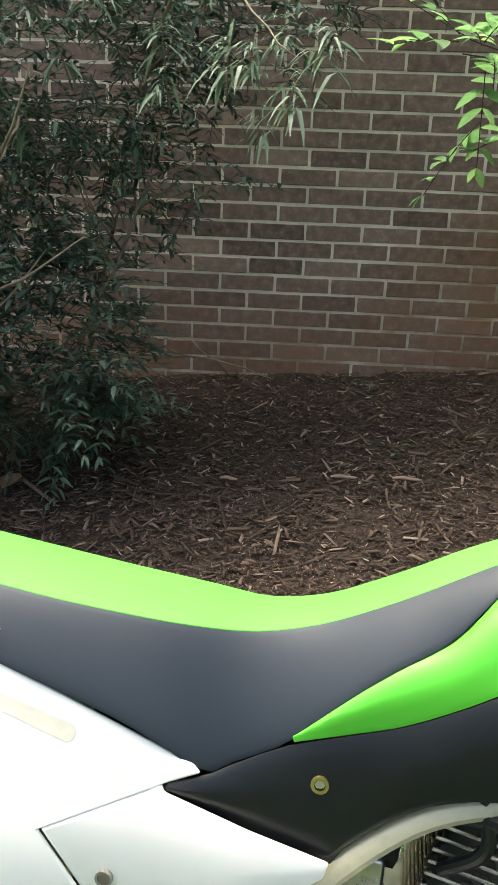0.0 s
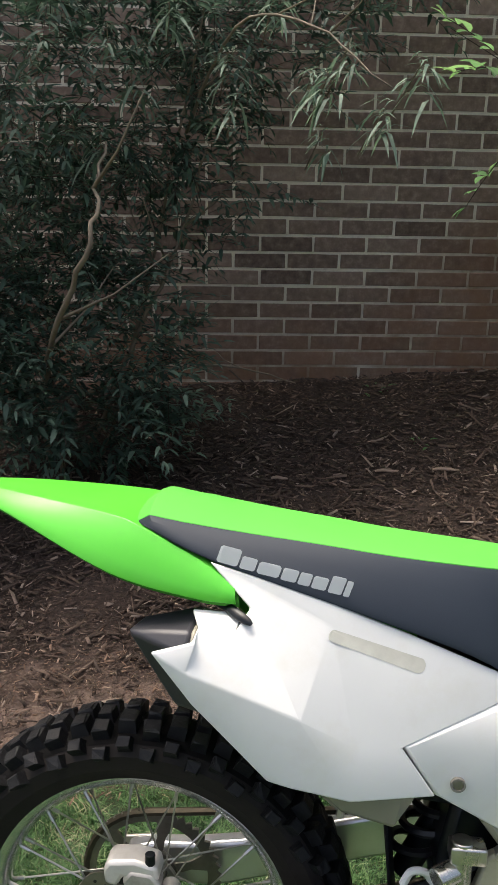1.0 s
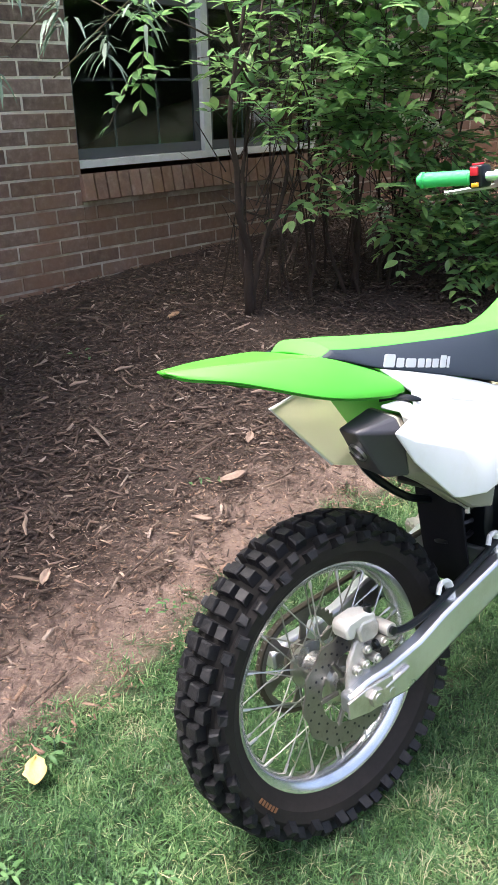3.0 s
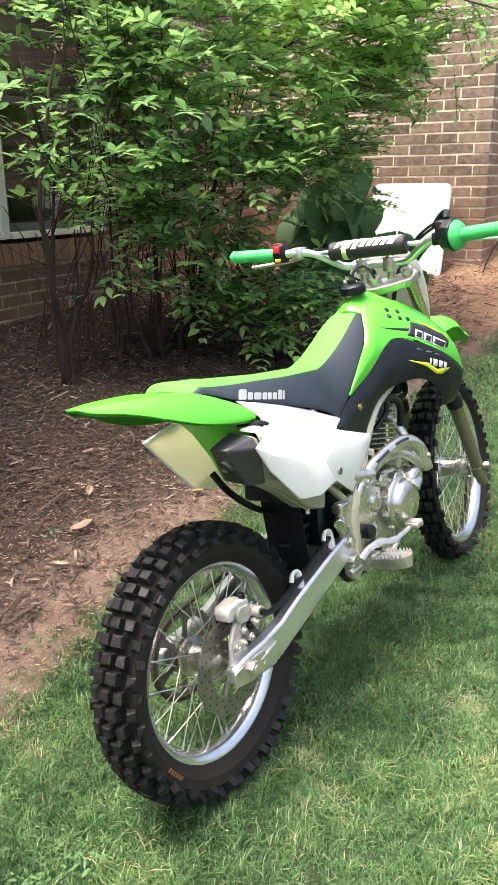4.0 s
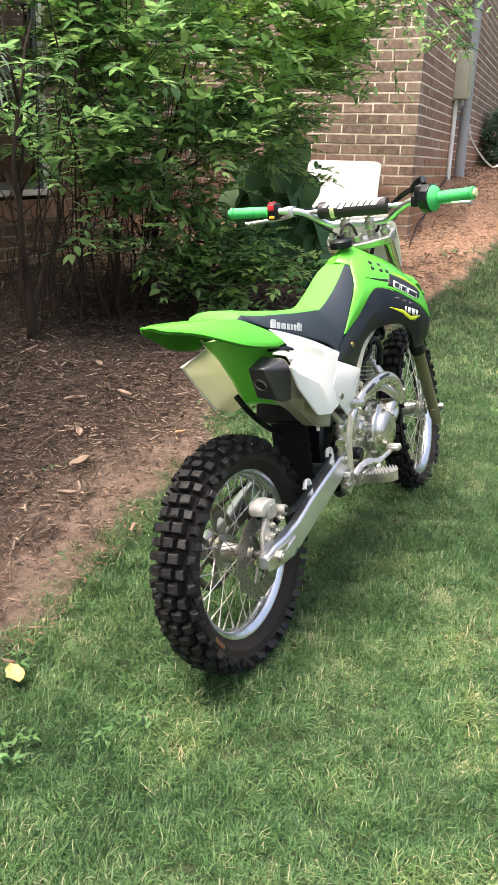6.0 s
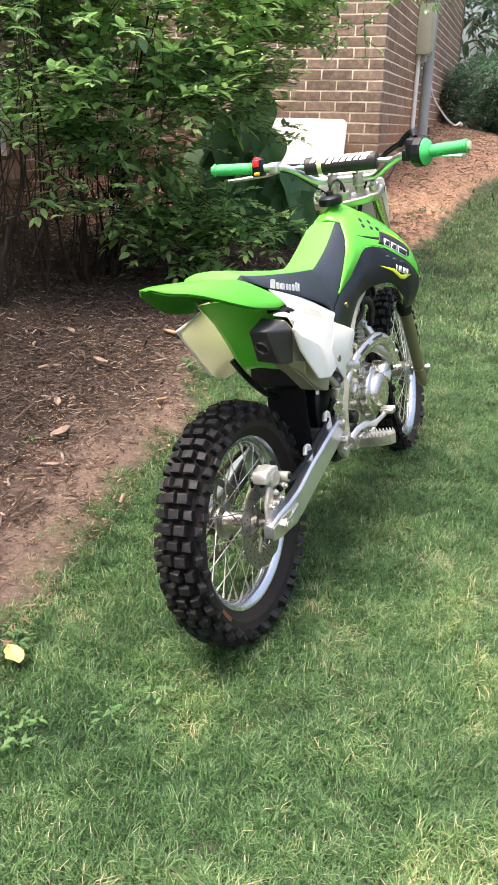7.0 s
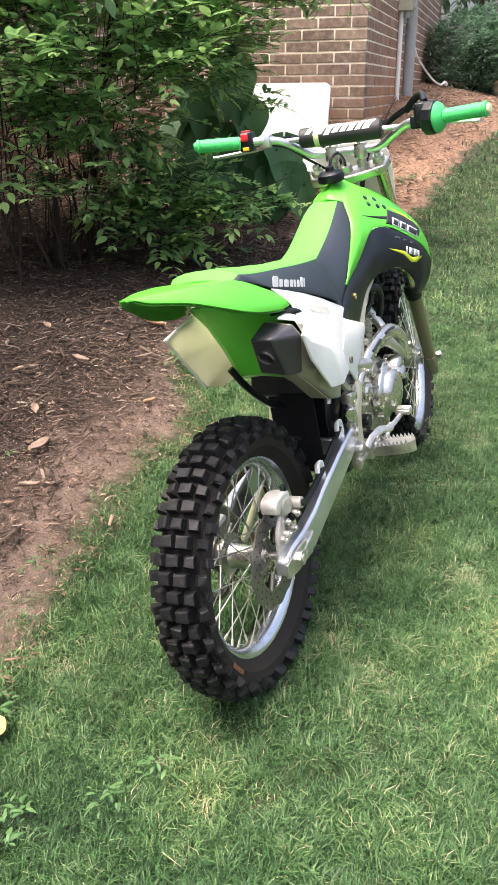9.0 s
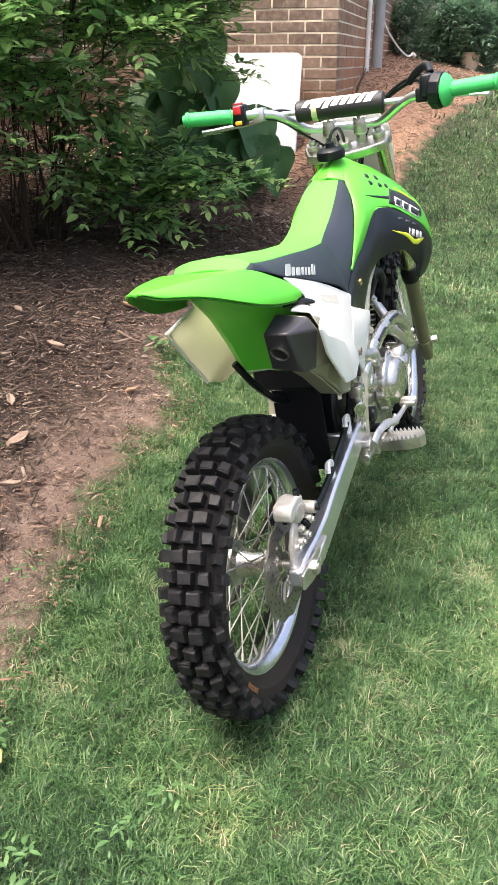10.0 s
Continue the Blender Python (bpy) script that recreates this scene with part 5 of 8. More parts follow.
add_box(fin_bm, -0.068, 0.068, -0.066, 0.066, -0.0021, 0.0021, 0.0015)
recalc(fin_bm)
fin = bpy.data.meshes.new("fin")
fin_bm.to_mesh(fin)
fin_bm.free()
fin.materials.append(ALU)
for k in range(12):
    f = new("fin", fin)
    f.parent = engine
    f.matrix_basis = lean @ Matrix.Translation((0, 0, 0.012 + 0.0135 * k)) @ Matrix.Diagonal((1.0 + 0.006 * k, 1.0, 1.0, 1.0))
bm = bmesh.new()
add_box(bm, -0.065, 0.065, -0.06, 0.06, 0.176, 0.235, 0.014)
add_rod(bm, (0.0, -0.062, 0.205), (0.0, -0.074, 0.205), 0.026, 20)
bmesh.ops.transform(bm, matrix=lean, verts=bm.verts)
solid("cylinder_head", bm, ALU, engine, "cast cylinder head", 0.003)
bm = bmesh.new()
add_lathe(bm, [(0.02, -0.03), (0.028, -0.028), (0.030, 0.03), (0.020, 0.034)], 20, centre=(0.62, 0, 0.30))
add_box(bm, 0.59, 0.65, -0.035, 0.035, 0.255, 0.30, 0.006)
solid("carburettor", bm, ALU, engine, "small cast carburettor", 0.002)
bm = bmesh.new()
add_tube(bm, smooth_line([(0.80, -0.02, 0.36), (0.845, -0.055, 0.31), (0.838, -0.105, 0.235), (0.808, -0.136, 0.200), (0.778, -0.138, 0.228), (0.725, -0.122, 0.262), (0.66, -0.115, 0.266), (0.58, -0.110, 0.252), (0.52, -0.106, 0.245), (0.46, -0.105, 0.27)], 6), 0.013, 12)
solid("header_pipe", bm, STEEL, engine, "steel exhaust pipe")
bm = bmesh.new()
guard = along([(0.498, -0.112, 0.188), (0.514, -0.115, 0.226), (0.556, -0.118, 0.256), (0.61, -0.121, 0.273), (0.67, -0.125, 0.285), (0.732, -0.130, 0.288), (0.782, -0.138, 0.272), (0.810, -0.146, 0.238), (0.820, -0.150, 0.192)], 22)
rows = []
for a in np.linspace(-1.9, 1.9, 9):
    row = []
    for i, p in enumerate(guard):
        d = (guard[min(i + 1, 21)] - guard[max(i - 1, 0)]).normalized()
        out = Vector((0, -1, 0))
        perp = d.cross(out).normalized()
        row.append(p + (0.013 + 0.0075 * min(1.0, i / 6)) * (math.cos(a) * out * 0.8 + math.sin(a) * perp))
    rows.append(row)
add_skin(bm, rows)
heat = sheet("heat_shield", bm, HEAT, 0.002, label="champagne heat shield over the exhaust pipe")
for i0, i1 in ((6, 9), (11, 14)):
    bm = bmesh.new()
    add_tube(bm, [guard[i] + Vector((0, -0.0135, 0.0095)) for i in range(i0, i1 + 1)], 0.0042, 8)
    solid("slot", bm, DECAL_BLACK, heat)
for i in (3, 19):
    bolts([(guard[i].x, guard[i].y - 0.020, guard[i].z, 0.0065, 6)], STEEL, heat)

for name, pts, r in (("intake_boot", [(0.545, -0.01, 0.33), (0.60, -0.005, 0.315), (0.66, 0.0, 0.305)], 0.030), ("crankcase_hose", [(0.705, -0.072, 0.395), (0.755, -0.098, 0.405), (0.800, -0.098, 0.370), (0.815, -0.085, 0.315)], 0.010),
                     ("fuel_hose", [(0.70, -0.050, 0.46), (0.725, -0.085, 0.43), (0.735, -0.092, 0.375), (0.70, -0.07, 0.33)], 0.007), ("plug_lead", [(0.84, -0.02, 0.47), (0.875, -0.070, 0.44), (0.865, -0.085, 0.395), (0.80, -0.075, 0.385)], 0.007)):
    bm = bmesh.new()
    add_tube(bm, smooth_line(pts, 7), r, 10)
    solid(name, bm, BLACK, engine, "black rubber hose")
bm = bmesh.new()
add_box(bm, 0.845, 0.900, -0.075, -0.030, 0.395, 0.440, 0.006)
solid("ignition_coil", bm, BLACK, engine, "black ignition coil", 0.002)
bm = bmesh.new()
add_prism(bm, [(0.61, 0.43), (0.70, 0.475), (0.82, 0.52), (0.90, 0.50), (0.90, 0.46), (0.80, 0.44), (0.70, 0.40), (0.62, 0.36)], -0.055, 0.055)
solid("tank_underside", bm, BLACK, bike, "black moulded underside of the tank", 0.010)

# airbox, mud flap and shock fill the dark space behind the engine
bm = bmesh.new()
add_prism(bm, [(0.30, 0.25), (0.34, 0.44), (0.50, 0.40), (0.56, 0.36), (0.56, 0.30), (0.44, 0.24)], -0.085, 0.085)
solid("airbox", bm, BLACK, bike, "black plastic airbox", 0.01)
bm = bmesh.new()
prof = [(0.318, 0.345), (0.326, 0.28), (0.332, 0.21), (0.338, 0.14), (0.344, 0.09), (0.350, 0.045)]
add_skin(bm, [[Vector((x + 0.010 * (abs(y) / 0.07) ** 2 * -1, y, z)) for x, z in prof] for y in (-0.066, -0.045, -0.015, 0.015, 0.035, 0.050)])
sheet("mud_flap", bm, surface("matt_rubber_sheet", (0.008, 0.008, 0.010), 0.75, vary=0.2, spec=0.2), 0.004, label="black rubber mud flap behind the shock")
bm = bmesh.new()
add_rod(bm, (0.334, 0.032, 0.269), (0.320, 0.032, 0.271), 0.0075, 12)
solid("flap_screw", bm, STEEL, bike, "zinc screw in the mud flap", 0.001)
bm = bmesh.new()
add_prism(bm, [(0.40, 0.245), (0.385, 0.16), (0.40, 0.06), (0.47, 0.03), (0.49, 0.14), (0.47, 0.245)], -0.074, 0.078)
solid("chain_guard", bm, BLACK, bike, "black plastic guard round the swingarm pivot", 0.012)
bm = bmesh.new()
coil = [(0.36 + 0.033 * math.cos(a) + 0.10 * a / 40, 0.033 * math.sin(a), 0.12 + 0.18 * a / 40) for a in np.linspace(0, 40, 110)]
add_tube(bm, coil, 0.006, 6)
shock = solid("shock_spring", bm, surface("dark_spring", (0.012, 0.012, 0.014), 0.4, vary=0.2), bike, "dark shock absorber spring")
bm = bmesh.new()
add_tube(bm, [(0.355, 0, 0.09), (0.465, 0, 0.32)], 0.018, 12)
solid("damper", bm, BLACK, shock)

# foot controls and stand
for s in (-1, 1):
    bm = bmesh.new()
    outline = [(-0.018, 0.0), (-0.028, 0.024), (-0.029, 0.080), (-0.018, 0.106), (0.0, 0.114), (0.018, 0.106), (0.029, 0.080), (0.028, 0.024), (0.018, 0.0)]
    lo, hi = [bm.verts.new((x * 0.80, y * 0.97, -0.024)) for x, y in outline], [bm.verts.new((x, y, 0.004)) for x, y in outline]
    bm.faces.new(lo)
    bm.faces.new(list(reversed(hi)))
    for k in range(9):
        bm.faces.new((lo[k], hi[k], hi[(k + 1) % 9], lo[(k + 1) % 9]))
    for x in (-0.026, 0.026):
        for k in range(9):
            y = 0.014 + 0.0105 * k
            x_ = x * (1 - 0.35 * max(0.0, (y - 0.085) / 0.03))
            vs = [bm.verts.new(q) for q in ((x_ - 0.0022, y - 0.0048, 0.003), (x_ + 0.0022, y - 0.0048, 0.003), (x_ + 0.0022, y + 0.0048, 0.003), (x_ - 0.0022, y + 0.0048, 0.003), (x_ - 0.0010, y, 0.0145), (x_ + 0.0010, y, 0.0145))]
            for f in ((0, 1, 5, 4), (2, 3, 4, 5), (1, 2, 5), (3, 0, 4), (3, 2, 1, 0)):
                bm.faces.new([vs[i] for i in f])
    m = Matrix.Translation((0.508, s * 0.134, 0.050)) @ Matrix.Rotation(radians(-6 if s < 0 else 6), 4, "Z") @ Matrix.Diagonal((1, s, 1, 1)) @ Matrix.Rotation(radians(9), 4, "X")
    bmesh.ops.transform(bm, matrix=m, verts=bm.verts)
    peg = solid("footpeg", bm, STEEL, bike, "toothed steel footpeg")
    bm = bmesh.new()
    add_box(bm, 0.478, 0.532, min(s * 0.10, s * 0.138), max(s * 0.10, s * 0.138), 0.022, 0.060, 0.005)
    add_rod(bm, (0.480, s * 0.136, 0.048), (0.536, s * 0.136, 0.048), 0.008, 12)
    add_tube(bm, [(0.486 + 0.005 * k, s * (0.136 + 0.010 * (k % 2)), 0.058 + 0.003 * (k % 2)) for k in range(9)], 0.0028, 6)
    solid("peg_bracket", bm, STEEL, peg, bevel=0.002)
bm = bmesh.new()
pts = along([(0.45, -0.135, 0.066), (0.48, -0.140, 0.082), (0.53, -0.150, 0.084), (0.575, -0.156, 0.070), (0.63, -0.162, 0.074), (0.668, -0.166, 0.080)], 14)
add_tube(bm, pts, [0.009] * 4 + [0.011] * 5 + [0.007] * 5, 10, flat=0.5)
add_box(bm, 0.655, 0.690, -0.190, -0.150, 0.076, 0.090, 0.004)
for k in range(4):
    add_box(bm, 0.658 + 0.009 * k, 0.661 + 0.009 * k, -0.188, -0.152, 0.089, 0.094)
pedal = solid("brake_pedal", bm, STEEL, bike, "dull cast brake pedal", 0.001)
bm = bmesh.new()
add_tube(bm, smooth_line([(0.50, -0.125, 0.03), (0.56, -0.13, 0.025), (0.62, -0.135, 0.035), (0.645, -0.14, 0.06)], 5), 0.006, 8)
solid("return_spring", bm, STEEL, pedal)
bm = bmesh.new()
add_box(bm, 0.415, 0.455, -0.130, -0.106, 0.035, 0.085, 0.005)
add_rod(bm, (0.43, -0.135, 0.07), (0.43, -0.105, 0.07), 0.016, 14)
add_rod(bm, (0.405, -0.125, 0.045), (0.455, -0.125, 0.045), 0.009, 12)
add_rod(bm, (0.44, -0.122, 0.10), (0.43, -0.122, 0.16), 0.006, 8)
solid("pedal_linkage", bm, STEEL, bike, "zinc pedal linkage", 0.0015)
bm = bmesh.new()
add_tube(bm, smooth_line([(0.80, 0, -0.02), (0.66, -0.03, -0.035), (0.52, -0.05, -0.02), (0.46, -0.07, 0.02)], 5), 0.013, 8)
add_tube(bm, smooth_line([(0.80, 0, -0.02), (0.66, 0.03, -0.035), (0.52, 0.05, -0.02), (0.46, 0.07, 0.02)], 5), 0.013, 8)
solid("cradle", bm, BLACK, bike, "dark lower frame cradle")
bm = bmesh.new()
add_tube(bm, [(0.44, 0.115, 0.05), (0.425, 0.20, -0.12), (0.415, 0.268, -0.262)], 0.011, 10)
add_box(bm, 0.385, 0.445, 0.245, 0.295, -0.272, -0.262, 0.003)
solid("side_stand", bm, FRAME, bike, "steel side stand on the turf", 0.001)

# ---- fork, front fender, bars (turned a little to the left) ----
def on_leg(f, y):
    return Vector((0.945 + 0.407 * f, y, 0.708 - 0.729 * f))


for s in (-1, 1):
    y = s * 0.088
    bm = bmesh.new()
    add_tube(bm, [on_leg(-0.01, y), on_leg(0.62, y)], 0.0175, 16)
    leg = solid("fork_tube", steered(bm), surface("chrome_tube", (0.62, 0.60, 0.42), 0.16, metal=0.95, vary=0.05), bike, "chromed fork tube")
    bm = bmesh.new()
    add_tube(bm, [on_leg(0.565, y), on_leg(0.58, y), on_leg(0.60, y), on_leg(0.94, y), on_leg(1.0, y)], [0.019, 0.0225, 0.0215, 0.0205, 0.017], 18)
    add_tube(bm, [on_leg(0.90, y) + Vector((-0.006, 0, -0.004)), on_leg(0.955, y) + Vector((-0.012, 0, 0))], 0.019, 14)
    slider = solid("fork_slider", steered(bm), FORK, leg, "dull champagne fork slider", 0.001)
    bm = bmesh.new()
    add_tube(bm, [on_leg(0.53, y), on_leg(0.545, y), on_leg(0.565, y), on_leg(0.585, y)], [0.021, 0.027, 0.027, 0.026], 16)
    solid("dust_seal", steered(bm), BLACK, leg, "black dust seal")
    bm = bmesh.new()
    add_tube(bm, [on_leg(-0.022, y), on_leg(-0.008, y)], 0.0165, 16)
    add_tube(bm, [on_leg(-0.034, y), on_leg(-0.022, y)], 0.0095, 6)
    solid("fork_cap", steered(bm), STEEL, leg, "steel fork cap", 0.001)
bm = bmesh.new()
add_rod(bm, (1.318, -0.128, 0.046), (1.318, 0.118, 0.046), 0.0085, 14)
add_rod(bm, (1.318, -0.126, 0.046), (1.318, -0.112, 0.046), 0.014, 6)
solid("front_axle", steered(bm), STEEL, bike, "steel front axle", 0.001)
tilt = Matrix.Rotation(math.atan2(0.4875, 0.873) * -1, 4, "Y")
for f, name, thick in ((0.012, "top_clamp", 0.026), (0.29, "bottom_clamp", 0.034)):
    bm = bmesh.new()
    outline = [(-0.03, -0.105), (0.018, -0.118), (0.026, -0.088), (0.010, -0.055), (0.0, 0), (0.010, 0.055), (0.026, 0.088), (0.018, 0.118), (-0.03, 0.105), (-0.045, 0.05), (-0.052, 0), (-0.045, -0.05)]
    a, b = [bm.verts.new((x, y, -thick / 2)) for x, y in outline], [bm.verts.new((x, y, thick / 2)) for x, y in outline]
    bm.faces.new(list(reversed(a)))
    bm.faces.new(b)
    for k in range(12):
        bm.faces.new((a[k], a[(k + 1) % 12], b[(k + 1) % 12], b[k]))
    c = on_leg(f, 0)
    bmesh.ops.transform(bm, matrix=Matrix.Translation(c) @ tilt, verts=bm.verts)
    clamp = solid(name, steered(bm), ALU if f < 0.1 else BLACK, bike, "cast aluminium fork clamp" if f < 0.1 else "black fork clamp", 0.005)
bm = bmesh.new()
add_tube(bm, [HEAD + RAKE * -0.02, HEAD + RAKE * 0.02], 0.017, 6)
solid("stem_nut", steered(bm), STEEL, bike, "steel stem nut", 0.002)

bm = bmesh.new()
cl = along([(1.04, 0, 0.44), (1.09, 0, 0.495), (1.17, 0, 0.538), (1.27, 0, 0.557), (1.38, 0, 0.550), (1.48, 0, 0.515), (1.555, 0, 0.465), (1.585, 0, 0.440)], 26)
rows = []
for v in (-1, -0.93, -0.75, -0.4, 0, 0.4, 0.75, 0.93, 1):
    row = []
    for i, c in enumerate(cl):
        u = i / 25
        w = 0.052 + 0.030 * math.sin(math.pi * min(1.0, u * 1.15)) if u < 0.87 else 0.066 - 0.32 * (u - 0.87)
        drop = 0.045 * abs(v) ** 3 * (0.5 + 0.5 * math.sin(math.pi * u))
        row.append(Vector((c.x - 0.3 * drop, v * w, c.z - drop)))
    rows.append(row)
add_skin(bm, rows)
sheet("front_fender", steered(bm), GREEN, 0.004, label="lime green plastic front fender")
bm = bmesh.new()
add_skin(bm, [[Vector((1.085 - 0.42 * (z - 0.545) - 0.9 * y * y, y, z)) for y in np.linspace(-w, w, 7)] for w, z in ((0.080, 0.545), (0.100, 0.60), (0.110, 0.67), (0.110, 0.73), (0.085, 0.775))])
sheet("front_plate", steered(bm), WHITE, 0.004, label="blank white front number board")

bm = bmesh.new()
half = [(0.935, 0, 0.752), (0.935, 0.06, 0.752), (0.928, 0.098, 0.756), (0.905, 0.135, 0.779), (0.880, 0.172, 0.800), (0.860, 0.205, 0.807), (0.838, 0.25, 0.809), (0.800, 0.375, 0.814)]
line = smooth_line([(x, -y, z) for x, y, z in reversed(half[1:])] + half, 6)
add_tube(bm, line, 0.0112, 14)
bars = solid("handlebar", on_bars(bm), ARM, bike, "silver steel handlebar")
bm = bmesh.new()
add_tube(bm, [(0.893, -0.158, 0.799), (0.886, 0, 0.799), (0.893, 0.158, 0.799)], 0.0065, 10)
solid("crossbar", on_bars(bm), ARM, bars)
bm = bmesh.new()
add_tube(bm, [(0.884, -0.112, 0.800), (0.884, -0.108, 0.800), (0.884, 0.108, 0.800), (0.884, 0.112, 0.800)], [0.022, 0.026, 0.026, 0.022], 20)
pad = solid("bar_pad", on_bars(bm), surface("black_nylon", (0.016, 0.016, 0.017), 0.55, vary=0.1, fine=700, bump=0.15), bars, "black padded crossbar cover")
for y0, y1, a0, a1 in ((-0.092, -0.070, 100, 168), (-0.067, -0.052, 100, 168), (-0.048, -0.030, 100, 168), (-0.027, -0.010, 100, 168), (-0.007, 0.012, 100, 168), (0.015, 0.032, 92, 176), (0.035, 0.066, 84, 168), (0.071, 0.088, 112, 160)):
    bm = bmesh.new()
    rr = 0.0264
    rows = []
    for a in np.linspace(radians(a0), radians(a1), 6):
        shift = 0.016 * (a - radians(134))
        cut = 0.26 * abs(math.sin(3 * a))
        rows.append([Vector((0.884 + rr * math.cos(a), y + shift, 0.800 + rr * math.sin(a))) for y in (y0 + cut * 0.4 * (y1 - y0), y1 - cut * 0.3 * (y1 - y0))])
    add_skin(bm, rows)
    sheet("brand_mark", on_bars(bm), DECAL_WHITE, 0.0012, pad, "plain white shape of a maker's mark", 0.0002)
bm = bmesh.new()
add_tube(bm, [(0.884, 0.056, 0.800), (0.884, 0.070, 0.800)], 0.0266, 20, cap=False)
sheet("tape", on_bars(bm), TAPE, 0.001, pad, "strip of yellowed tape", 0.0003)
for s in (-1, 1):
    bm = bmesh.new()
    add_box(bm, 0.916, 0.956, s * 0.040 - 0.016, s * 0.040 + 0.016, 0.728, 0.772, 0.006)
    add_tube(bm, [(0.942, s * 0.040, 0.700), (0.938, s * 0.040, 0.74)], 0.013, 12)
    for x in (0.922, 0.950):
        add_tube(bm, [(x, s * 0.040, 0.768), (x - 0.002, s * 0.040, 0.782)], 0.0065, 6)
    solid("bar_clamp", on_bars(bm), ALU, bars, "cast bar clamp", 0.002)
    a, b = Vector((0.834, s * 0.268, 0.8095)), Vector((0.798, s * 0.386, 0.8145))
    d = (b - a).normalized()
    bm = bmesh.new()
    prof = [(0, 0.021), (0.004, 0.021), (0.006, 0.0165)]
    for k in range(8):
        u = 0.012 + k * 0.0120
        prof += [(u, 0.0174), (u + 0.005, 0.0174), (u + 0.006, 0.0176), (u + 0.011, 0.0176)]
    prof += [(0.111, 0.0165), (0.115, 0.0190), (0.121, 0.0185), (0.123, 0.012)]
    if s < 0:
        prof = [(-0.010, 0.036), (-0.005, 0.038), (0.003, 0.033), (0.012, 0.021)] + prof[3:]
    add_tube(bm, [a + d * u for u, _ in prof], [r for _, r in prof], 18)
    solid("grip", on_bars(bm), GRIP, bars, "green rubber grip")
    bm = bmesh.new()
    add_tube(bm, [a + d * 0.118, a + d * 0.127, a + d * 0.130], [0.0125, 0.0125, 0.010], 16)
    solid("bar_end", on_bars(bm), TAPE if s < 0 else GRIP, bars, "worn pale end of the grip" if s < 0 else "")
    # levers
    bm = bmesh.new()
    up = 0.012 if s < 0 else 0.0
    add_tube(bm, smooth_line([(0.868, s * 0.205, 0.798), (0.905, s * 0.225, 0.790 + up), (0.918, s * 0.27, 0.784 + up), (0.905, s * 0.33, 0.780 + up), (0.885, s * (0.375 - up), 0.777 + up)], 6), [0.008] * 6 + [0.0065] * 12 + [0.006] * 6 + [0.008], 8, flat=0.7)
    solid("lever", on_bars(bm), ARM, bars, "silver clutch lever" if s > 0 else "silver brake lever")
    bm = bmesh.new()
    add_box(bm, 0.848, 0.892, min(s * 0.190, s * 0.222), max(s * 0.190, s * 0.222), 0.788, 0.822, 0.006)
    solid("perch", on_bars(bm), BLACK if s < 0 else ARM, bars, bevel=0.002)
bm = bmesh.new()
add_box(bm, 0.820, 0.864, 0.232, 0.270, 0.784, 0.836, 0.008)
switch = solid("switch_box", on_bars(bm), BLACK, bars, "black switch housing", 0.002)
bm = bmesh.new()
add_box(bm, 0.826, 0.846, 0.241, 0.262, 0.834, 0.840, 0.002)
add_box(bm, 0.815, 0.822, 0.241, 0.262, 0.812, 0.832, 0.003)
solid("button", on_bars(bm), RED, switch, "red stop button", 0.001)
bm = bmesh.new()
add_box(bm, 0.814, 0.822, 0.241, 0.258, 0.787, 0.797, 0.002)
solid("starter_button", on_bars(bm), YELLOW, switch, "yellow starter button", 0.001)
bm = bmesh.new()
c = Vector((0.843, -0.244, 0.811))
d = Vector((-0.31, -0.948, -0.06)).normalized()
add_tube(bm, [c - d * 0.016, c - d * 0.010, c + d * 0.014, c + d * 0.018], [0.034, 0.042, 0.042, 0.036], 10)
add_box(bm, 0.836, 0.905, -0.240, -0.200, 0.796, 0.852, 0.016)
add_tube(bm, smooth_line([(0.870, -0.226, 0.850), (0.905, -0.215, 0.868), (0.940, -0.190, 0.860), (0.960, -0.165, 0.835)], 6), 0.010, 10)
solid("throttle_housing", on_bars(bm), BLACK, bars, "black throttle housing", 0.002)
for name, pts, r in (("throttle_cable", [(0.885, -0.215, 0.835), (0.945, -0.185, 0.850), (0.985, -0.11, 0.815), (1.0, -0.05, 0.74), (0.97, -0.03, 0.64)], 0.0042),
                     ("throttle_cable", [(0.890, -0.208, 0.826), (0.955, -0.175, 0.838), (0.995, -0.10, 0.80), (1.005, -0.04, 0.73), (0.98, -0.02, 0.63)], 0.0042),
                     ("brake_line", [(0.875, -0.20, 0.80), (0.96, -0.16, 0.80), (1.03, -0.08, 0.74), (1.05, 0.02, 0.60), (1.14, 0.09, 0.36)], 0.0045),
                     ("clutch_cable", [(0.88, 0.20, 0.81), (0.96, 0.14, 0.80), (1.0, 0.04, 0.74), (0.97, 0.02, 0.62)], 0.0042),
                     ("switch_lead", [(0.85, 0.225, 0.80), (0.885, 0.16, 0.785), (0.925, 0.11, 0.745), (0.96, 0.05, 0.70)], 0.0035)):
    bm = bmesh.new()
    add_tube(bm, smooth_line(pts, 8), r, 8)
    solid(name, on_bars(bm), BLACK, bars, "black cable")

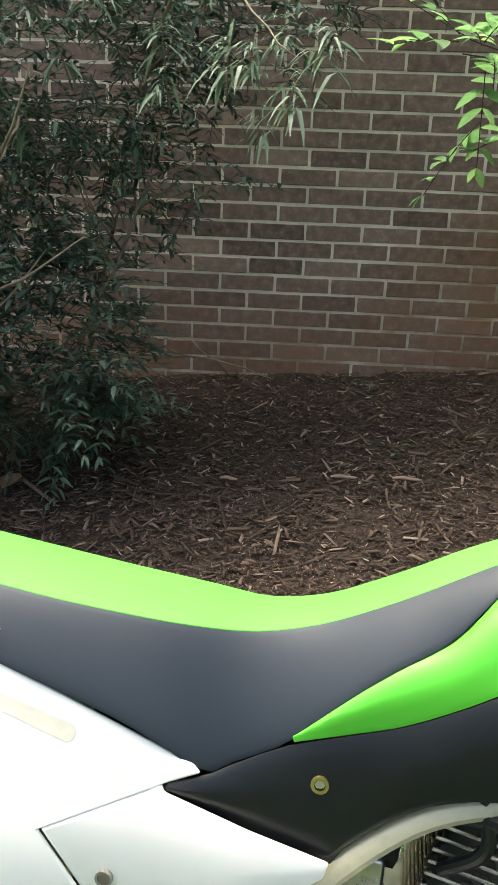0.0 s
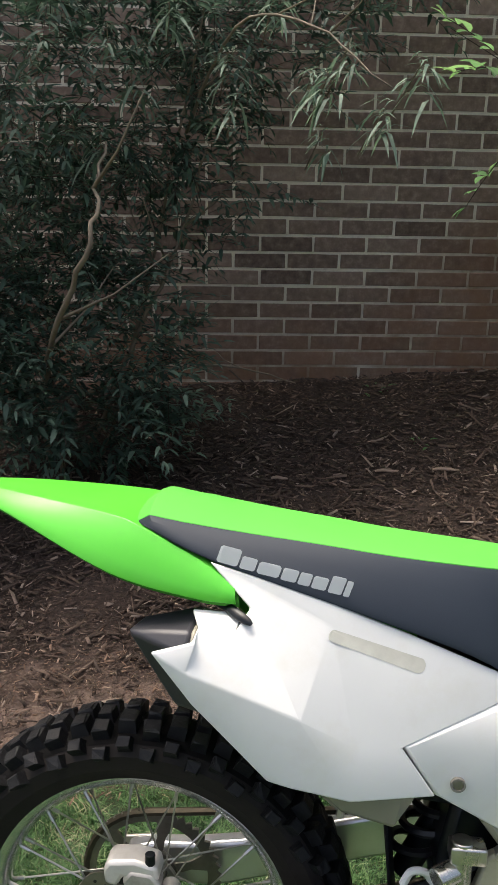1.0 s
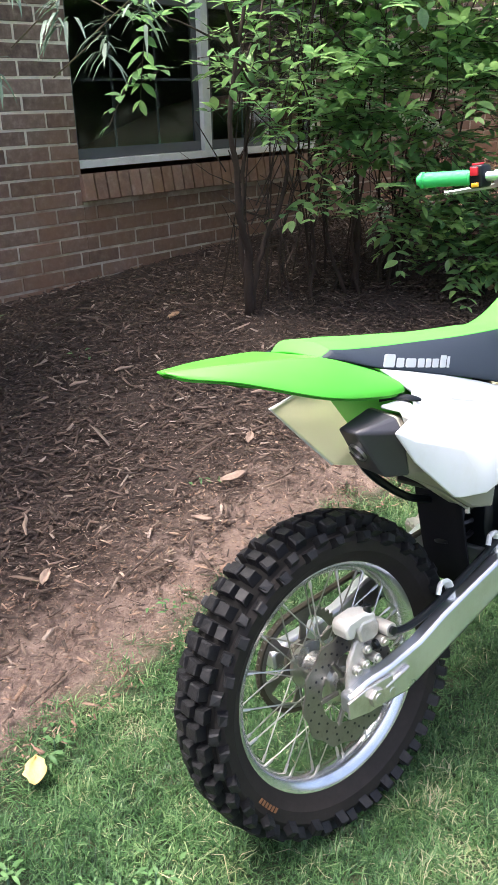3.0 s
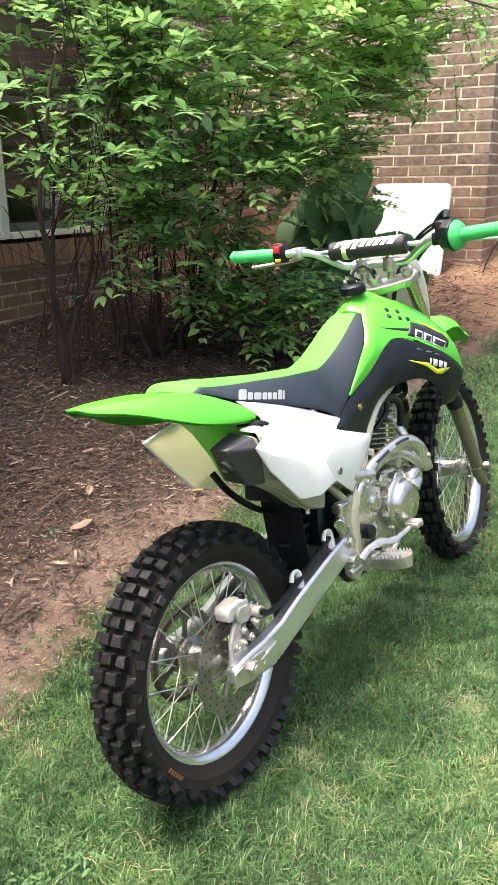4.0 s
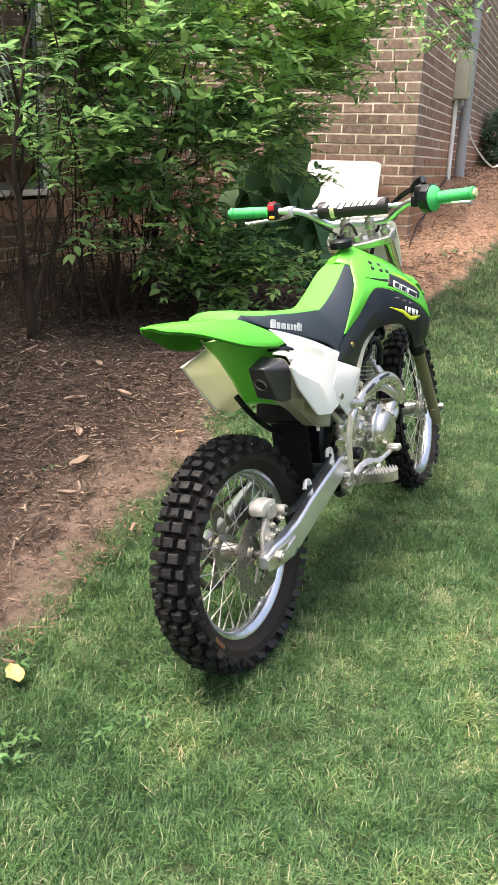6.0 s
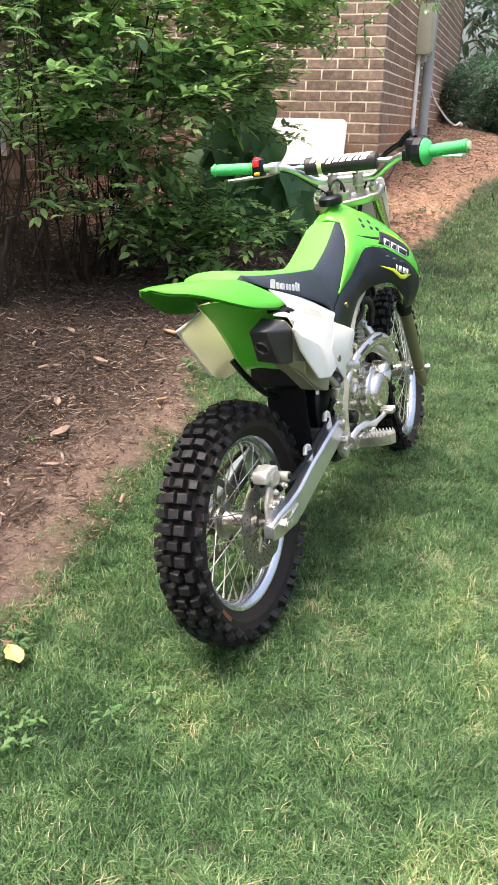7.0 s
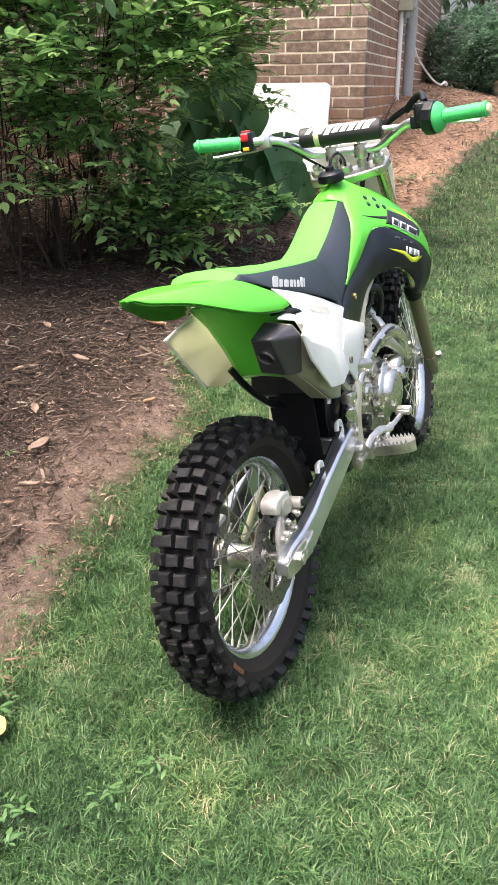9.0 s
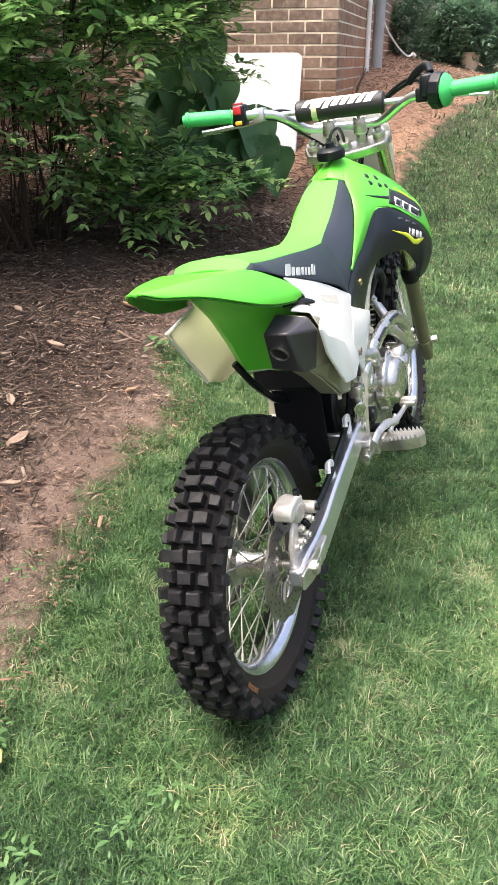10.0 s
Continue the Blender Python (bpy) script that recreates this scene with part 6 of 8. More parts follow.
# ---- plants ----
def leaf_arrays(P, D, U, L, W, droop, fold, shape):
    """Leaves with a folded midrib: base points, directions, face normals, sizes. shape: half width along the blade."""
    n = len(P)
    D = D / np.linalg.norm(D, axis=1, keepdims=True)
    S = np.cross(D, U)
    S /= np.maximum(np.linalg.norm(S, axis=1, keepdims=True), 1e-6)
    U = np.cross(S, D)
    k = len(shape)
    V = np.zeros((n, k * 3, 3))
    for i, (t, w) in enumerate(shape):
        c = P + D * (L * t)[:, None] - U * (droop * L * t * t)[:, None]
        e = (W * w)[:, None]
        lift = U * (fold * W * w)[:, None]
        V[:, 3 * i], V[:, 3 * i + 1], V[:, 3 * i + 2] = c - S * e + lift, c, c + S * e + lift
    base = np.arange(n)[:, None] * (3 * k)
    F = []
    for i in range(k - 1):
        a = 3 * i
        F += [base + [a, a + 1, a + 4, a + 3], base + [a + 1, a + 2, a + 5, a + 4]]
    return V.reshape(-1, 3), np.concatenate(F, 0), 3 * k


OVATE = ((0.0, 0.04), (0.25, 0.40), (0.55, 0.50), (0.82, 0.28), (1.0, 0.02))
LANCE = ((0.0, 0.10), (0.3, 0.5), (0.7, 0.38), (1.0, 0.02))


def stick_arrays(A, B, r):
    """Three-sided twigs from A to B."""
    D = B - A
    D /= np.maximum(np.linalg.norm(D, axis=1, keepdims=True), 1e-6)
    H = np.where(np.abs(D[:, 2:3]) < 0.9, np.array([[0.0, 0, 1]]), np.array([[1.0, 0, 0]]))
    S = np.cross(D, H)
    S /= np.linalg.norm(S, axis=1, keepdims=True)
    T = np.cross(D, S)
    ring = []
    for c, f in ((A, 1.0), (B, 0.6)):
        for k in range(3):
            a = 2 * np.pi * k / 3
            ring.append(c + (np.cos(a) * S + np.sin(a) * T) * (r * f)[:, None])
    V = np.stack(ring, 1)
    i = np.arange(len(A))[:, None] * 6
    return V.reshape(-1, 3), np.concatenate([i + [0, 1, 4, 3], i + [1, 2, 5, 4], i + [2, 0, 3, 5]], 0)


def in_lobes(rng, lobes, n, hollow=0.55):
    """Points in a union of lumps, mostly towards their skins; with the outward direction."""
    weight = np.array([l[2] for l in lobes], float)
    pick = rng.choice(len(lobes), n, p=weight / weight.sum())
    d = rng.normal(size=(n, 3))
    d /= np.linalg.norm(d, axis=1, keepdims=True)
    rad = rng.uniform(hollow ** 3, 1, n) ** (1 / 3)
    c, r = np.array([l[0] for l in lobes])[pick], np.array([l[1] for l in lobes])[pick]
    return c + d * r * rad[:, None], d, rad


def crown(thing, rng, lobes, twigs, leaves_per, leaf_len, ratio, material, twig_len, droop, shape, young_tip, twig_drop=0.15, hollow=0.5, keep=None, spread=1.0, gap=1.0, flat=1.0, twig_r=0.0022, tall=0.0):
    P, out, rad = in_lobes(rng, lobes, twigs, hollow)
    if keep is not None:
        k = keep(P)
        P, out, rad = P[k], out[k], rad[k]
    # gaps: whole patches of the crown carry few twigs
    g = np.array([noise.noise((p[0] * 3.0, p[1] * 3.0, p[2] * 3.0)) for p in P])
    k = rng.random(len(P)) < np.clip(0.85 + gap * 1.3 * g, 0.12, 1)
    P, out, rad = P[k], out[k], rad[k]
    n = len(P)
    dirs = out * [1, 1, 0.3] + rng.normal(0, 0.45, (n, 3)) * [1, 1, flat] + [0, 0, 0.15]
    dirs /= np.linalg.norm(dirs, axis=1, keepdims=True)
    length = twig_len * rng.uniform(0.6, 1.4, n)
    LP, LD, LU, LL, LY = [], [], [], [], []
    m = leaves_per
    side = np.cross(dirs, np.array([0.0, 0, 1]) + rng.normal(0, 0.15, (n, 3)))
    side /= np.maximum(np.linalg.norm(side, axis=1, keepdims=True), 1e-6)
    up = np.cross(side, dirs)
    A, B = [], []
    prev = P
    for j in range(m):
        t = (j + 1) / m
        q = P + dirs * (length * t)[:, None] - np.array([0, 0, 1.0]) * (twig_drop * length * t * t)[:, None]
        A.append(prev)
        B.append(q)
        prev = q
        for s in (-1, 1):
            last = j == m - 1
            LP.append(q)
            tilt = rng.normal(0, 0.25, (n, 3))
            LD.append(dirs * (0.55 + 0.6 * last) + side * (s * spread * (0.85 - 0.35 * last)) + up * rng.uniform(0.0, 0.5, (n, 1)) + tilt)
            LU.append(up + np.array([0, 0, 1.5]) + rng.normal(0, 0.3, (n, 3)))
            LL.append(leaf_len * rng.uniform(0.65, 1.25, n) * (0.75 if last else 1.0))
            fresh = young_tip * np.clip((rad - 0.58) / 0.22, 0, 1) * np.clip(1.6 * t - 0.5, 0, 1) * (rng.random(n) < 0.85)
            high = tall * np.clip((q[:, 2] - 1.40) / 0.4, 0, 1) * np.clip((q[:, 0] - 1.45) / 0.4, 0, 1) * rng.uniform(0.5, 1.0, n)  # brighter light on the upper leaves, put into their colour
            if tall:
                fresh = fresh * (0.4 + 0.6 * np.clip((q[:, 0] - 1.0) / 0.6, 0, 1))  # gloom by the window, put into the leaf colour
            LY.append(np.clip(np.maximum(fresh * rng.uniform(0.5, 1.0, n), high), 0, 1))
    LP, LD, LU, LL, LY = (np.concatenate(a) for a in (LP, LD, LU, LL, LY))
    V, F, k = leaf_arrays(LP, LD, LU, LL, LL * ratio * rng.uniform(0.85, 1.15, len(LL)), droop, 0.25, shape)
    ob = raw_mesh("crown", V, F, material, (("young", np.repeat(LY, k)),))
    ob.parent = thing
    for f in ob.data.polygons:
        f.use_smooth = True
    V, F = stick_arrays(np.concatenate(A), np.concatenate(B), np.full(n * m, twig_r))
    tw = raw_mesh("twig", V, F, BARK)
    tw.parent = thing
    tagged(tw, kind="stuff")
    return P, out


def stems(thing, rng, plan, material, sides=7):
    """plan: rows of (points, base radius); each is a stem of its own with a few side limbs."""
    for points, r in plan:
        line = smooth_line(points, 5)
        jig = [p + Vector((rng.normal(0, 0.005), rng.normal(0, 0.005), 0)) if 0 < i else p for i, p in enumerate(line)]
        bm = bmesh.new()
        n = len(jig)
        add_tube(bm, jig, [r * (1 - 0.72 * i / (n - 1)) for i in range(n)], sides)
        for k in range(3):
            i = int(rng.integers(n // 3, n - 2))
            a = jig[i]
            d = Vector((rng.normal(0, 1), rng.normal(0, 1), rng.uniform(0.3, 1.3))).normalized() * rng.uniform(0.2, 0.45)
            add_tube(bm, [a, a + d * 0.5 + Vector((0, 0, -0.02)), a + d], [r * 0.45, r * 0.3, r * 0.15], 5)
        part("stem", bm, material, thing, smooth=True)


def blossoms(thing, rng, centres):
    V, F = [], []
    unit = bmesh.new()
    bmesh.ops.create_icosphere(unit, subdivisions=1, radius=1.0)
    uv, uf = [v.co.copy() for v in unit.verts], [[v.index for v in f.verts] for f in unit.faces]
    unit.free()
    for c in centres:
        for k in range(int(rng.integers(9, 22))):
            p = np.array(c) + rng.normal(0, 1, 3) * [0.022, 0.022, 0.016]
            r = rng.uniform(0.003, 0.006)
            b = len(V)
            V.extend(p + np.array(v) * r for v in uv)
            F.extend([b + i for i in f] for f in uf)
    ob = raw_mesh("blossom", np.array(V), np.array(F), BLOSSOM)
    ob.parent = thing
    tagged(ob, "clusters of small cream blossoms", kind="stuff")


prng = np.random.default_rng(21)

# large arching shrub before the window and the inner corner
shrub = tagged(new("berry_shrub"), "large leafy shrub with pale new leaves and cream blossom", "shrub")
lobes = [((1.36, 2.78, 1.72), (0.68, 0.60, 0.78), 14), ((2.15, 2.60, 1.90), (0.95, 0.75, 0.82), 36), ((1.25, 3.35, 2.55), (0.85, 0.45, 0.30), 8), ((1.02, 2.98, 1.75), (0.28, 0.32, 0.36), 2), ((1.55, 2.48, 1.26), (0.50, 0.38, 0.36), 11),
         ((2.75, 2.28, 2.20), (0.50, 0.52, 0.50), 11), ((0.98, 2.78, 1.20), (0.24, 0.22, 0.20), 1.6), ((1.35, 2.55, 0.88), (0.35, 0.25, 0.22), 1.5)]
P, out = crown(shrub, prng, lobes, 4100, 6, 0.076, 0.46, LEAF_GREEN, 0.24, 0.22, OVATE, 1.0, 0.06, 0.60, gap=1.8, flat=0.55, tall=1.0,
               keep=lambda p: ~((p[:, 2] < 1.25 - 0.15 * (p[:, 0] - 2.0)) & (p[:, 0] > 1.75) & (p[:, 1] < 2.75)) & ~((p[:, 0] < 1.22) & (p[:, 2] > 1.30) & (np.sin(41 * p[:, 0] + 67 * p[:, 2]) < 0.72))
               & ~((p[:, 0] < 1.80) & (p[:, 2] < 1.30) & (np.sin(53 * p[:, 0] + 71 * p[:, 1] + 37 * p[:, 2]) < 0.25)))
# a few level sprigs that reach out before the long wall
crown(shrub, prng, [((0.00, 2.62, 1.50), (0.08, 0.08, 0.06), 5), ((0.42, 2.86, 1.42), (0.12, 0.10, 0.07), 5), ((0.05, 2.70, 1.28), (0.08, 0.08, 0.06), 1)], 9, 5, 0.072, 0.48, LEAF_GREEN, 0.16, 0.22, OVATE, 0.30, 0.16, 0.1, gap=0.0, flat=0.3)
crown(shrub, prng, [((0.06, 2.72, 1.40), (0.18, 0.14, 0.16), 5), ((0.30, 2.80, 1.32), (0.14, 0.12, 0.16), 4)], 8, 5, 0.062, 0.44, LEAF_GREEN, 0.16, 0.3, OVATE, 0.05, 0.3, 0.1, gap=0.1, flat=0.5)
Q = P[P[:, 0] > 1.0]
centres = Q[prng.choice(len(Q), 260, replace=False)] + prng.normal(0, 0.03, (260, 3)) + [0, 0, 0.03]
blossoms(shrub, prng, centres)
plan = []
for bx, by in ((0.88, 3.04), (0.93, 3.10), (1.14, 3.06), (1.18, 2.90), (1.38, 2.82), (1.36, 2.92), (1.62, 2.80), (1.60, 3.15), (1.70, 2.72), (1.86, 2.86), (1.95, 2.92), (2.05, 2.75), (1.78, 2.95), (1.30, 3.0),
               (0.90, 2.98), (1.02, 3.04), (1.10, 2.96), (1.24, 2.94), (1.44, 2.78), (1.50, 2.90), (1.42, 3.02), (1.66, 2.78), (1.72, 2.86), (1.56, 2.72)):
    base = float(land(bx, by)) - 0.03
    tx, ty, tz = bx + prng.normal(0.10, 0.28), by - abs(prng.normal(0.12, 0.18)), prng.uniform(1.5, 2.3)
    mx, my = bx + 0.35 * (tx - bx) + prng.normal(0, 0.05), by + 0.3 * (ty - by) + prng.normal(0, 0.05)
    plan.append(([(bx, by, base), (0.5 * (bx + mx) + prng.normal(0, 0.03), 0.5 * (by + my) + prng.normal(0, 0.03), base + 0.3), (mx, my, base + 0.7), (tx, ty, tz)], prng.uniform(0.005, 0.011)))
# old gnarled wood at the window's side, and the other thick stems
plan += [([(0.80, 2.96, 0.26), (0.77, 2.93, 0.55), (0.70, 2.90, 0.74), (0.66, 2.88, 0.95), (0.62, 2.86, 1.20), (0.72, 2.80, 1.75)], 0.023), ([(0.82, 2.95, 0.30), (0.86, 2.93, 0.56), (0.98, 2.90, 0.80), (1.02, 2.88, 1.15), (1.15, 2.8, 1.7)], 0.016),
         ([(0.84, 2.98, 0.30), (0.80, 3.0, 0.6), (0.84, 3.0, 1.0), (0.92, 2.95, 1.6)], 0.016), ([(1.46, 2.84, 0.30), (1.42, 2.80, 0.62), (1.34, 2.76, 1.0), (1.40, 2.7, 1.6)], 0.020), ([(1.72, 2.80, 0.30), (1.78, 2.76, 0.65), (1.84, 2.72, 1.05), (2.0, 2.65, 1.7)], 0.020)]
plan += [([(1.62, 2.80, 0.45), (1.70, 2.55, 0.70), (1.78, 2.25, 0.72), (1.80, 1.80, 0.64)], 0.008), ([(0.90, 2.95, 1.2), (0.6, 2.86, 1.40), (0.25, 2.74, 1.47), (-0.04, 2.63, 1.49)], 0.006),
         ([(2.3, 2.6, 1.9), (2.6, 2.37, 2.11), (2.6, 1.93, 2.26), (2.6, 1.65, 2.19), (2.6, 1.30, 2.06), (2.6, 1.15, 1.96)], 0.009)]
stems(shrub, prng, plan, BARK)

# thicket of thin bare canes under the crown
n_cane = 46
root = np.stack([prng.uniform(0.80, 1.95, n_cane), prng.uniform(2.65, 3.25, n_cane), prng.uniform(0.45, 1.05, n_cane)], -1)
rise = np.stack([prng.normal(0, 0.45, n_cane), prng.normal(0, 0.35, n_cane), np.full(n_cane, 1.0)], -1)
rise *= (prng.uniform(0.22, 0.55, n_cane) / np.linalg.norm(rise, axis=1))[:, None]
V, F = stick_arrays(root - 0.4 * rise, root + 0.6 * rise, prng.uniform(0.0025, 0.0055, n_cane))
canes = raw_mesh("cane", V, F, BARK)
canes.parent = shrub
tagged(canes, "thicket of thin bare brown canes", kind="stuff")

# the long outreaching branch before the wing's wall, its tip in leaf
tip_lobes = [((2.6, 1.38, 2.08), (0.10, 0.24, 0.14), 5), ((2.6, 1.20, 1.92), (0.08, 0.10, 0.12), 2), ((2.6, 1.66, 2.16), (0.10, 0.22, 0.12), 4), ((2.55, 1.95, 1.95), (0.2, 0.25, 0.3), 6), ((2.5, 1.62, 1.72), (0.12, 0.12, 0.16), 2)]
crown(shrub, prng, tip_lobes, 130, 4, 0.055, 0.46, LEAF_GREEN, 0.16, 0.35, OVATE, 0.6, 0.35, 0.2, gap=0.4)

# low sprays that hang over the bark towards the motorcycle
spray = [((1.80, 1.92, 0.64), (0.10, 0.20, 0.05), 4), ((1.80, 2.25, 0.68), (0.16, 0.22, 0.13), 6), ((1.70, 2.52, 0.72), (0.2, 0.16, 0.14), 5), ((1.72, 2.35, 0.46), (0.14, 0.16, 0.08), 3)]
crown(shrub, prng, spray, 210, 6, 0.074, 0.46, LEAF_GREEN, 0.20, 0.25, OVATE, 1.0, 0.25, 0.2, gap=0.2, flat=0.5)

# sprays that droop before the big dark leaves
crown(shrub, prng, [((2.85, 2.20, 1.10), (0.08, 0.10, 0.06), 3), ((2.45, 2.55, 1.15), (0.18, 0.18, 0.15), 4)], 26, 5, 0.070, 0.46, LEAF_GREEN, 0.16, 0.25, OVATE, 0.8, 0.25, 0.2, gap=0.0, flat=0.5)

# narrow-leaved bush against the long wall
bush = tagged(new("butterfly_bush"), "tall bush with narrow drooping grey-green leaves against the brick", "shrub")
lobes = [((-1.50, 2.90, 1.60), (0.48, 0.40, 0.50), 20), ((-1.10, 3.15, 1.58), (0.40, 0.35, 0.45), 14), ((-0.68, 3.30, 1.70), (0.34, 0.28, 0.30), 8), ((-0.25, 3.45, 1.98), (0.45, 0.25, 0.20), 6), ((0.25, 3.5, 2.05), (0.35, 0.22, 0.18), 4),
         ((-1.75, 2.70, 0.85), (0.32, 0.35, 0.45), 9), ((-1.25, 3.3, 1.05), (0.38, 0.25, 0.32), 7), ((-0.80, 3.25, 1.22), (0.18, 0.18, 0.16), 2), ((-1.75, 2.55, 1.9), (0.6, 0.4, 0.4), 8), ((-1.45, 3.4, 0.62), (0.4, 0.3, 0.25), 4), ((-1.0, 3.3, 2.2), (1.0, 0.4, 0.3), 8)]
lobes += [((-1.75, 2.75, 0.55), (0.40, 0.35, 0.30), 9), ((-1.55, 2.95, 1.05), (0.35, 0.35, 0.40), 9), ((-1.28, 2.85, 0.66), (0.34, 0.25, 0.34), 10), ((-1.3, 2.98, 0.40), (0.28, 0.2, 0.18), 6)]
crown(bush, prng, lobes, 3500, 6, 0.047, 0.28, LEAF_NARROW, 0.18, 0.45, LANCE, 0.25, 0.2, 0.25, gap=1.5, twig_r=0.0013)
# pale whorls at the shoot tips
TIPS = ((-1.25, 1.36), (-0.80, 1.43), (-0.55, 1.34), (-0.58, 1.50), (-1.36, 1.55), (-1.18, 1.32), (-1.09, 1.49), (-0.82, 1.55), (-0.50, 1.55), (-0.98, 1.66), (-1.45, 1.42), (-1.30, 1.70), (-0.70, 1.68), (-1.15, 1.60), (-0.60, 1.45), (-0.46, 1.38), (-0.40, 1.47))
tips = np.array([(x, 2.60 + 0.03 * (i % 4) - 0.46 * (i > 13), z) for i, (x, z) in enumerate(TIPS)])
LP, LD, LL = [], [], []
for c in tips:
    slant = prng.normal(0, 0.5, 2)
    for ring in range(3):
        for k in range(9):
            a = 2 * math.pi * (k + 0.5 * ring) / 9 + prng.normal(0, 0.3)
            LP.append(c + prng.normal(0, 0.012, 3) + [0, 0, -0.026 * ring])
            LD.append((math.cos(a) + slant[0], math.sin(a), 0.65 - 0.30 * ring + prng.normal(0, 0.2)))
            LL.append((0.040 + 0.014 * ring) * prng.uniform(0.6, 1.25))
LP, LD, LL = np.array(LP), np.array(LD), np.array(LL)
V, F, k = leaf_arrays(LP, LD, np.tile([0, 0, 1.0], (len(LP), 1)), LL, LL * 0.15, 1.0, 0.2, LANCE)
whorl = raw_mesh("leaf_whorl", V, F, LEAF_NARROW, (("young", np.repeat(prng.uniform(0.2, 0.7, len(LP)), k)),))
whorl.parent = bush
V, F = stick_arrays(tips + [-0.02, 0.22, -0.10], tips, np.full(len(tips), 0.0030))
shoot = raw_mesh("shoot", V, F, BARK_GREY)
shoot.parent = bush
tagged(shoot, kind="stuff")
tagged(whorl, "pale silvery leaf whorls", kind="stuff")
plan = []
for bx, by, r in ((-1.30, 3.2, 0.011), (-1.42, 3.05, 0.010), (-1.6, 2.9, 0.010)):
    base = float(land(bx, by)) - 0.03
    tx, tz = bx + prng.normal(0.25, 0.3), prng.uniform(1.4, 2.0)
    plan.append(([(bx, by, base), (bx + 0.25 * (tx - bx), by, base + 0.35), (bx + 0.6 * (tx - bx) + prng.normal(0, 0.05), by + prng.normal(0, 0.06), base + 0.75), (tx, by + prng.normal(0.1, 0.15), tz)], r))
plan += [([(-1.34, 3.05, 0.20), (-1.15, 3.05, 0.62), (-0.98, 3.08, 0.98), (-0.88, 3.1, 1.30)], 0.011), ([(-1.45, 3.4, 0.33), (-1.1, 3.5, 0.42), (-0.8, 3.55, 0.44), (-0.5, 3.5, 0.38)], 0.008), ([(-1.46, 3.00, 0.20), (-1.42, 2.80, 0.55), (-1.28, 2.40, 0.84), (-1.17, 2.26, 1.06), (-1.16, 2.34, 1.16), (-1.15, 2.5, 1.30)], 0.012), ([(-0.95, 3.1, 1.35), (-0.80, 2.75, 1.62), (-0.62, 2.42, 1.58), (-0.46, 2.18, 1.42)], 0.006)]
stems(bush, prng, plan, BARK_GREY)

# shade-loving elephant ear by the leaning board
ear = tagged(new("elephant_ear_plant"), "dark elephant ear plant with broad heart-shaped leaves", "plant")


def heart(name, at, tip, size, roll, parent):
    """One broad leaf hung from its stalk, its tip pointing down and out."""
    bm = bmesh.new()
    rows = []
    for i in range(13):
        t = -0.28 + 1.28 * i / 12
        w = 0.02 + 0.40 * max(0.0, math.sin(math.pi * min(1.0, (t + 0.28) / 1.28) ** 0.62)) ** 0.75
        row = []
        for v in np.linspace(-1, 1, 9):
            cut = 0.20 * max(0.0, -t) * (1 - abs(v)) * 3
            x = t + cut
            wave = 0.03 * math.sin(9 * t + 3 * v) * abs(v)
            row.append(Vector((x * size, v * w * size * 1.05, (-0.22 * t * t - 0.10 * (1 - abs(v)) + 0.10 * abs(v) + wave) * size)))
        rows.append(row)
    add_skin(bm, rows)
    d = (Vector(tip) - Vector(at)).normalized()
    side = d.cross(Vector((0, 0, 1))).normalized()
    up = side.cross(d)
    m = Matrix((( d.x, side.x, up.x, at[0]), (d.y, side.y, up.y, at[1]), (d.z, side.z, up.z, at[2]), (0, 0, 0, 1))) @ Matrix.Rotation(radians(roll), 4, "X")
    bmesh.ops.transform(bm, matrix=m, verts=bm.verts)
    ob = part("leaf", bm, LEAF_BIG, parent, "", True, 80)
    ob.data.attributes.new("young", "FLOAT", "POINT").data.foreach_set("value", [0.15] * len(ob.data.vertices))
    return ob


ear_rng = random.Random(8)
leaves = [((3.32, 2.44, 1.26), (3.12, 2.36, 0.98), 0.36, -14), ((3.28, 2.60, 1.08), (3.08, 2.56, 0.82), 0.36, 8), ((3.28, 2.32, 1.04), (3.08, 2.27, 0.82), 0.30, 14), ((3.20, 2.66, 0.90), (2.98, 2.64, 0.64), 0.34, -10), ((3.20, 2.46, 0.84), (3.00, 2.42, 0.58), 0.36, 4),
          ((3.22, 2.06, 0.82), (3.04, 2.00, 0.60), 0.30, 6), ((3.20, 2.24, 0.76), (3.00, 2.20, 0.50), 0.34, -8), ((3.42, 2.70, 1.12), (3.15, 2.72, 0.90), 0.36, 10), ((3.35, 2.84, 0.98), (3.02, 2.88, 0.76), 0.34, -15), ((3.10, 2.10, 0.62), (2.90, 2.02, 0.40), 0.32, 8)]
for k in range(14):
    y, z = 1.90 + 0.068 * k + ear_rng.uniform(-0.05, 0.05), (0.42, 0.58, 0.50, 0.64 if k < 6 else 0.80)[k % 4] + ear_rng.uniform(-0.06, 0.06)
    x = 2.80 + 0.35 * (z - 0.4) + ear_rng.uniform(-0.05, 0.10)
    leaves.append(((x + 0.25, y, z + 0.12), (x, y - 0.05 + ear_rng.uniform(-0.08, 0.08), z - 0.13), ear_rng.uniform(0.26, 0.36), ear_rng.uniform(-22, 22)))
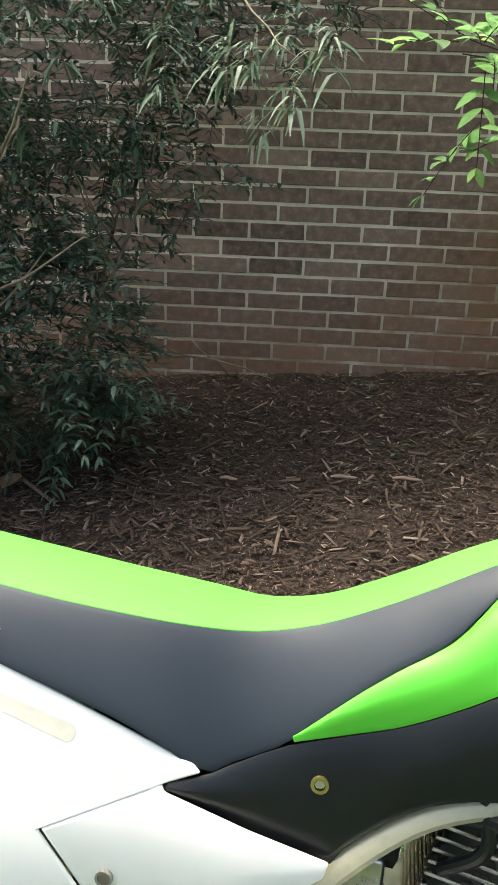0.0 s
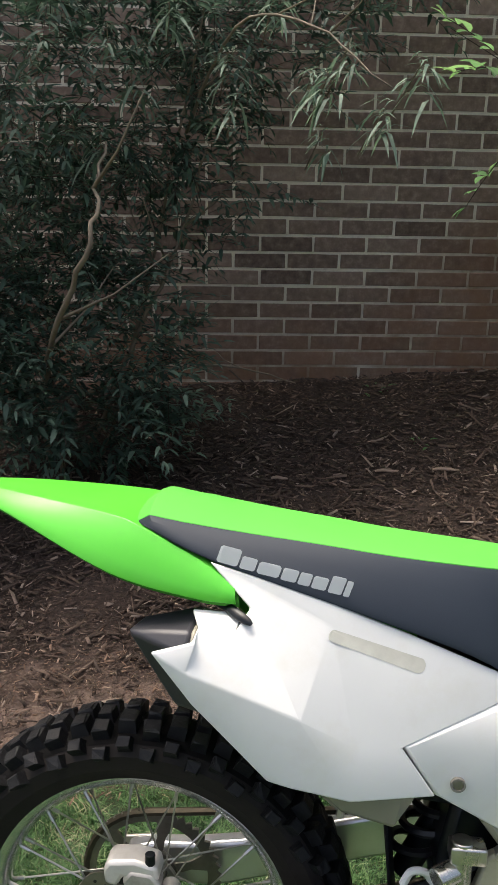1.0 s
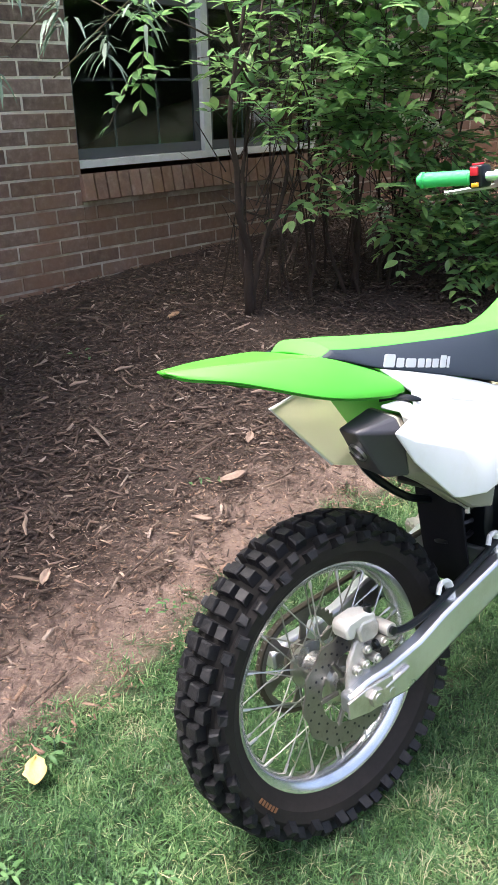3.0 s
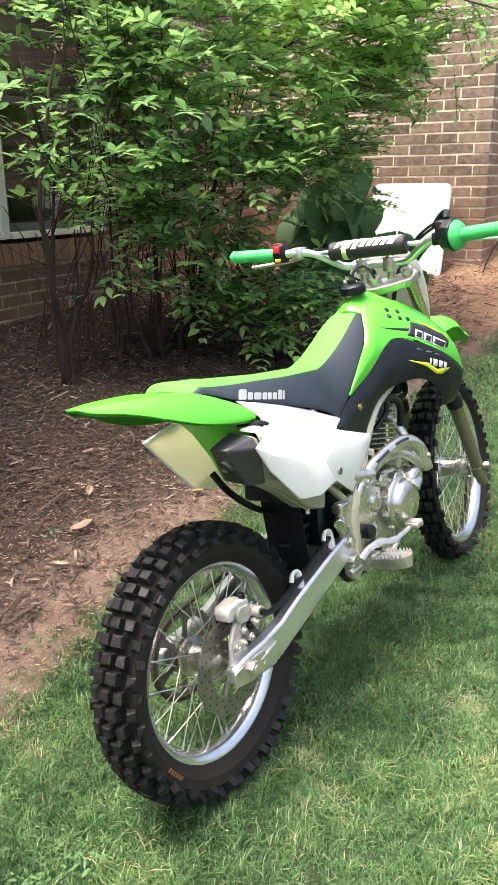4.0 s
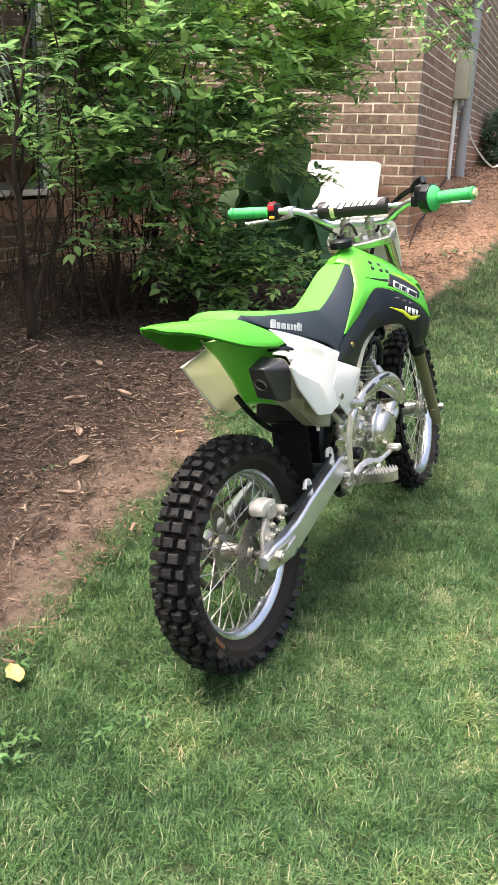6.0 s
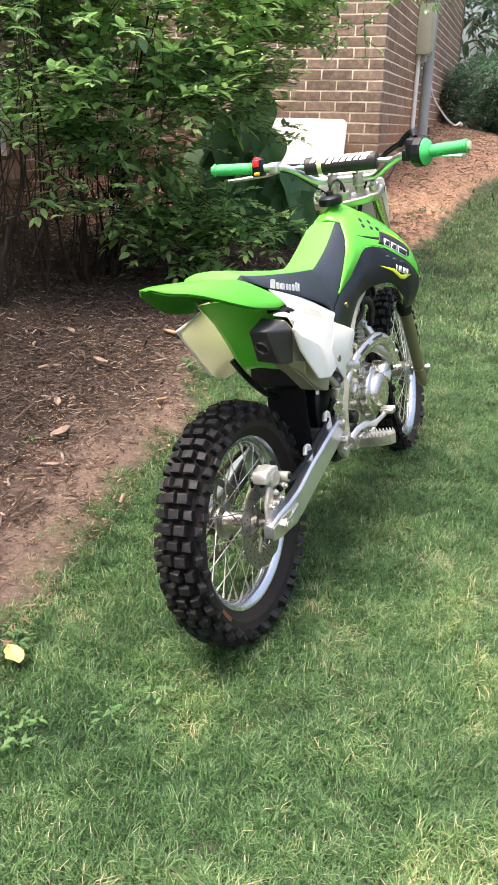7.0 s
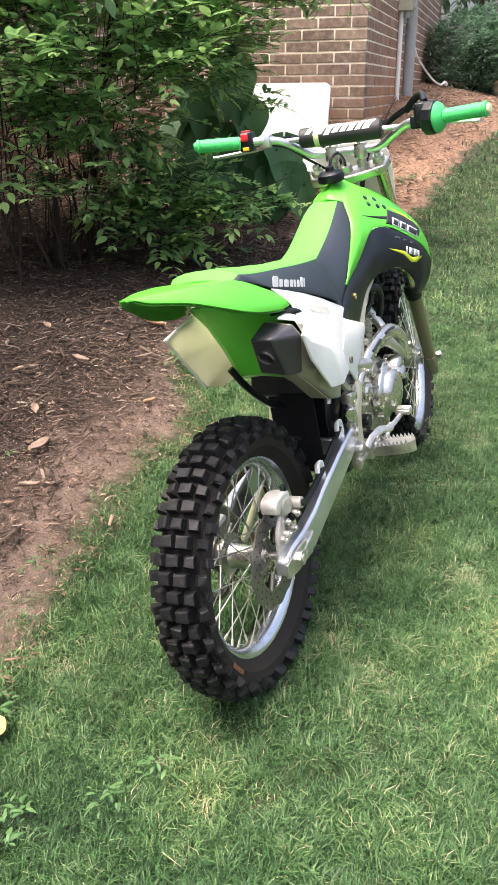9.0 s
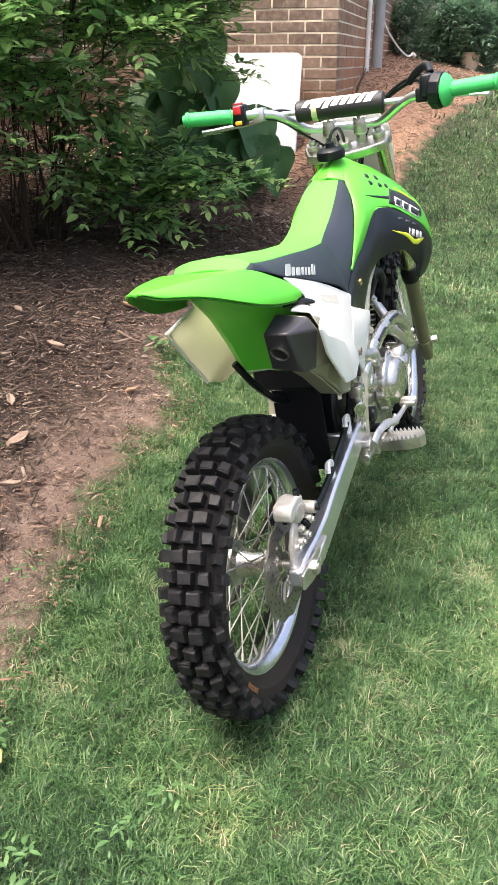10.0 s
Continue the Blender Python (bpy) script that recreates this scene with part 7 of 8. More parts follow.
for at, tip, size, roll in leaves:
    heart("leaf", at, tip, size, roll, ear)
    foot = Vector((3.45, 2.22, float(land(3.45, 2.22)) - 0.02))
    bm = bmesh.new()
    a = Vector(at)
    add_tube(bm, smooth_line([foot + Vector((prng.normal(0, 0.04), prng.normal(0, 0.04), 0)), foot.lerp(a, 0.55) + Vector((0.05, 0, 0.08)), a + Vector((0, 0, -0.012))], 5), [0.011] * 6 + [0.007] * 5, 7)
    part("stalk", bm, LEAF_BIG, ear, smooth=True)

# clipped evergreen at the top of the bank, and dark growth beyond the house
far = tagged(new("round_evergreen_shrub"), "rounded blue-green evergreen shrub by the house corner", "shrub")
crown(far, prng, [((8.75, 1.15, 1.45), (0.68, 0.56, 0.52), 1), ((8.6, 0.75, 1.38), (0.5, 0.4, 0.42), 0.7)], 1700, 4, 0.085, 0.28, LEAF_FAR, 0.13, 0.2, LANCE, 0.5, 0.1, 0.7, gap=0.1)
bm = bmesh.new()
add_tube(bm, [(8.7, 1.0, float(land(8.7, 1.0)) - 0.05), (8.7, 1.0, 1.5)], [0.03, 0.015], 7)
part("stem", bm, BARK, far, smooth=True)
dark = tagged(new("dark_laurel_hedge"), "tall dark laurel growth behind the house corner", "shrub")
crown(dark, prng, [((11.6, 1.2, 2.4), (1.0, 1.3, 1.5), 3), ((12.6, -1.2, 2.2), (1.2, 1.8, 1.5), 3), ((13.2, -4.0, 2.2), (1.4, 1.8, 1.6), 3), ((12.4, 1.4, 4.2), (1.3, 1.8, 1.6), 4), ((13.4, -1.6, 4.4), (1.4, 2.0, 1.7), 4), ((14.0, -4.6, 4.4), (1.5, 2.0, 1.7), 3)], 2600, 4, 0.20, 0.36, LEAF_FAR, 0.35, 0.4, LANCE, 0.15, 0.2, 0.6, gap=0.3)
for p in ((11.7, 1.2), (12.6, -1.2), (13.2, -4.0)):
    bm = bmesh.new()
    add_tube(bm, [(p[0], p[1], float(land(*p)) - 0.1), (p[0] + 0.1, p[1], 2.6)], [0.06, 0.03], 7)
    part("stem", bm, BARK, dark, smooth=True)


# small weeds in the lawn and the bed
def weed(x, y, size, count, seed, label, mat_=LEAF_WEED, ratio=0.40, lift=0.012):
    r = np.random.default_rng(seed)
    w = tagged(new("weed"), label, "weed")
    z = float(land(x, y))
    w.location = (x, y, z - 0.012)
    a = r.uniform(0, 2 * np.pi, count)
    el = r.uniform(0.05, 0.7, count)
    D = np.stack([np.cos(a), np.sin(a), el], -1)
    P_ = np.stack([np.cos(a) * 0.3, np.sin(a) * 0.3, np.full(count, 0.5)], -1) * (size * r.uniform(0.1, 1.0, count))[:, None] + np.concatenate([r.normal(0, 0.7 * size, (count, 2)), np.full((count, 1), lift)], 1)
    L = size * r.uniform(0.35, 0.9, count)
    V, F, k = leaf_arrays(P_, D, np.tile([0, 0, 1.0], (count, 1)), L, L * ratio, 0.5, 0.2, OVATE)
    ob = raw_mesh("foliage", V, F, mat_, (("young", np.full(len(V), 0.35)),))
    ob.parent = w
    bm = bmesh.new()
    add_tube(bm, [(0, 0, -0.02), (0.004, 0.003, lift + size * 0.5)], [0.003, 0.0015], 5)
    part("stem", bm, LEAF_FAR, w)


for i, (x, y, size, count) in enumerate(((-1.41, 1.19, 0.026, 22), (-1.54, 1.34, 0.032, 26), (-1.49, 1.33, 0.028, 20), (-1.60, 1.40, 0.032, 24), (-1.28, 1.50, 0.03, 22), (-1.32, 1.14, 0.026, 16))):
    weed(x, y, size, count, 50 + i, "small broad-leaved weed in the turf")
for i, (x, y, size, count) in enumerate(((-1.11, 3.55, 0.10, 22), (-0.95, 3.5, 0.08, 12), (-0.08, 3.75, 0.06, 8), (-0.05, 3.14, 0.045, 8), (-0.39, 2.04, 0.035, 7), (0.55, 1.78, 0.06, 14), (-0.85, 1.66, 0.026, 16), (2.9, 1.5, 0.09, 14), (4.0, 1.25, 0.10, 14), (2.2, 2.05, 0.09, 16))):
    weed(x, y, size, count, 80 + i, "small green weed growing in the bark", LEAF_NARROW if i < 2 else LEAF_WEED)

# ---- things by the house ----
board = tagged(new("white_board"), "white plastic board with rounded corners leaning on the wall", "board")
bm = bmesh.new()
pts = []
w, h_, r = 0.305, 0.355, 0.05
for cx, cz, a0 in ((w - r, h_ - r, 0), (-w + r, h_ - r, 90), (-w + r, -h_ + r, 180), (w - r, -h_ + r, 270)):
    for k in range(7):
        a = radians(a0 + 15 * k)
        pts.append((cx + r * math.cos(a), cz + r * math.sin(a)))
add_prism(bm, pts, -0.011, 0.011)
BOARD = surface("white_moulded_plastic", (0.78, 0.78, 0.80), 0.4, vary=0.04, large=5, fine=300, bump=0.05, dirt=(0.55, 0.52, 0.48), dirt_amount=0.25)
solid("panel", bm, BOARD, board, bevel=0.004)
bm = bmesh.new()
add_tube(bm, [(-0.22, 0.018, -0.30), (-0.22, 0.018, 0.28)], 0.010, 8)
add_tube(bm, [(0.22, 0.018, -0.30), (0.22, 0.018, 0.28)], 0.010, 8)
solid("frame_tube", bm, STEEL, board, "grey steel frame tubes")
board.matrix_basis = Matrix.Translation((3.97, 2.225, 0.862)) @ Matrix.Rotation(radians(-90), 4, "Z") @ Matrix.Rotation(radians(-15), 4, "X")

pipe = tagged(new("drain_pipe"), "grey plastic drain pipe on the brick wall", "pipe")
GREY_PVC = surface("grey_pvc", (0.34, 0.36, 0.37), 0.5, vary=0.08, large=5, fine=200, bump=0.05, dirt=(0.30, 0.17, 0.09), dirt_amount=0.3)
foot = float(land(6.2, 1.6))
bm = bmesh.new()
add_tube(bm, [(6.2, 1.60, foot - 0.05), (6.2, 1.60, 3.4)], 0.052, 20)
solid("pipe", bm, GREY_PVC, pipe)
for z in (foot + 0.55, 1.72, 2.45):
    bm = bmesh.new()
    add_tube(bm, [(6.2, 1.60, z), (6.2, 1.60, z + 0.03)], 0.056, 20)
    add_box(bm, 6.14, 6.26, 1.64, 1.679, z, z + 0.03)
    solid("clip", bm, GREY_PVC, pipe)
duct = tagged(new("cable_duct"), "pale thin cable duct running up the wall", "conduit")
bm = bmesh.new()
add_tube(bm, [(5.86, 1.655, float(land(5.86, 1.65)) - 0.05), (5.86, 1.655, 1.80)], 0.022, 12)
solid("tube", bm, FRAME_WHITE, duct)
meter = tagged(new("utility_box"), "beige metal utility box fixed to the brick", "utility box")
BEIGE = surface("beige_enamel", (0.50, 0.48, 0.38), 0.45, vary=0.06, large=6, fine=200, bump=0.04, dirt=(0.3, 0.22, 0.14), dirt_amount=0.3)
bm = bmesh.new()
add_box(bm, 5.78, 5.98, 1.55, 1.679, 1.80, 2.22, 0.008)
solid("body", bm, BEIGE, meter)
bm = bmesh.new()
add_box(bm, 5.79, 5.97, 1.538, 1.549, 1.82, 2.20, 0.004)
solid("lid", bm, BEIGE, meter)
bm = bmesh.new()
add_tube(bm, [(5.86, 1.61, 1.74), (5.86, 1.61, 1.80)], 0.030, 12)
solid("fitting", bm, GREY_PVC, meter)
lead = tagged(new("ground_cable"), "thin black cable lying along the foot of the brick wall", "cable")
bm = bmesh.new()
add_tube(bm, smooth_line([(x, WING_Y - d, float(land(x, WING_Y - d)) + 0.012 + h) for x, d, h in ((4.0, 0.05, 0.0), (4.15, 0.04, 0.01), (4.4, 0.03, 0.015), (4.75, 0.045, 0.0), (5.2, 0.035, 0.01), (5.8, 0.03, 0.02))], 5), 0.006, 6)
solid("lead", bm, BLACK, lead)
cable = tagged(new("loose_cable"), "loose white cable hanging by the drain pipe", "cable")
bm = bmesh.new()
add_tube(bm, smooth_line([(6.9, 1.66, 1.75), (6.95, 1.62, 1.50), (7.2, 1.5, 1.30), (7.45, 1.40, 1.20), (7.55, 1.35, 1.22)], 6), 0.010, 8)
solid("lead", bm, FRAME_WHITE, cable)
bm = bmesh.new()
add_rod(bm, (7.55, 1.35, 1.22), (7.60, 1.33, 1.20), 0.02, 10)
solid("plug", bm, FRAME_WHITE, cable)
tub = tagged(new("plastic_tub"), "small cream plastic tub on the bank", "tub")
bm = bmesh.new()
add_lathe(bm, [(0.05, 0.0), (0.098, 0.001), (0.108, 0.17), (0.114, 0.172), (0.114, 0.19), (0.09, 0.196), (0.02, 0.197)], 24, "Z")
solid("body", bm, surface("cream_plastic", (0.66, 0.52, 0.38), 0.5, vary=0.05), tub)
bm = bmesh.new()
add_tube(bm, smooth_line([(0.112, 0, 0.16), (0.14, 0, 0.14), (0.14, 0, 0.08), (0.105, 0, 0.06)], 5), 0.008, 8)
solid("handle", bm, surface("cream_plastic_handle", (0.60, 0.47, 0.34), 0.5, vary=0.05), tub)
tub.location = (8.3, 0.74, float(land(8.3, 0.74)) - 0.01)


# ---- fallen leaves and larger bits of bark ----
def dry_leaf(x, y, size, turn, colour, curl, label, name="fallen_leaf", ratio=0.7, up=0.02):
    bm = bmesh.new()
    rows = []
    for t in np.linspace(0, 1, 7):
        wd = ratio * size * 0.5 * math.sin(math.pi * min(1, 0.08 + t * 0.92)) ** 0.6
        torn = [1 + 0.45 * noise.noise((9 * t, s_ * 5 + turn, x * 7)) for s_ in (-1, 1)]
        rows.append([Vector(((t - 0.5) * size + 0.08 * size * noise.noise((turn, v * 3, t * 2)), v * wd * torn[v > 0], curl * size * (v * v + 0.8 * (t - 0.5) ** 2 + 0.15 * math.sin(7 * t + 3 * v)))) for v in (-1, -0.5, 0, 0.5, 1)])
    add_skin(bm, rows)
    ob = part(name, bm, colour, None, "", True, 80)
    s = ob.modifiers.new("thickness", "SOLIDIFY")
    s.thickness = 0.0012
    ob.matrix_basis = pose(x, y, float(land(x, y)) + up, 6, -5, turn)
    return tagged(ob, label, "leaf")


YELLOW_LEAF = surface("yellow_leaf", (0.56, 0.38, 0.14), 0.7, vary=0.2, large=40, fine=300, bump=0.3)
TAN_LEAF = surface("tan_leaf", (0.34, 0.21, 0.12), 0.7, vary=0.25, large=40, fine=300, bump=0.4)
BUFF = surface("buff_bark", (0.27, 0.195, 0.145), 0.85, vary=0.25, large=50, fine=260, bump=0.5)
dry_leaf(-1.342, 1.468, 0.066, 55, YELLOW_LEAF, 0.12, "pale yellow fallen leaf lying on the turf", up=0.012)
dry_leaf(-1.36, 2.84, 0.085, 60, TAN_LEAF, 0.25, "curled tan leaf at the edge of the bark")
for i, (x, y, size, turn) in enumerate(((0.53, 3.19, 0.075, 10), (-0.327, 1.94, 0.085, -20), (-0.106, 2.087, 0.07, 35), (0.84, 2.03, 0.10, 80), (0.63, 2.45, 0.07, 50), (-0.55, 1.85, 0.06, 120), (1.9, 2.3, 0.13, 15), (0.35, 2.15, 0.08, 75), (-1.0, 1.95, 0.06, 40), (0.1, 1.75, 0.06, 160), (1.3, 2.0, 0.11, -10))):
    dry_leaf(x, y, size, turn, TAN_LEAF if i % 3 == 0 else BUFF, 0.16, "dry buff leaf lying on dark bark mulch", ratio=0.42)
for i, (x, y, long, turn) in enumerate(((-0.02, 2.87, 0.10, 3), (-0.23, 2.885, 0.09, 5), (-0.62, 2.876, 0.06, 0), (0.4, 2.5, 0.12, 30), (-0.9, 2.2, 0.15, 60), (0.2, 2.3, 0.11, -30))):
    bm = bmesh.new()
    add_tube(bm, [(-long / 2, 0, 0), (-long / 6, 0.004, 0.003), (long / 5, -0.003, 0.002), (long / 2, 0.002, 0)], [0.004, 0.007, 0.006, 0.003], 6, flat=0.5)
    ob = part("bark_stick", bm, BUFF, None, "", True)
    ob.matrix_basis = pose(x, y, float(land(x, y)) + 0.022, 0, 3, turn)
    tagged(ob, "pale splinter of wood lying on dark bark", "stick", group="splinters on the bark")

# ---- bricks, each a piece of its own on shared meshes ----
def brick_mesh(name, length, width=0.09, height=0.0650, seed=0):
    rng = random.Random(seed)
    bm = bmesh.new()
    add_box(bm, -length / 2, length / 2, 0, width, -height / 2, height / 2)
    bmesh.ops.bevel(bm, geom=list(bm.edges), offset=0.0025, segments=1, affect="EDGES")
    for v in bm.verts:
        v.co += Vector((rng.uniform(-1, 1), rng.uniform(-1, 1), rng.uniform(-1, 1))) * 0.0012
    me = bpy.data.meshes.new(name)
    bm.to_mesh(me)
    bm.free()
    me.materials.append(BRICK)
    return me


BRICK_FULL = [brick_mesh("brick", BRICK_L - 0.0115, seed=k) for k in range(5)]


def course_spans(x0, x1, phase):
    """Bricks of one course between two ends, cut where they meet the ends."""
    k = math.floor((x0 - phase) / BRICK_L)
    out = []
    while phase + k * BRICK_L < x1 - 0.01:
        a, b = max(x0, phase + k * BRICK_L + 0.005), min(x1, phase + (k + 1) * BRICK_L - 0.005)
        if b - a > 0.03:
            out.append((a, b))
        k += 1
    return out


def lay_bricks(wall, place, spans, limit, clay=None):
    """spans: (a, b, z). place(s, z) is the pose of a brick whose middle is s along the wall. The first bricks are pieces, the rest one mesh."""
    rng = random.Random(11)
    cut = {}
    verts, faces, stain = [], [], []
    for count, (a, b, z) in enumerate(spans):
        m = place((a + b) / 2, z) @ pose(0, rng.uniform(-0.0015, 0.0015), rng.uniform(-0.001, 0.001), 0, rng.uniform(-0.25, 0.25), rng.uniform(-0.3, 0.3))
        length = b - a
        if abs(length - (BRICK_L - 0.010)) < 0.004:
            me = BRICK_FULL[rng.randrange(5)]
        else:
            key = round(length, 2)
            if key not in cut:
                cut[key] = brick_mesh("cut_brick", length, seed=int(key * 1000))
            me = cut[key]
        if count < limit:
            ob = new("brick", me)
            ob.parent = wall
            ob.matrix_basis = m
        else:
            base = len(verts)
            co = [m @ v.co for v in me.vertices]
            verts.extend(co)
            faces.extend([base + i for i in p.vertices] for p in me.polygons)
            stain.extend(clay(c) if clay else 0.0 for c in co)
    if verts:
        me = bpy.data.meshes.new("brickwork")
        me.from_pydata(verts, [], faces)
        me.attributes.new("clay", "FLOAT", "POINT").data.foreach_set("value", stain)
        me.materials.append(BRICK_JOINED)
        ob = new("brickwork", me)
        ob.parent = wall
        tagged(ob, kind="stuff")


def courses(z0, z1):
    k0, k1 = math.ceil((z0 - FIRST) / COURSE), math.floor((z1 - FIRST) / COURSE)
    return [(k, FIRST + (k + 0.5) * COURSE) for k in range(k0, k1)]


spans = []
for k, z in courses(0.15, 3.4):
    phase = 0.228 + (0.5 * BRICK_L if k % 2 == 1 else 0.0)
    rows = [(-7.0, WIN_X0), (WIN_X0, WIN_X1), (WIN_X1, WING_X)] if z < WIN_Z0 - 0.16 else [(-7.0, WIN_X0), (WIN_X1, WING_X)]
    if z > WIN_Z1:
        rows = [(-7.0, WING_X)]
    for a, b in rows:
        spans += [(p, q, z) for p, q in course_spans(a, b, phase)]
spans.sort(key=lambda s: (s[2] - 0.8) ** 2 + max(0.0, abs(s[0] - 0.2) - 1.6) ** 2 * 2)
lay_bricks(wall_north, lambda s, z: pose(s, WALL_Y, z), spans, 300)

spans = []
for k, z in courses(0.3, 3.4):
    phase = WING_Y - 0.005 + (0.5 * BRICK_L if k % 2 == 0 else 0.0)
    spans += [(p, q, z) for p, q in course_spans(WING_Y + 0.002, WALL_Y - 0.002, phase)]
spans.sort(key=lambda s: s[0])
lay_bricks(wall_wing, lambda s, z: pose(WING_X, s, z, 0, 0, -90), spans, 250)


def splash_and_lift(c):
    """Red clay splashed up the foot of the wing's front, highest by the corner, over a tone that brightens the whole
    wall.
    """
    foot = float(land(c.x, WING_Y))
    # the 0.32 floor is no splash: it paints missing light onto the upper bricks
    return max(0.32, min(1.0, 1.25 - (c.z - foot) / (0.52 + 0.1 * math.sin(c.x * 7)))) * (1.0 if c.x < 6.5 else 0.5)


spans = []
for k, z in courses(0.3, 3.4):
    phase = WING_X + 0.095 + (0.5 * BRICK_L if k % 2 == 1 else 0.0)
    spans += [(p, q, z) for p, q in course_spans(WING_X + 0.095, WING_END, phase)]
lay_bricks(wall_east, lambda s, z: pose(s, WING_Y, z), spans, 0, splash_and_lift)

# rowlock sill of bricks on edge under the window
sill = tagged(new("window_sill"), "sloping brick sill of bricks laid on edge", "window sill", kind="structure")
row = brick_mesh("sill_brick", 0.066, 0.15, 0.135, 3)
x = WIN_X0 - 0.01
while x < WIN_X1 + 0.02:
    ob = new("brick", row)
    ob.parent = sill
    ob.matrix_basis = pose(x + 0.035, WALL_Y - 0.035, WIN_Z0 - 0.085, -9, 0, 0)
    x += 0.0762

# ---- turf: blades over the lawn, thickest where the camera passes ----
rng = np.random.default_rng(5)


def blades(name, n, x0, x1, y0, y1, length, width, label, keep=None):
    x, y = rng.uniform(x0, x1, n), rng.uniform(y0, y1, n)
    ragged = np.array([noise.noise((a * 5, b * 5, 3)) + 0.6 * noise.noise((a * 17, b * 17, 1)) for a, b in zip(x, y)])
    on = y < turf_edge(x) + 0.16 * ragged
    if keep is not None:
        on &= keep(x, y)
    x, y, ragged = x[on], y[on], ragged[on]
    n = len(x)
    z = land(x, y) - 0.034
    tuft = np.array([noise.noise((p * 14, q * 14, 2)) + 0.8 * noise.noise((p * 38, q * 38, 8)) for p, q in zip(x, y)])
    swirl = np.array([noise.noise((p * 6, q * 6, 9)) for p, q in zip(x, y)])
    straw = np.clip(np.array([noise.noise((p * 7.3, q * 7.3, 21)) + 0.5 * noise.noise((p * 19, q * 19, 5)) for p, q in zip(x, y)]) * 3.2 - 1.0, 0, 1)  # small patches worn to straw
    h = length * rng.uniform(0.45, 1.25, n) * np.clip(1 + 0.25 * ragged + 0.60 * tuft + 0.35 * np.clip(1 - (turf_edge(x) - y) / 0.30, 0, 1), 0.35, 2.3) * (1 - 0.45 * straw)
    w = width * rng.uniform(0.7, 1.3, n)
    a, lean = 5.0 * swirl + rng.normal(0, 2.2, n), rng.uniform(0.35, 1.9, n)
    dx, dy = np.cos(a), np.sin(a)
    sx, sy = -dy * w / 2, dx * w / 2
    def ring(f, up, s):
        return np.stack([x + dx * f * h + s * sx, y + dy * f * h + s * sy, z + up * h], -1)
    l1, l2 = 0.25 * lean, 0.75 * lean
    v = np.stack([ring(0, 0, -1), ring(0, 0, 1), ring(l1, 0.62 - 0.14 * lean, 0.8), ring(l1, 0.62 - 0.14 * lean, -0.8), ring(l2, 0.95 - 0.38 * lean, 0.05), ring(l2, 0.95 - 0.38 * lean, -0.05)], 1)
    i = np.arange(n)[:, None] * 6
    f = np.concatenate([i + [0, 1, 2, 3], i + [3, 2, 4, 5]], 0)
    dry = np.array([noise.noise((p * 3.1, q * 3.1, 7)) for p, q in zip(x, y)])
    worn = np.clip((0.95 - y) / 1.0, 0, 1) * (x < 1.5)  # the open lawn is drier than the strip along the bed
    tone = np.clip(rng.normal(0.40, 0.23, n) + 0.24 * dry + 0.20 * tuft + 0.14 * worn + 0.42 * straw * (rng.random(n) < 0.6) + 0.45 * (rng.random(n) < 0.02), 0, 1)
    ob = raw_mesh(name, v.reshape(-1, 3), f, BLADE, (("tone", np.repeat(tone, 6)),))
    tagged(ob, label, "grass", kind="stuff")
    return ob


blades("grass", 500000, -1.95, 1.5, 0.10, 1.80, 0.034, 0.0023, "short green turf with a few dry straw blades", lambda x, y: (y > 0.10 + 0.2 * rng.random(len(x))) & (x > -1.95 + 0.2 * rng.random(len(x))))
blades("grass", 120000, 1.5, 4.6, -1.2, 1.6, 0.038, 0.0036, "short green turf on the slope beside the bank", lambda x, y: y > -1.2 + 0.6 * rng.random(len(x)))
blades("grass", 36000, 4.6, 11.0, -3.5, 1.2, 0.06, 0.009, "short green turf at the top of the slope")

blades("grass", 210000, -7.0, 6.5, -4.5, 1.7, 0.05, 0.011, "short green turf of the wider yard", lambda x, y: ((x < -2.1 + 0.25 * rng.random(len(x))) | (x > 1.5) | (y < 0.25 * rng.random(len(x)))) & ((x < 1.5) | (x > 4.6) | (y < -1.2 + 0.6 * rng.random(len(x)))) & (x < 4.6))

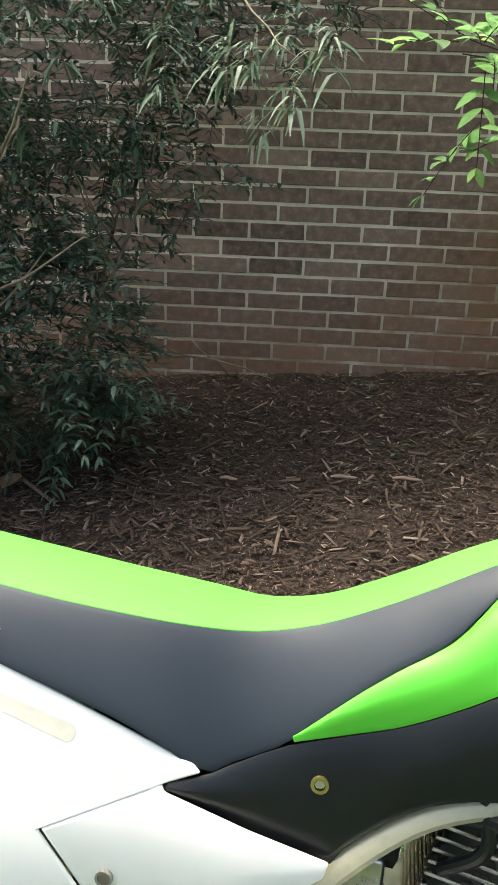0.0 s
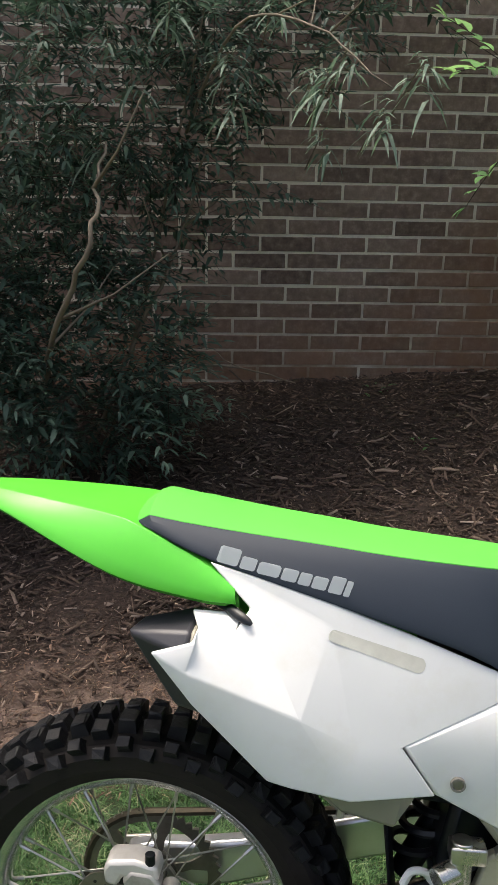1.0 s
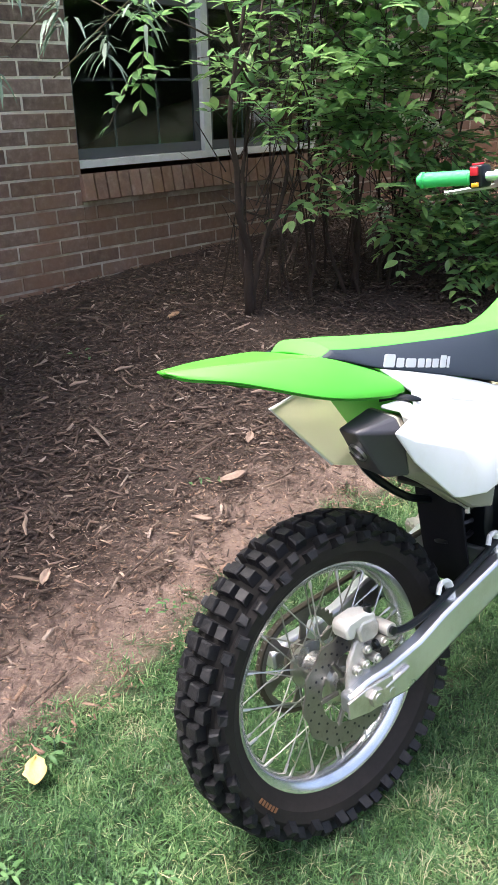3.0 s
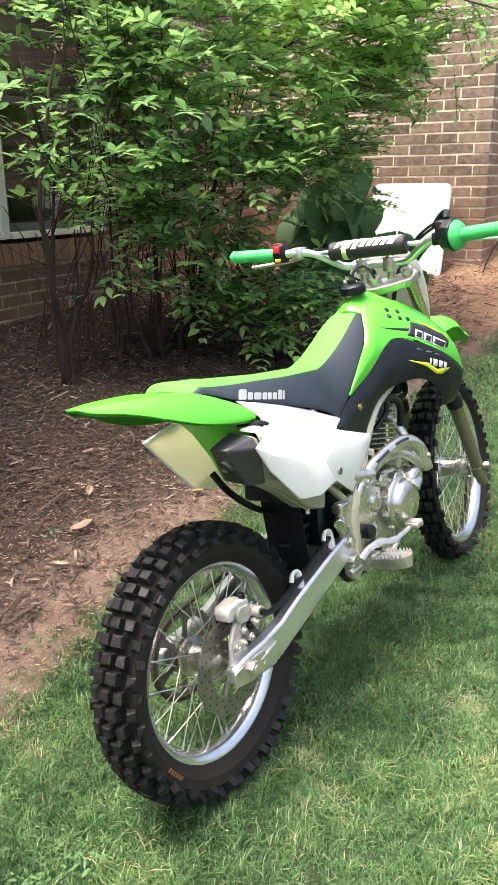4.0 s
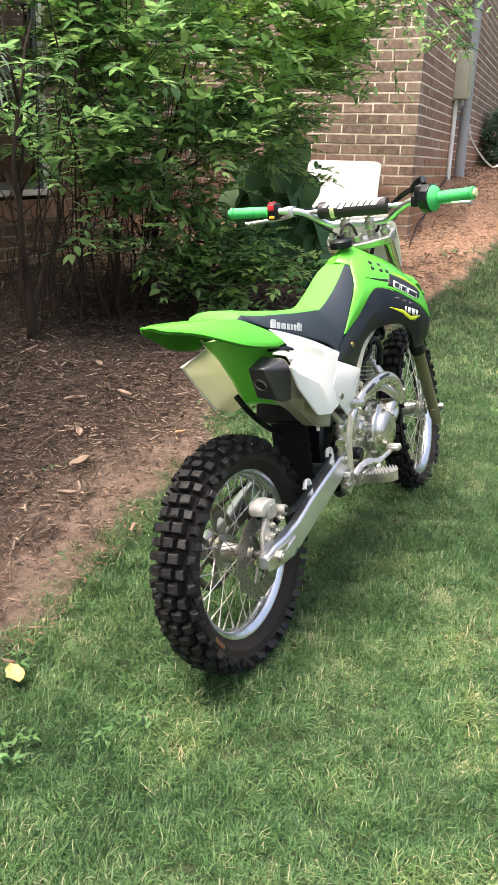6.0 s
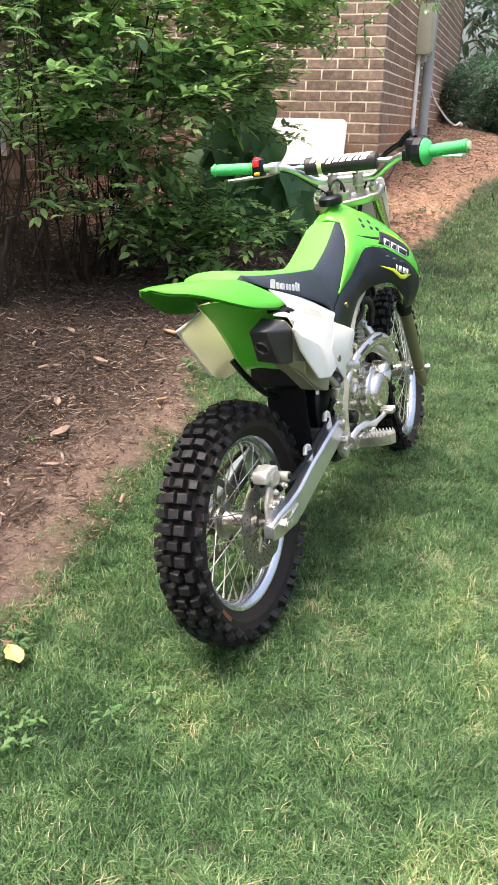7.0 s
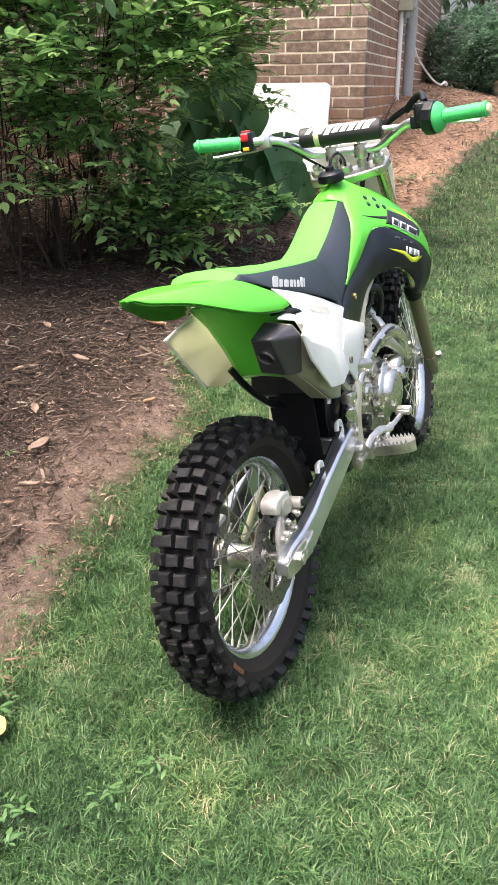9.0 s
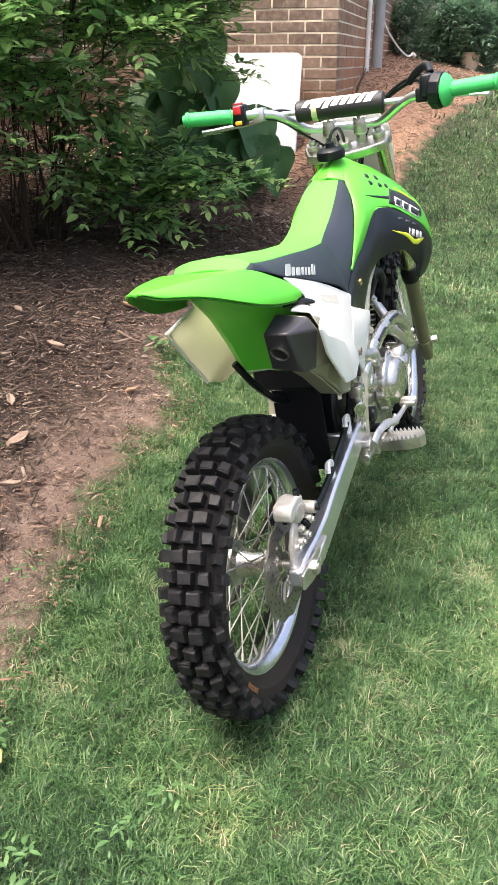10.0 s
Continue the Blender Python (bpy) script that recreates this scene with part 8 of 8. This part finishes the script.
# ---- bark mulch ----
def chips(name, n, x0, x1, y0, y1, size, material, label, test):
    x, y = rng.uniform(x0, x1, n), rng.uniform(y0, y1, n)
    on = test(x, y)
    x, y = x[on], y[on]
    n = len(x)
    long = size * rng.lognormal(0, 0.62, n)
    wide = np.minimum(long * rng.uniform(0.07, 0.40, n), 0.013)
    thick = np.minimum(wide * rng.uniform(0.12, 0.4, n), 0.0030)
    yaw, tip, roll = rng.uniform(0, 2 * np.pi, n), rng.normal(0, 0.22, n), rng.normal(0, 0.35, n)
    cx, sx_, cy, sy_, cr, sr = np.cos(yaw), np.sin(yaw), np.cos(tip), np.sin(tip), np.cos(roll), np.sin(roll)
    u = np.stack([cx * cy, sx_ * cy, sy_], -1)
    v0 = np.stack([-sx_, cx, np.zeros(n)], -1)
    w0 = np.cross(u, v0)
    v = v0 * cr[:, None] + w0 * sr[:, None]
    w = np.cross(u, v)
    c = np.stack([x, y, land(x, y) + 0.004 + rng.uniform(0, 0.012, n) + np.abs(np.sin(tip)) * long * 0.4], -1)
    corners = []
    ragged_a, ragged_b = 1 + rng.uniform(-0.45, 0.15, (4, n)), 1 + rng.uniform(-0.7, 0.2, (4, n))
    for k, (a, b, d) in enumerate(((-1, -0.7, -1), (-0.8, 1, -1), (1, 0.6, -1), (0.85, -1, -1), (-1, -0.7, 1), (-0.8, 1, 1), (1, 0.6, 1), (0.85, -1, 1))):
        corners.append(c + u * (a * ragged_a[k % 4] * long / 2)[:, None] + v * (b * ragged_b[k % 4] * wide / 2)[:, None] + w * (d * thick / 2)[:, None])
    vv = np.stack(corners, 1).reshape(-1, 3)
    i = np.arange(n)[:, None] * 8
    f = np.concatenate([i + q for q in ([4, 5, 6, 7], [0, 1, 5, 4], [1, 2, 6, 5], [2, 3, 7, 6], [3, 0, 4, 7])], 0)
    tagged(raw_mesh(name, vv, f, material), label, "mulch", kind="stuff")


def in_bed(x, y):
    density = np.clip((y - bed_edge(x) + 0.34) / 0.75, 0.10, 1.0) * np.where((x > 2.7) & (y < 1.95), 0.12, 1.0)
    return (rng.random(len(x)) < density) & (y > turf_edge(x) + 0.02) & ((x < WING_X - 0.01) | (y < WING_Y - 0.01))


chips("clay_crumbs", 26000, -2.4, 1.4, 1.35, 2.35, 0.0075, CHIP_TAN, "pale crumbs of clay and bark on the trodden strip", lambda x, y: (y > turf_edge(x) - 0.10) & (y < bed_edge(x) + 0.10 + 0.35 * rng.random(len(x)) ** 2))
chips("bark_mulch", 90000, -2.4, 2.6, 1.55, 3.98, 0.017, CHIP, "dark shredded bark mulch over the bed", in_bed)
chips("bark_crumbs", 22000, -2.4, 1.4, 1.50, 2.5, 0.009, CHIP, "fine brown crumbs of bark on the trodden clay", lambda x, y: (y > turf_edge(x)) & (y < bed_edge(x) + 0.5) & (rng.random(len(x)) < 0.25 + 0.75 * np.clip((y - turf_edge(x)) / 0.35, 0, 1)))
chips("bark_chunks", 2600, -2.2, 2.6, 1.75, 3.9, 0.036, CHIP, "larger flat flakes of bark among the mulch", in_bed)
chips("bark_mulch", 9000, -7.0, -2.4, 1.7, 3.98, 0.05, CHIP, "dark shredded bark mulch along the wall", in_bed)
chips("bark_mulch", 12000, 2.3, 4.14, 1.2, 3.98, 0.036, CHIP, "dark shredded bark mulch under the shrubs", in_bed)
chips("wood_chips", 17000, 2.5, 9.5, 0.3, 2.0, 0.026, CHIP_TAN, "reddish wood chips on the clay bank", lambda x, y: (y > turf_edge(x) + 0.02) & ((x < WING_X - 0.01) | (y < WING_Y - 0.01)))
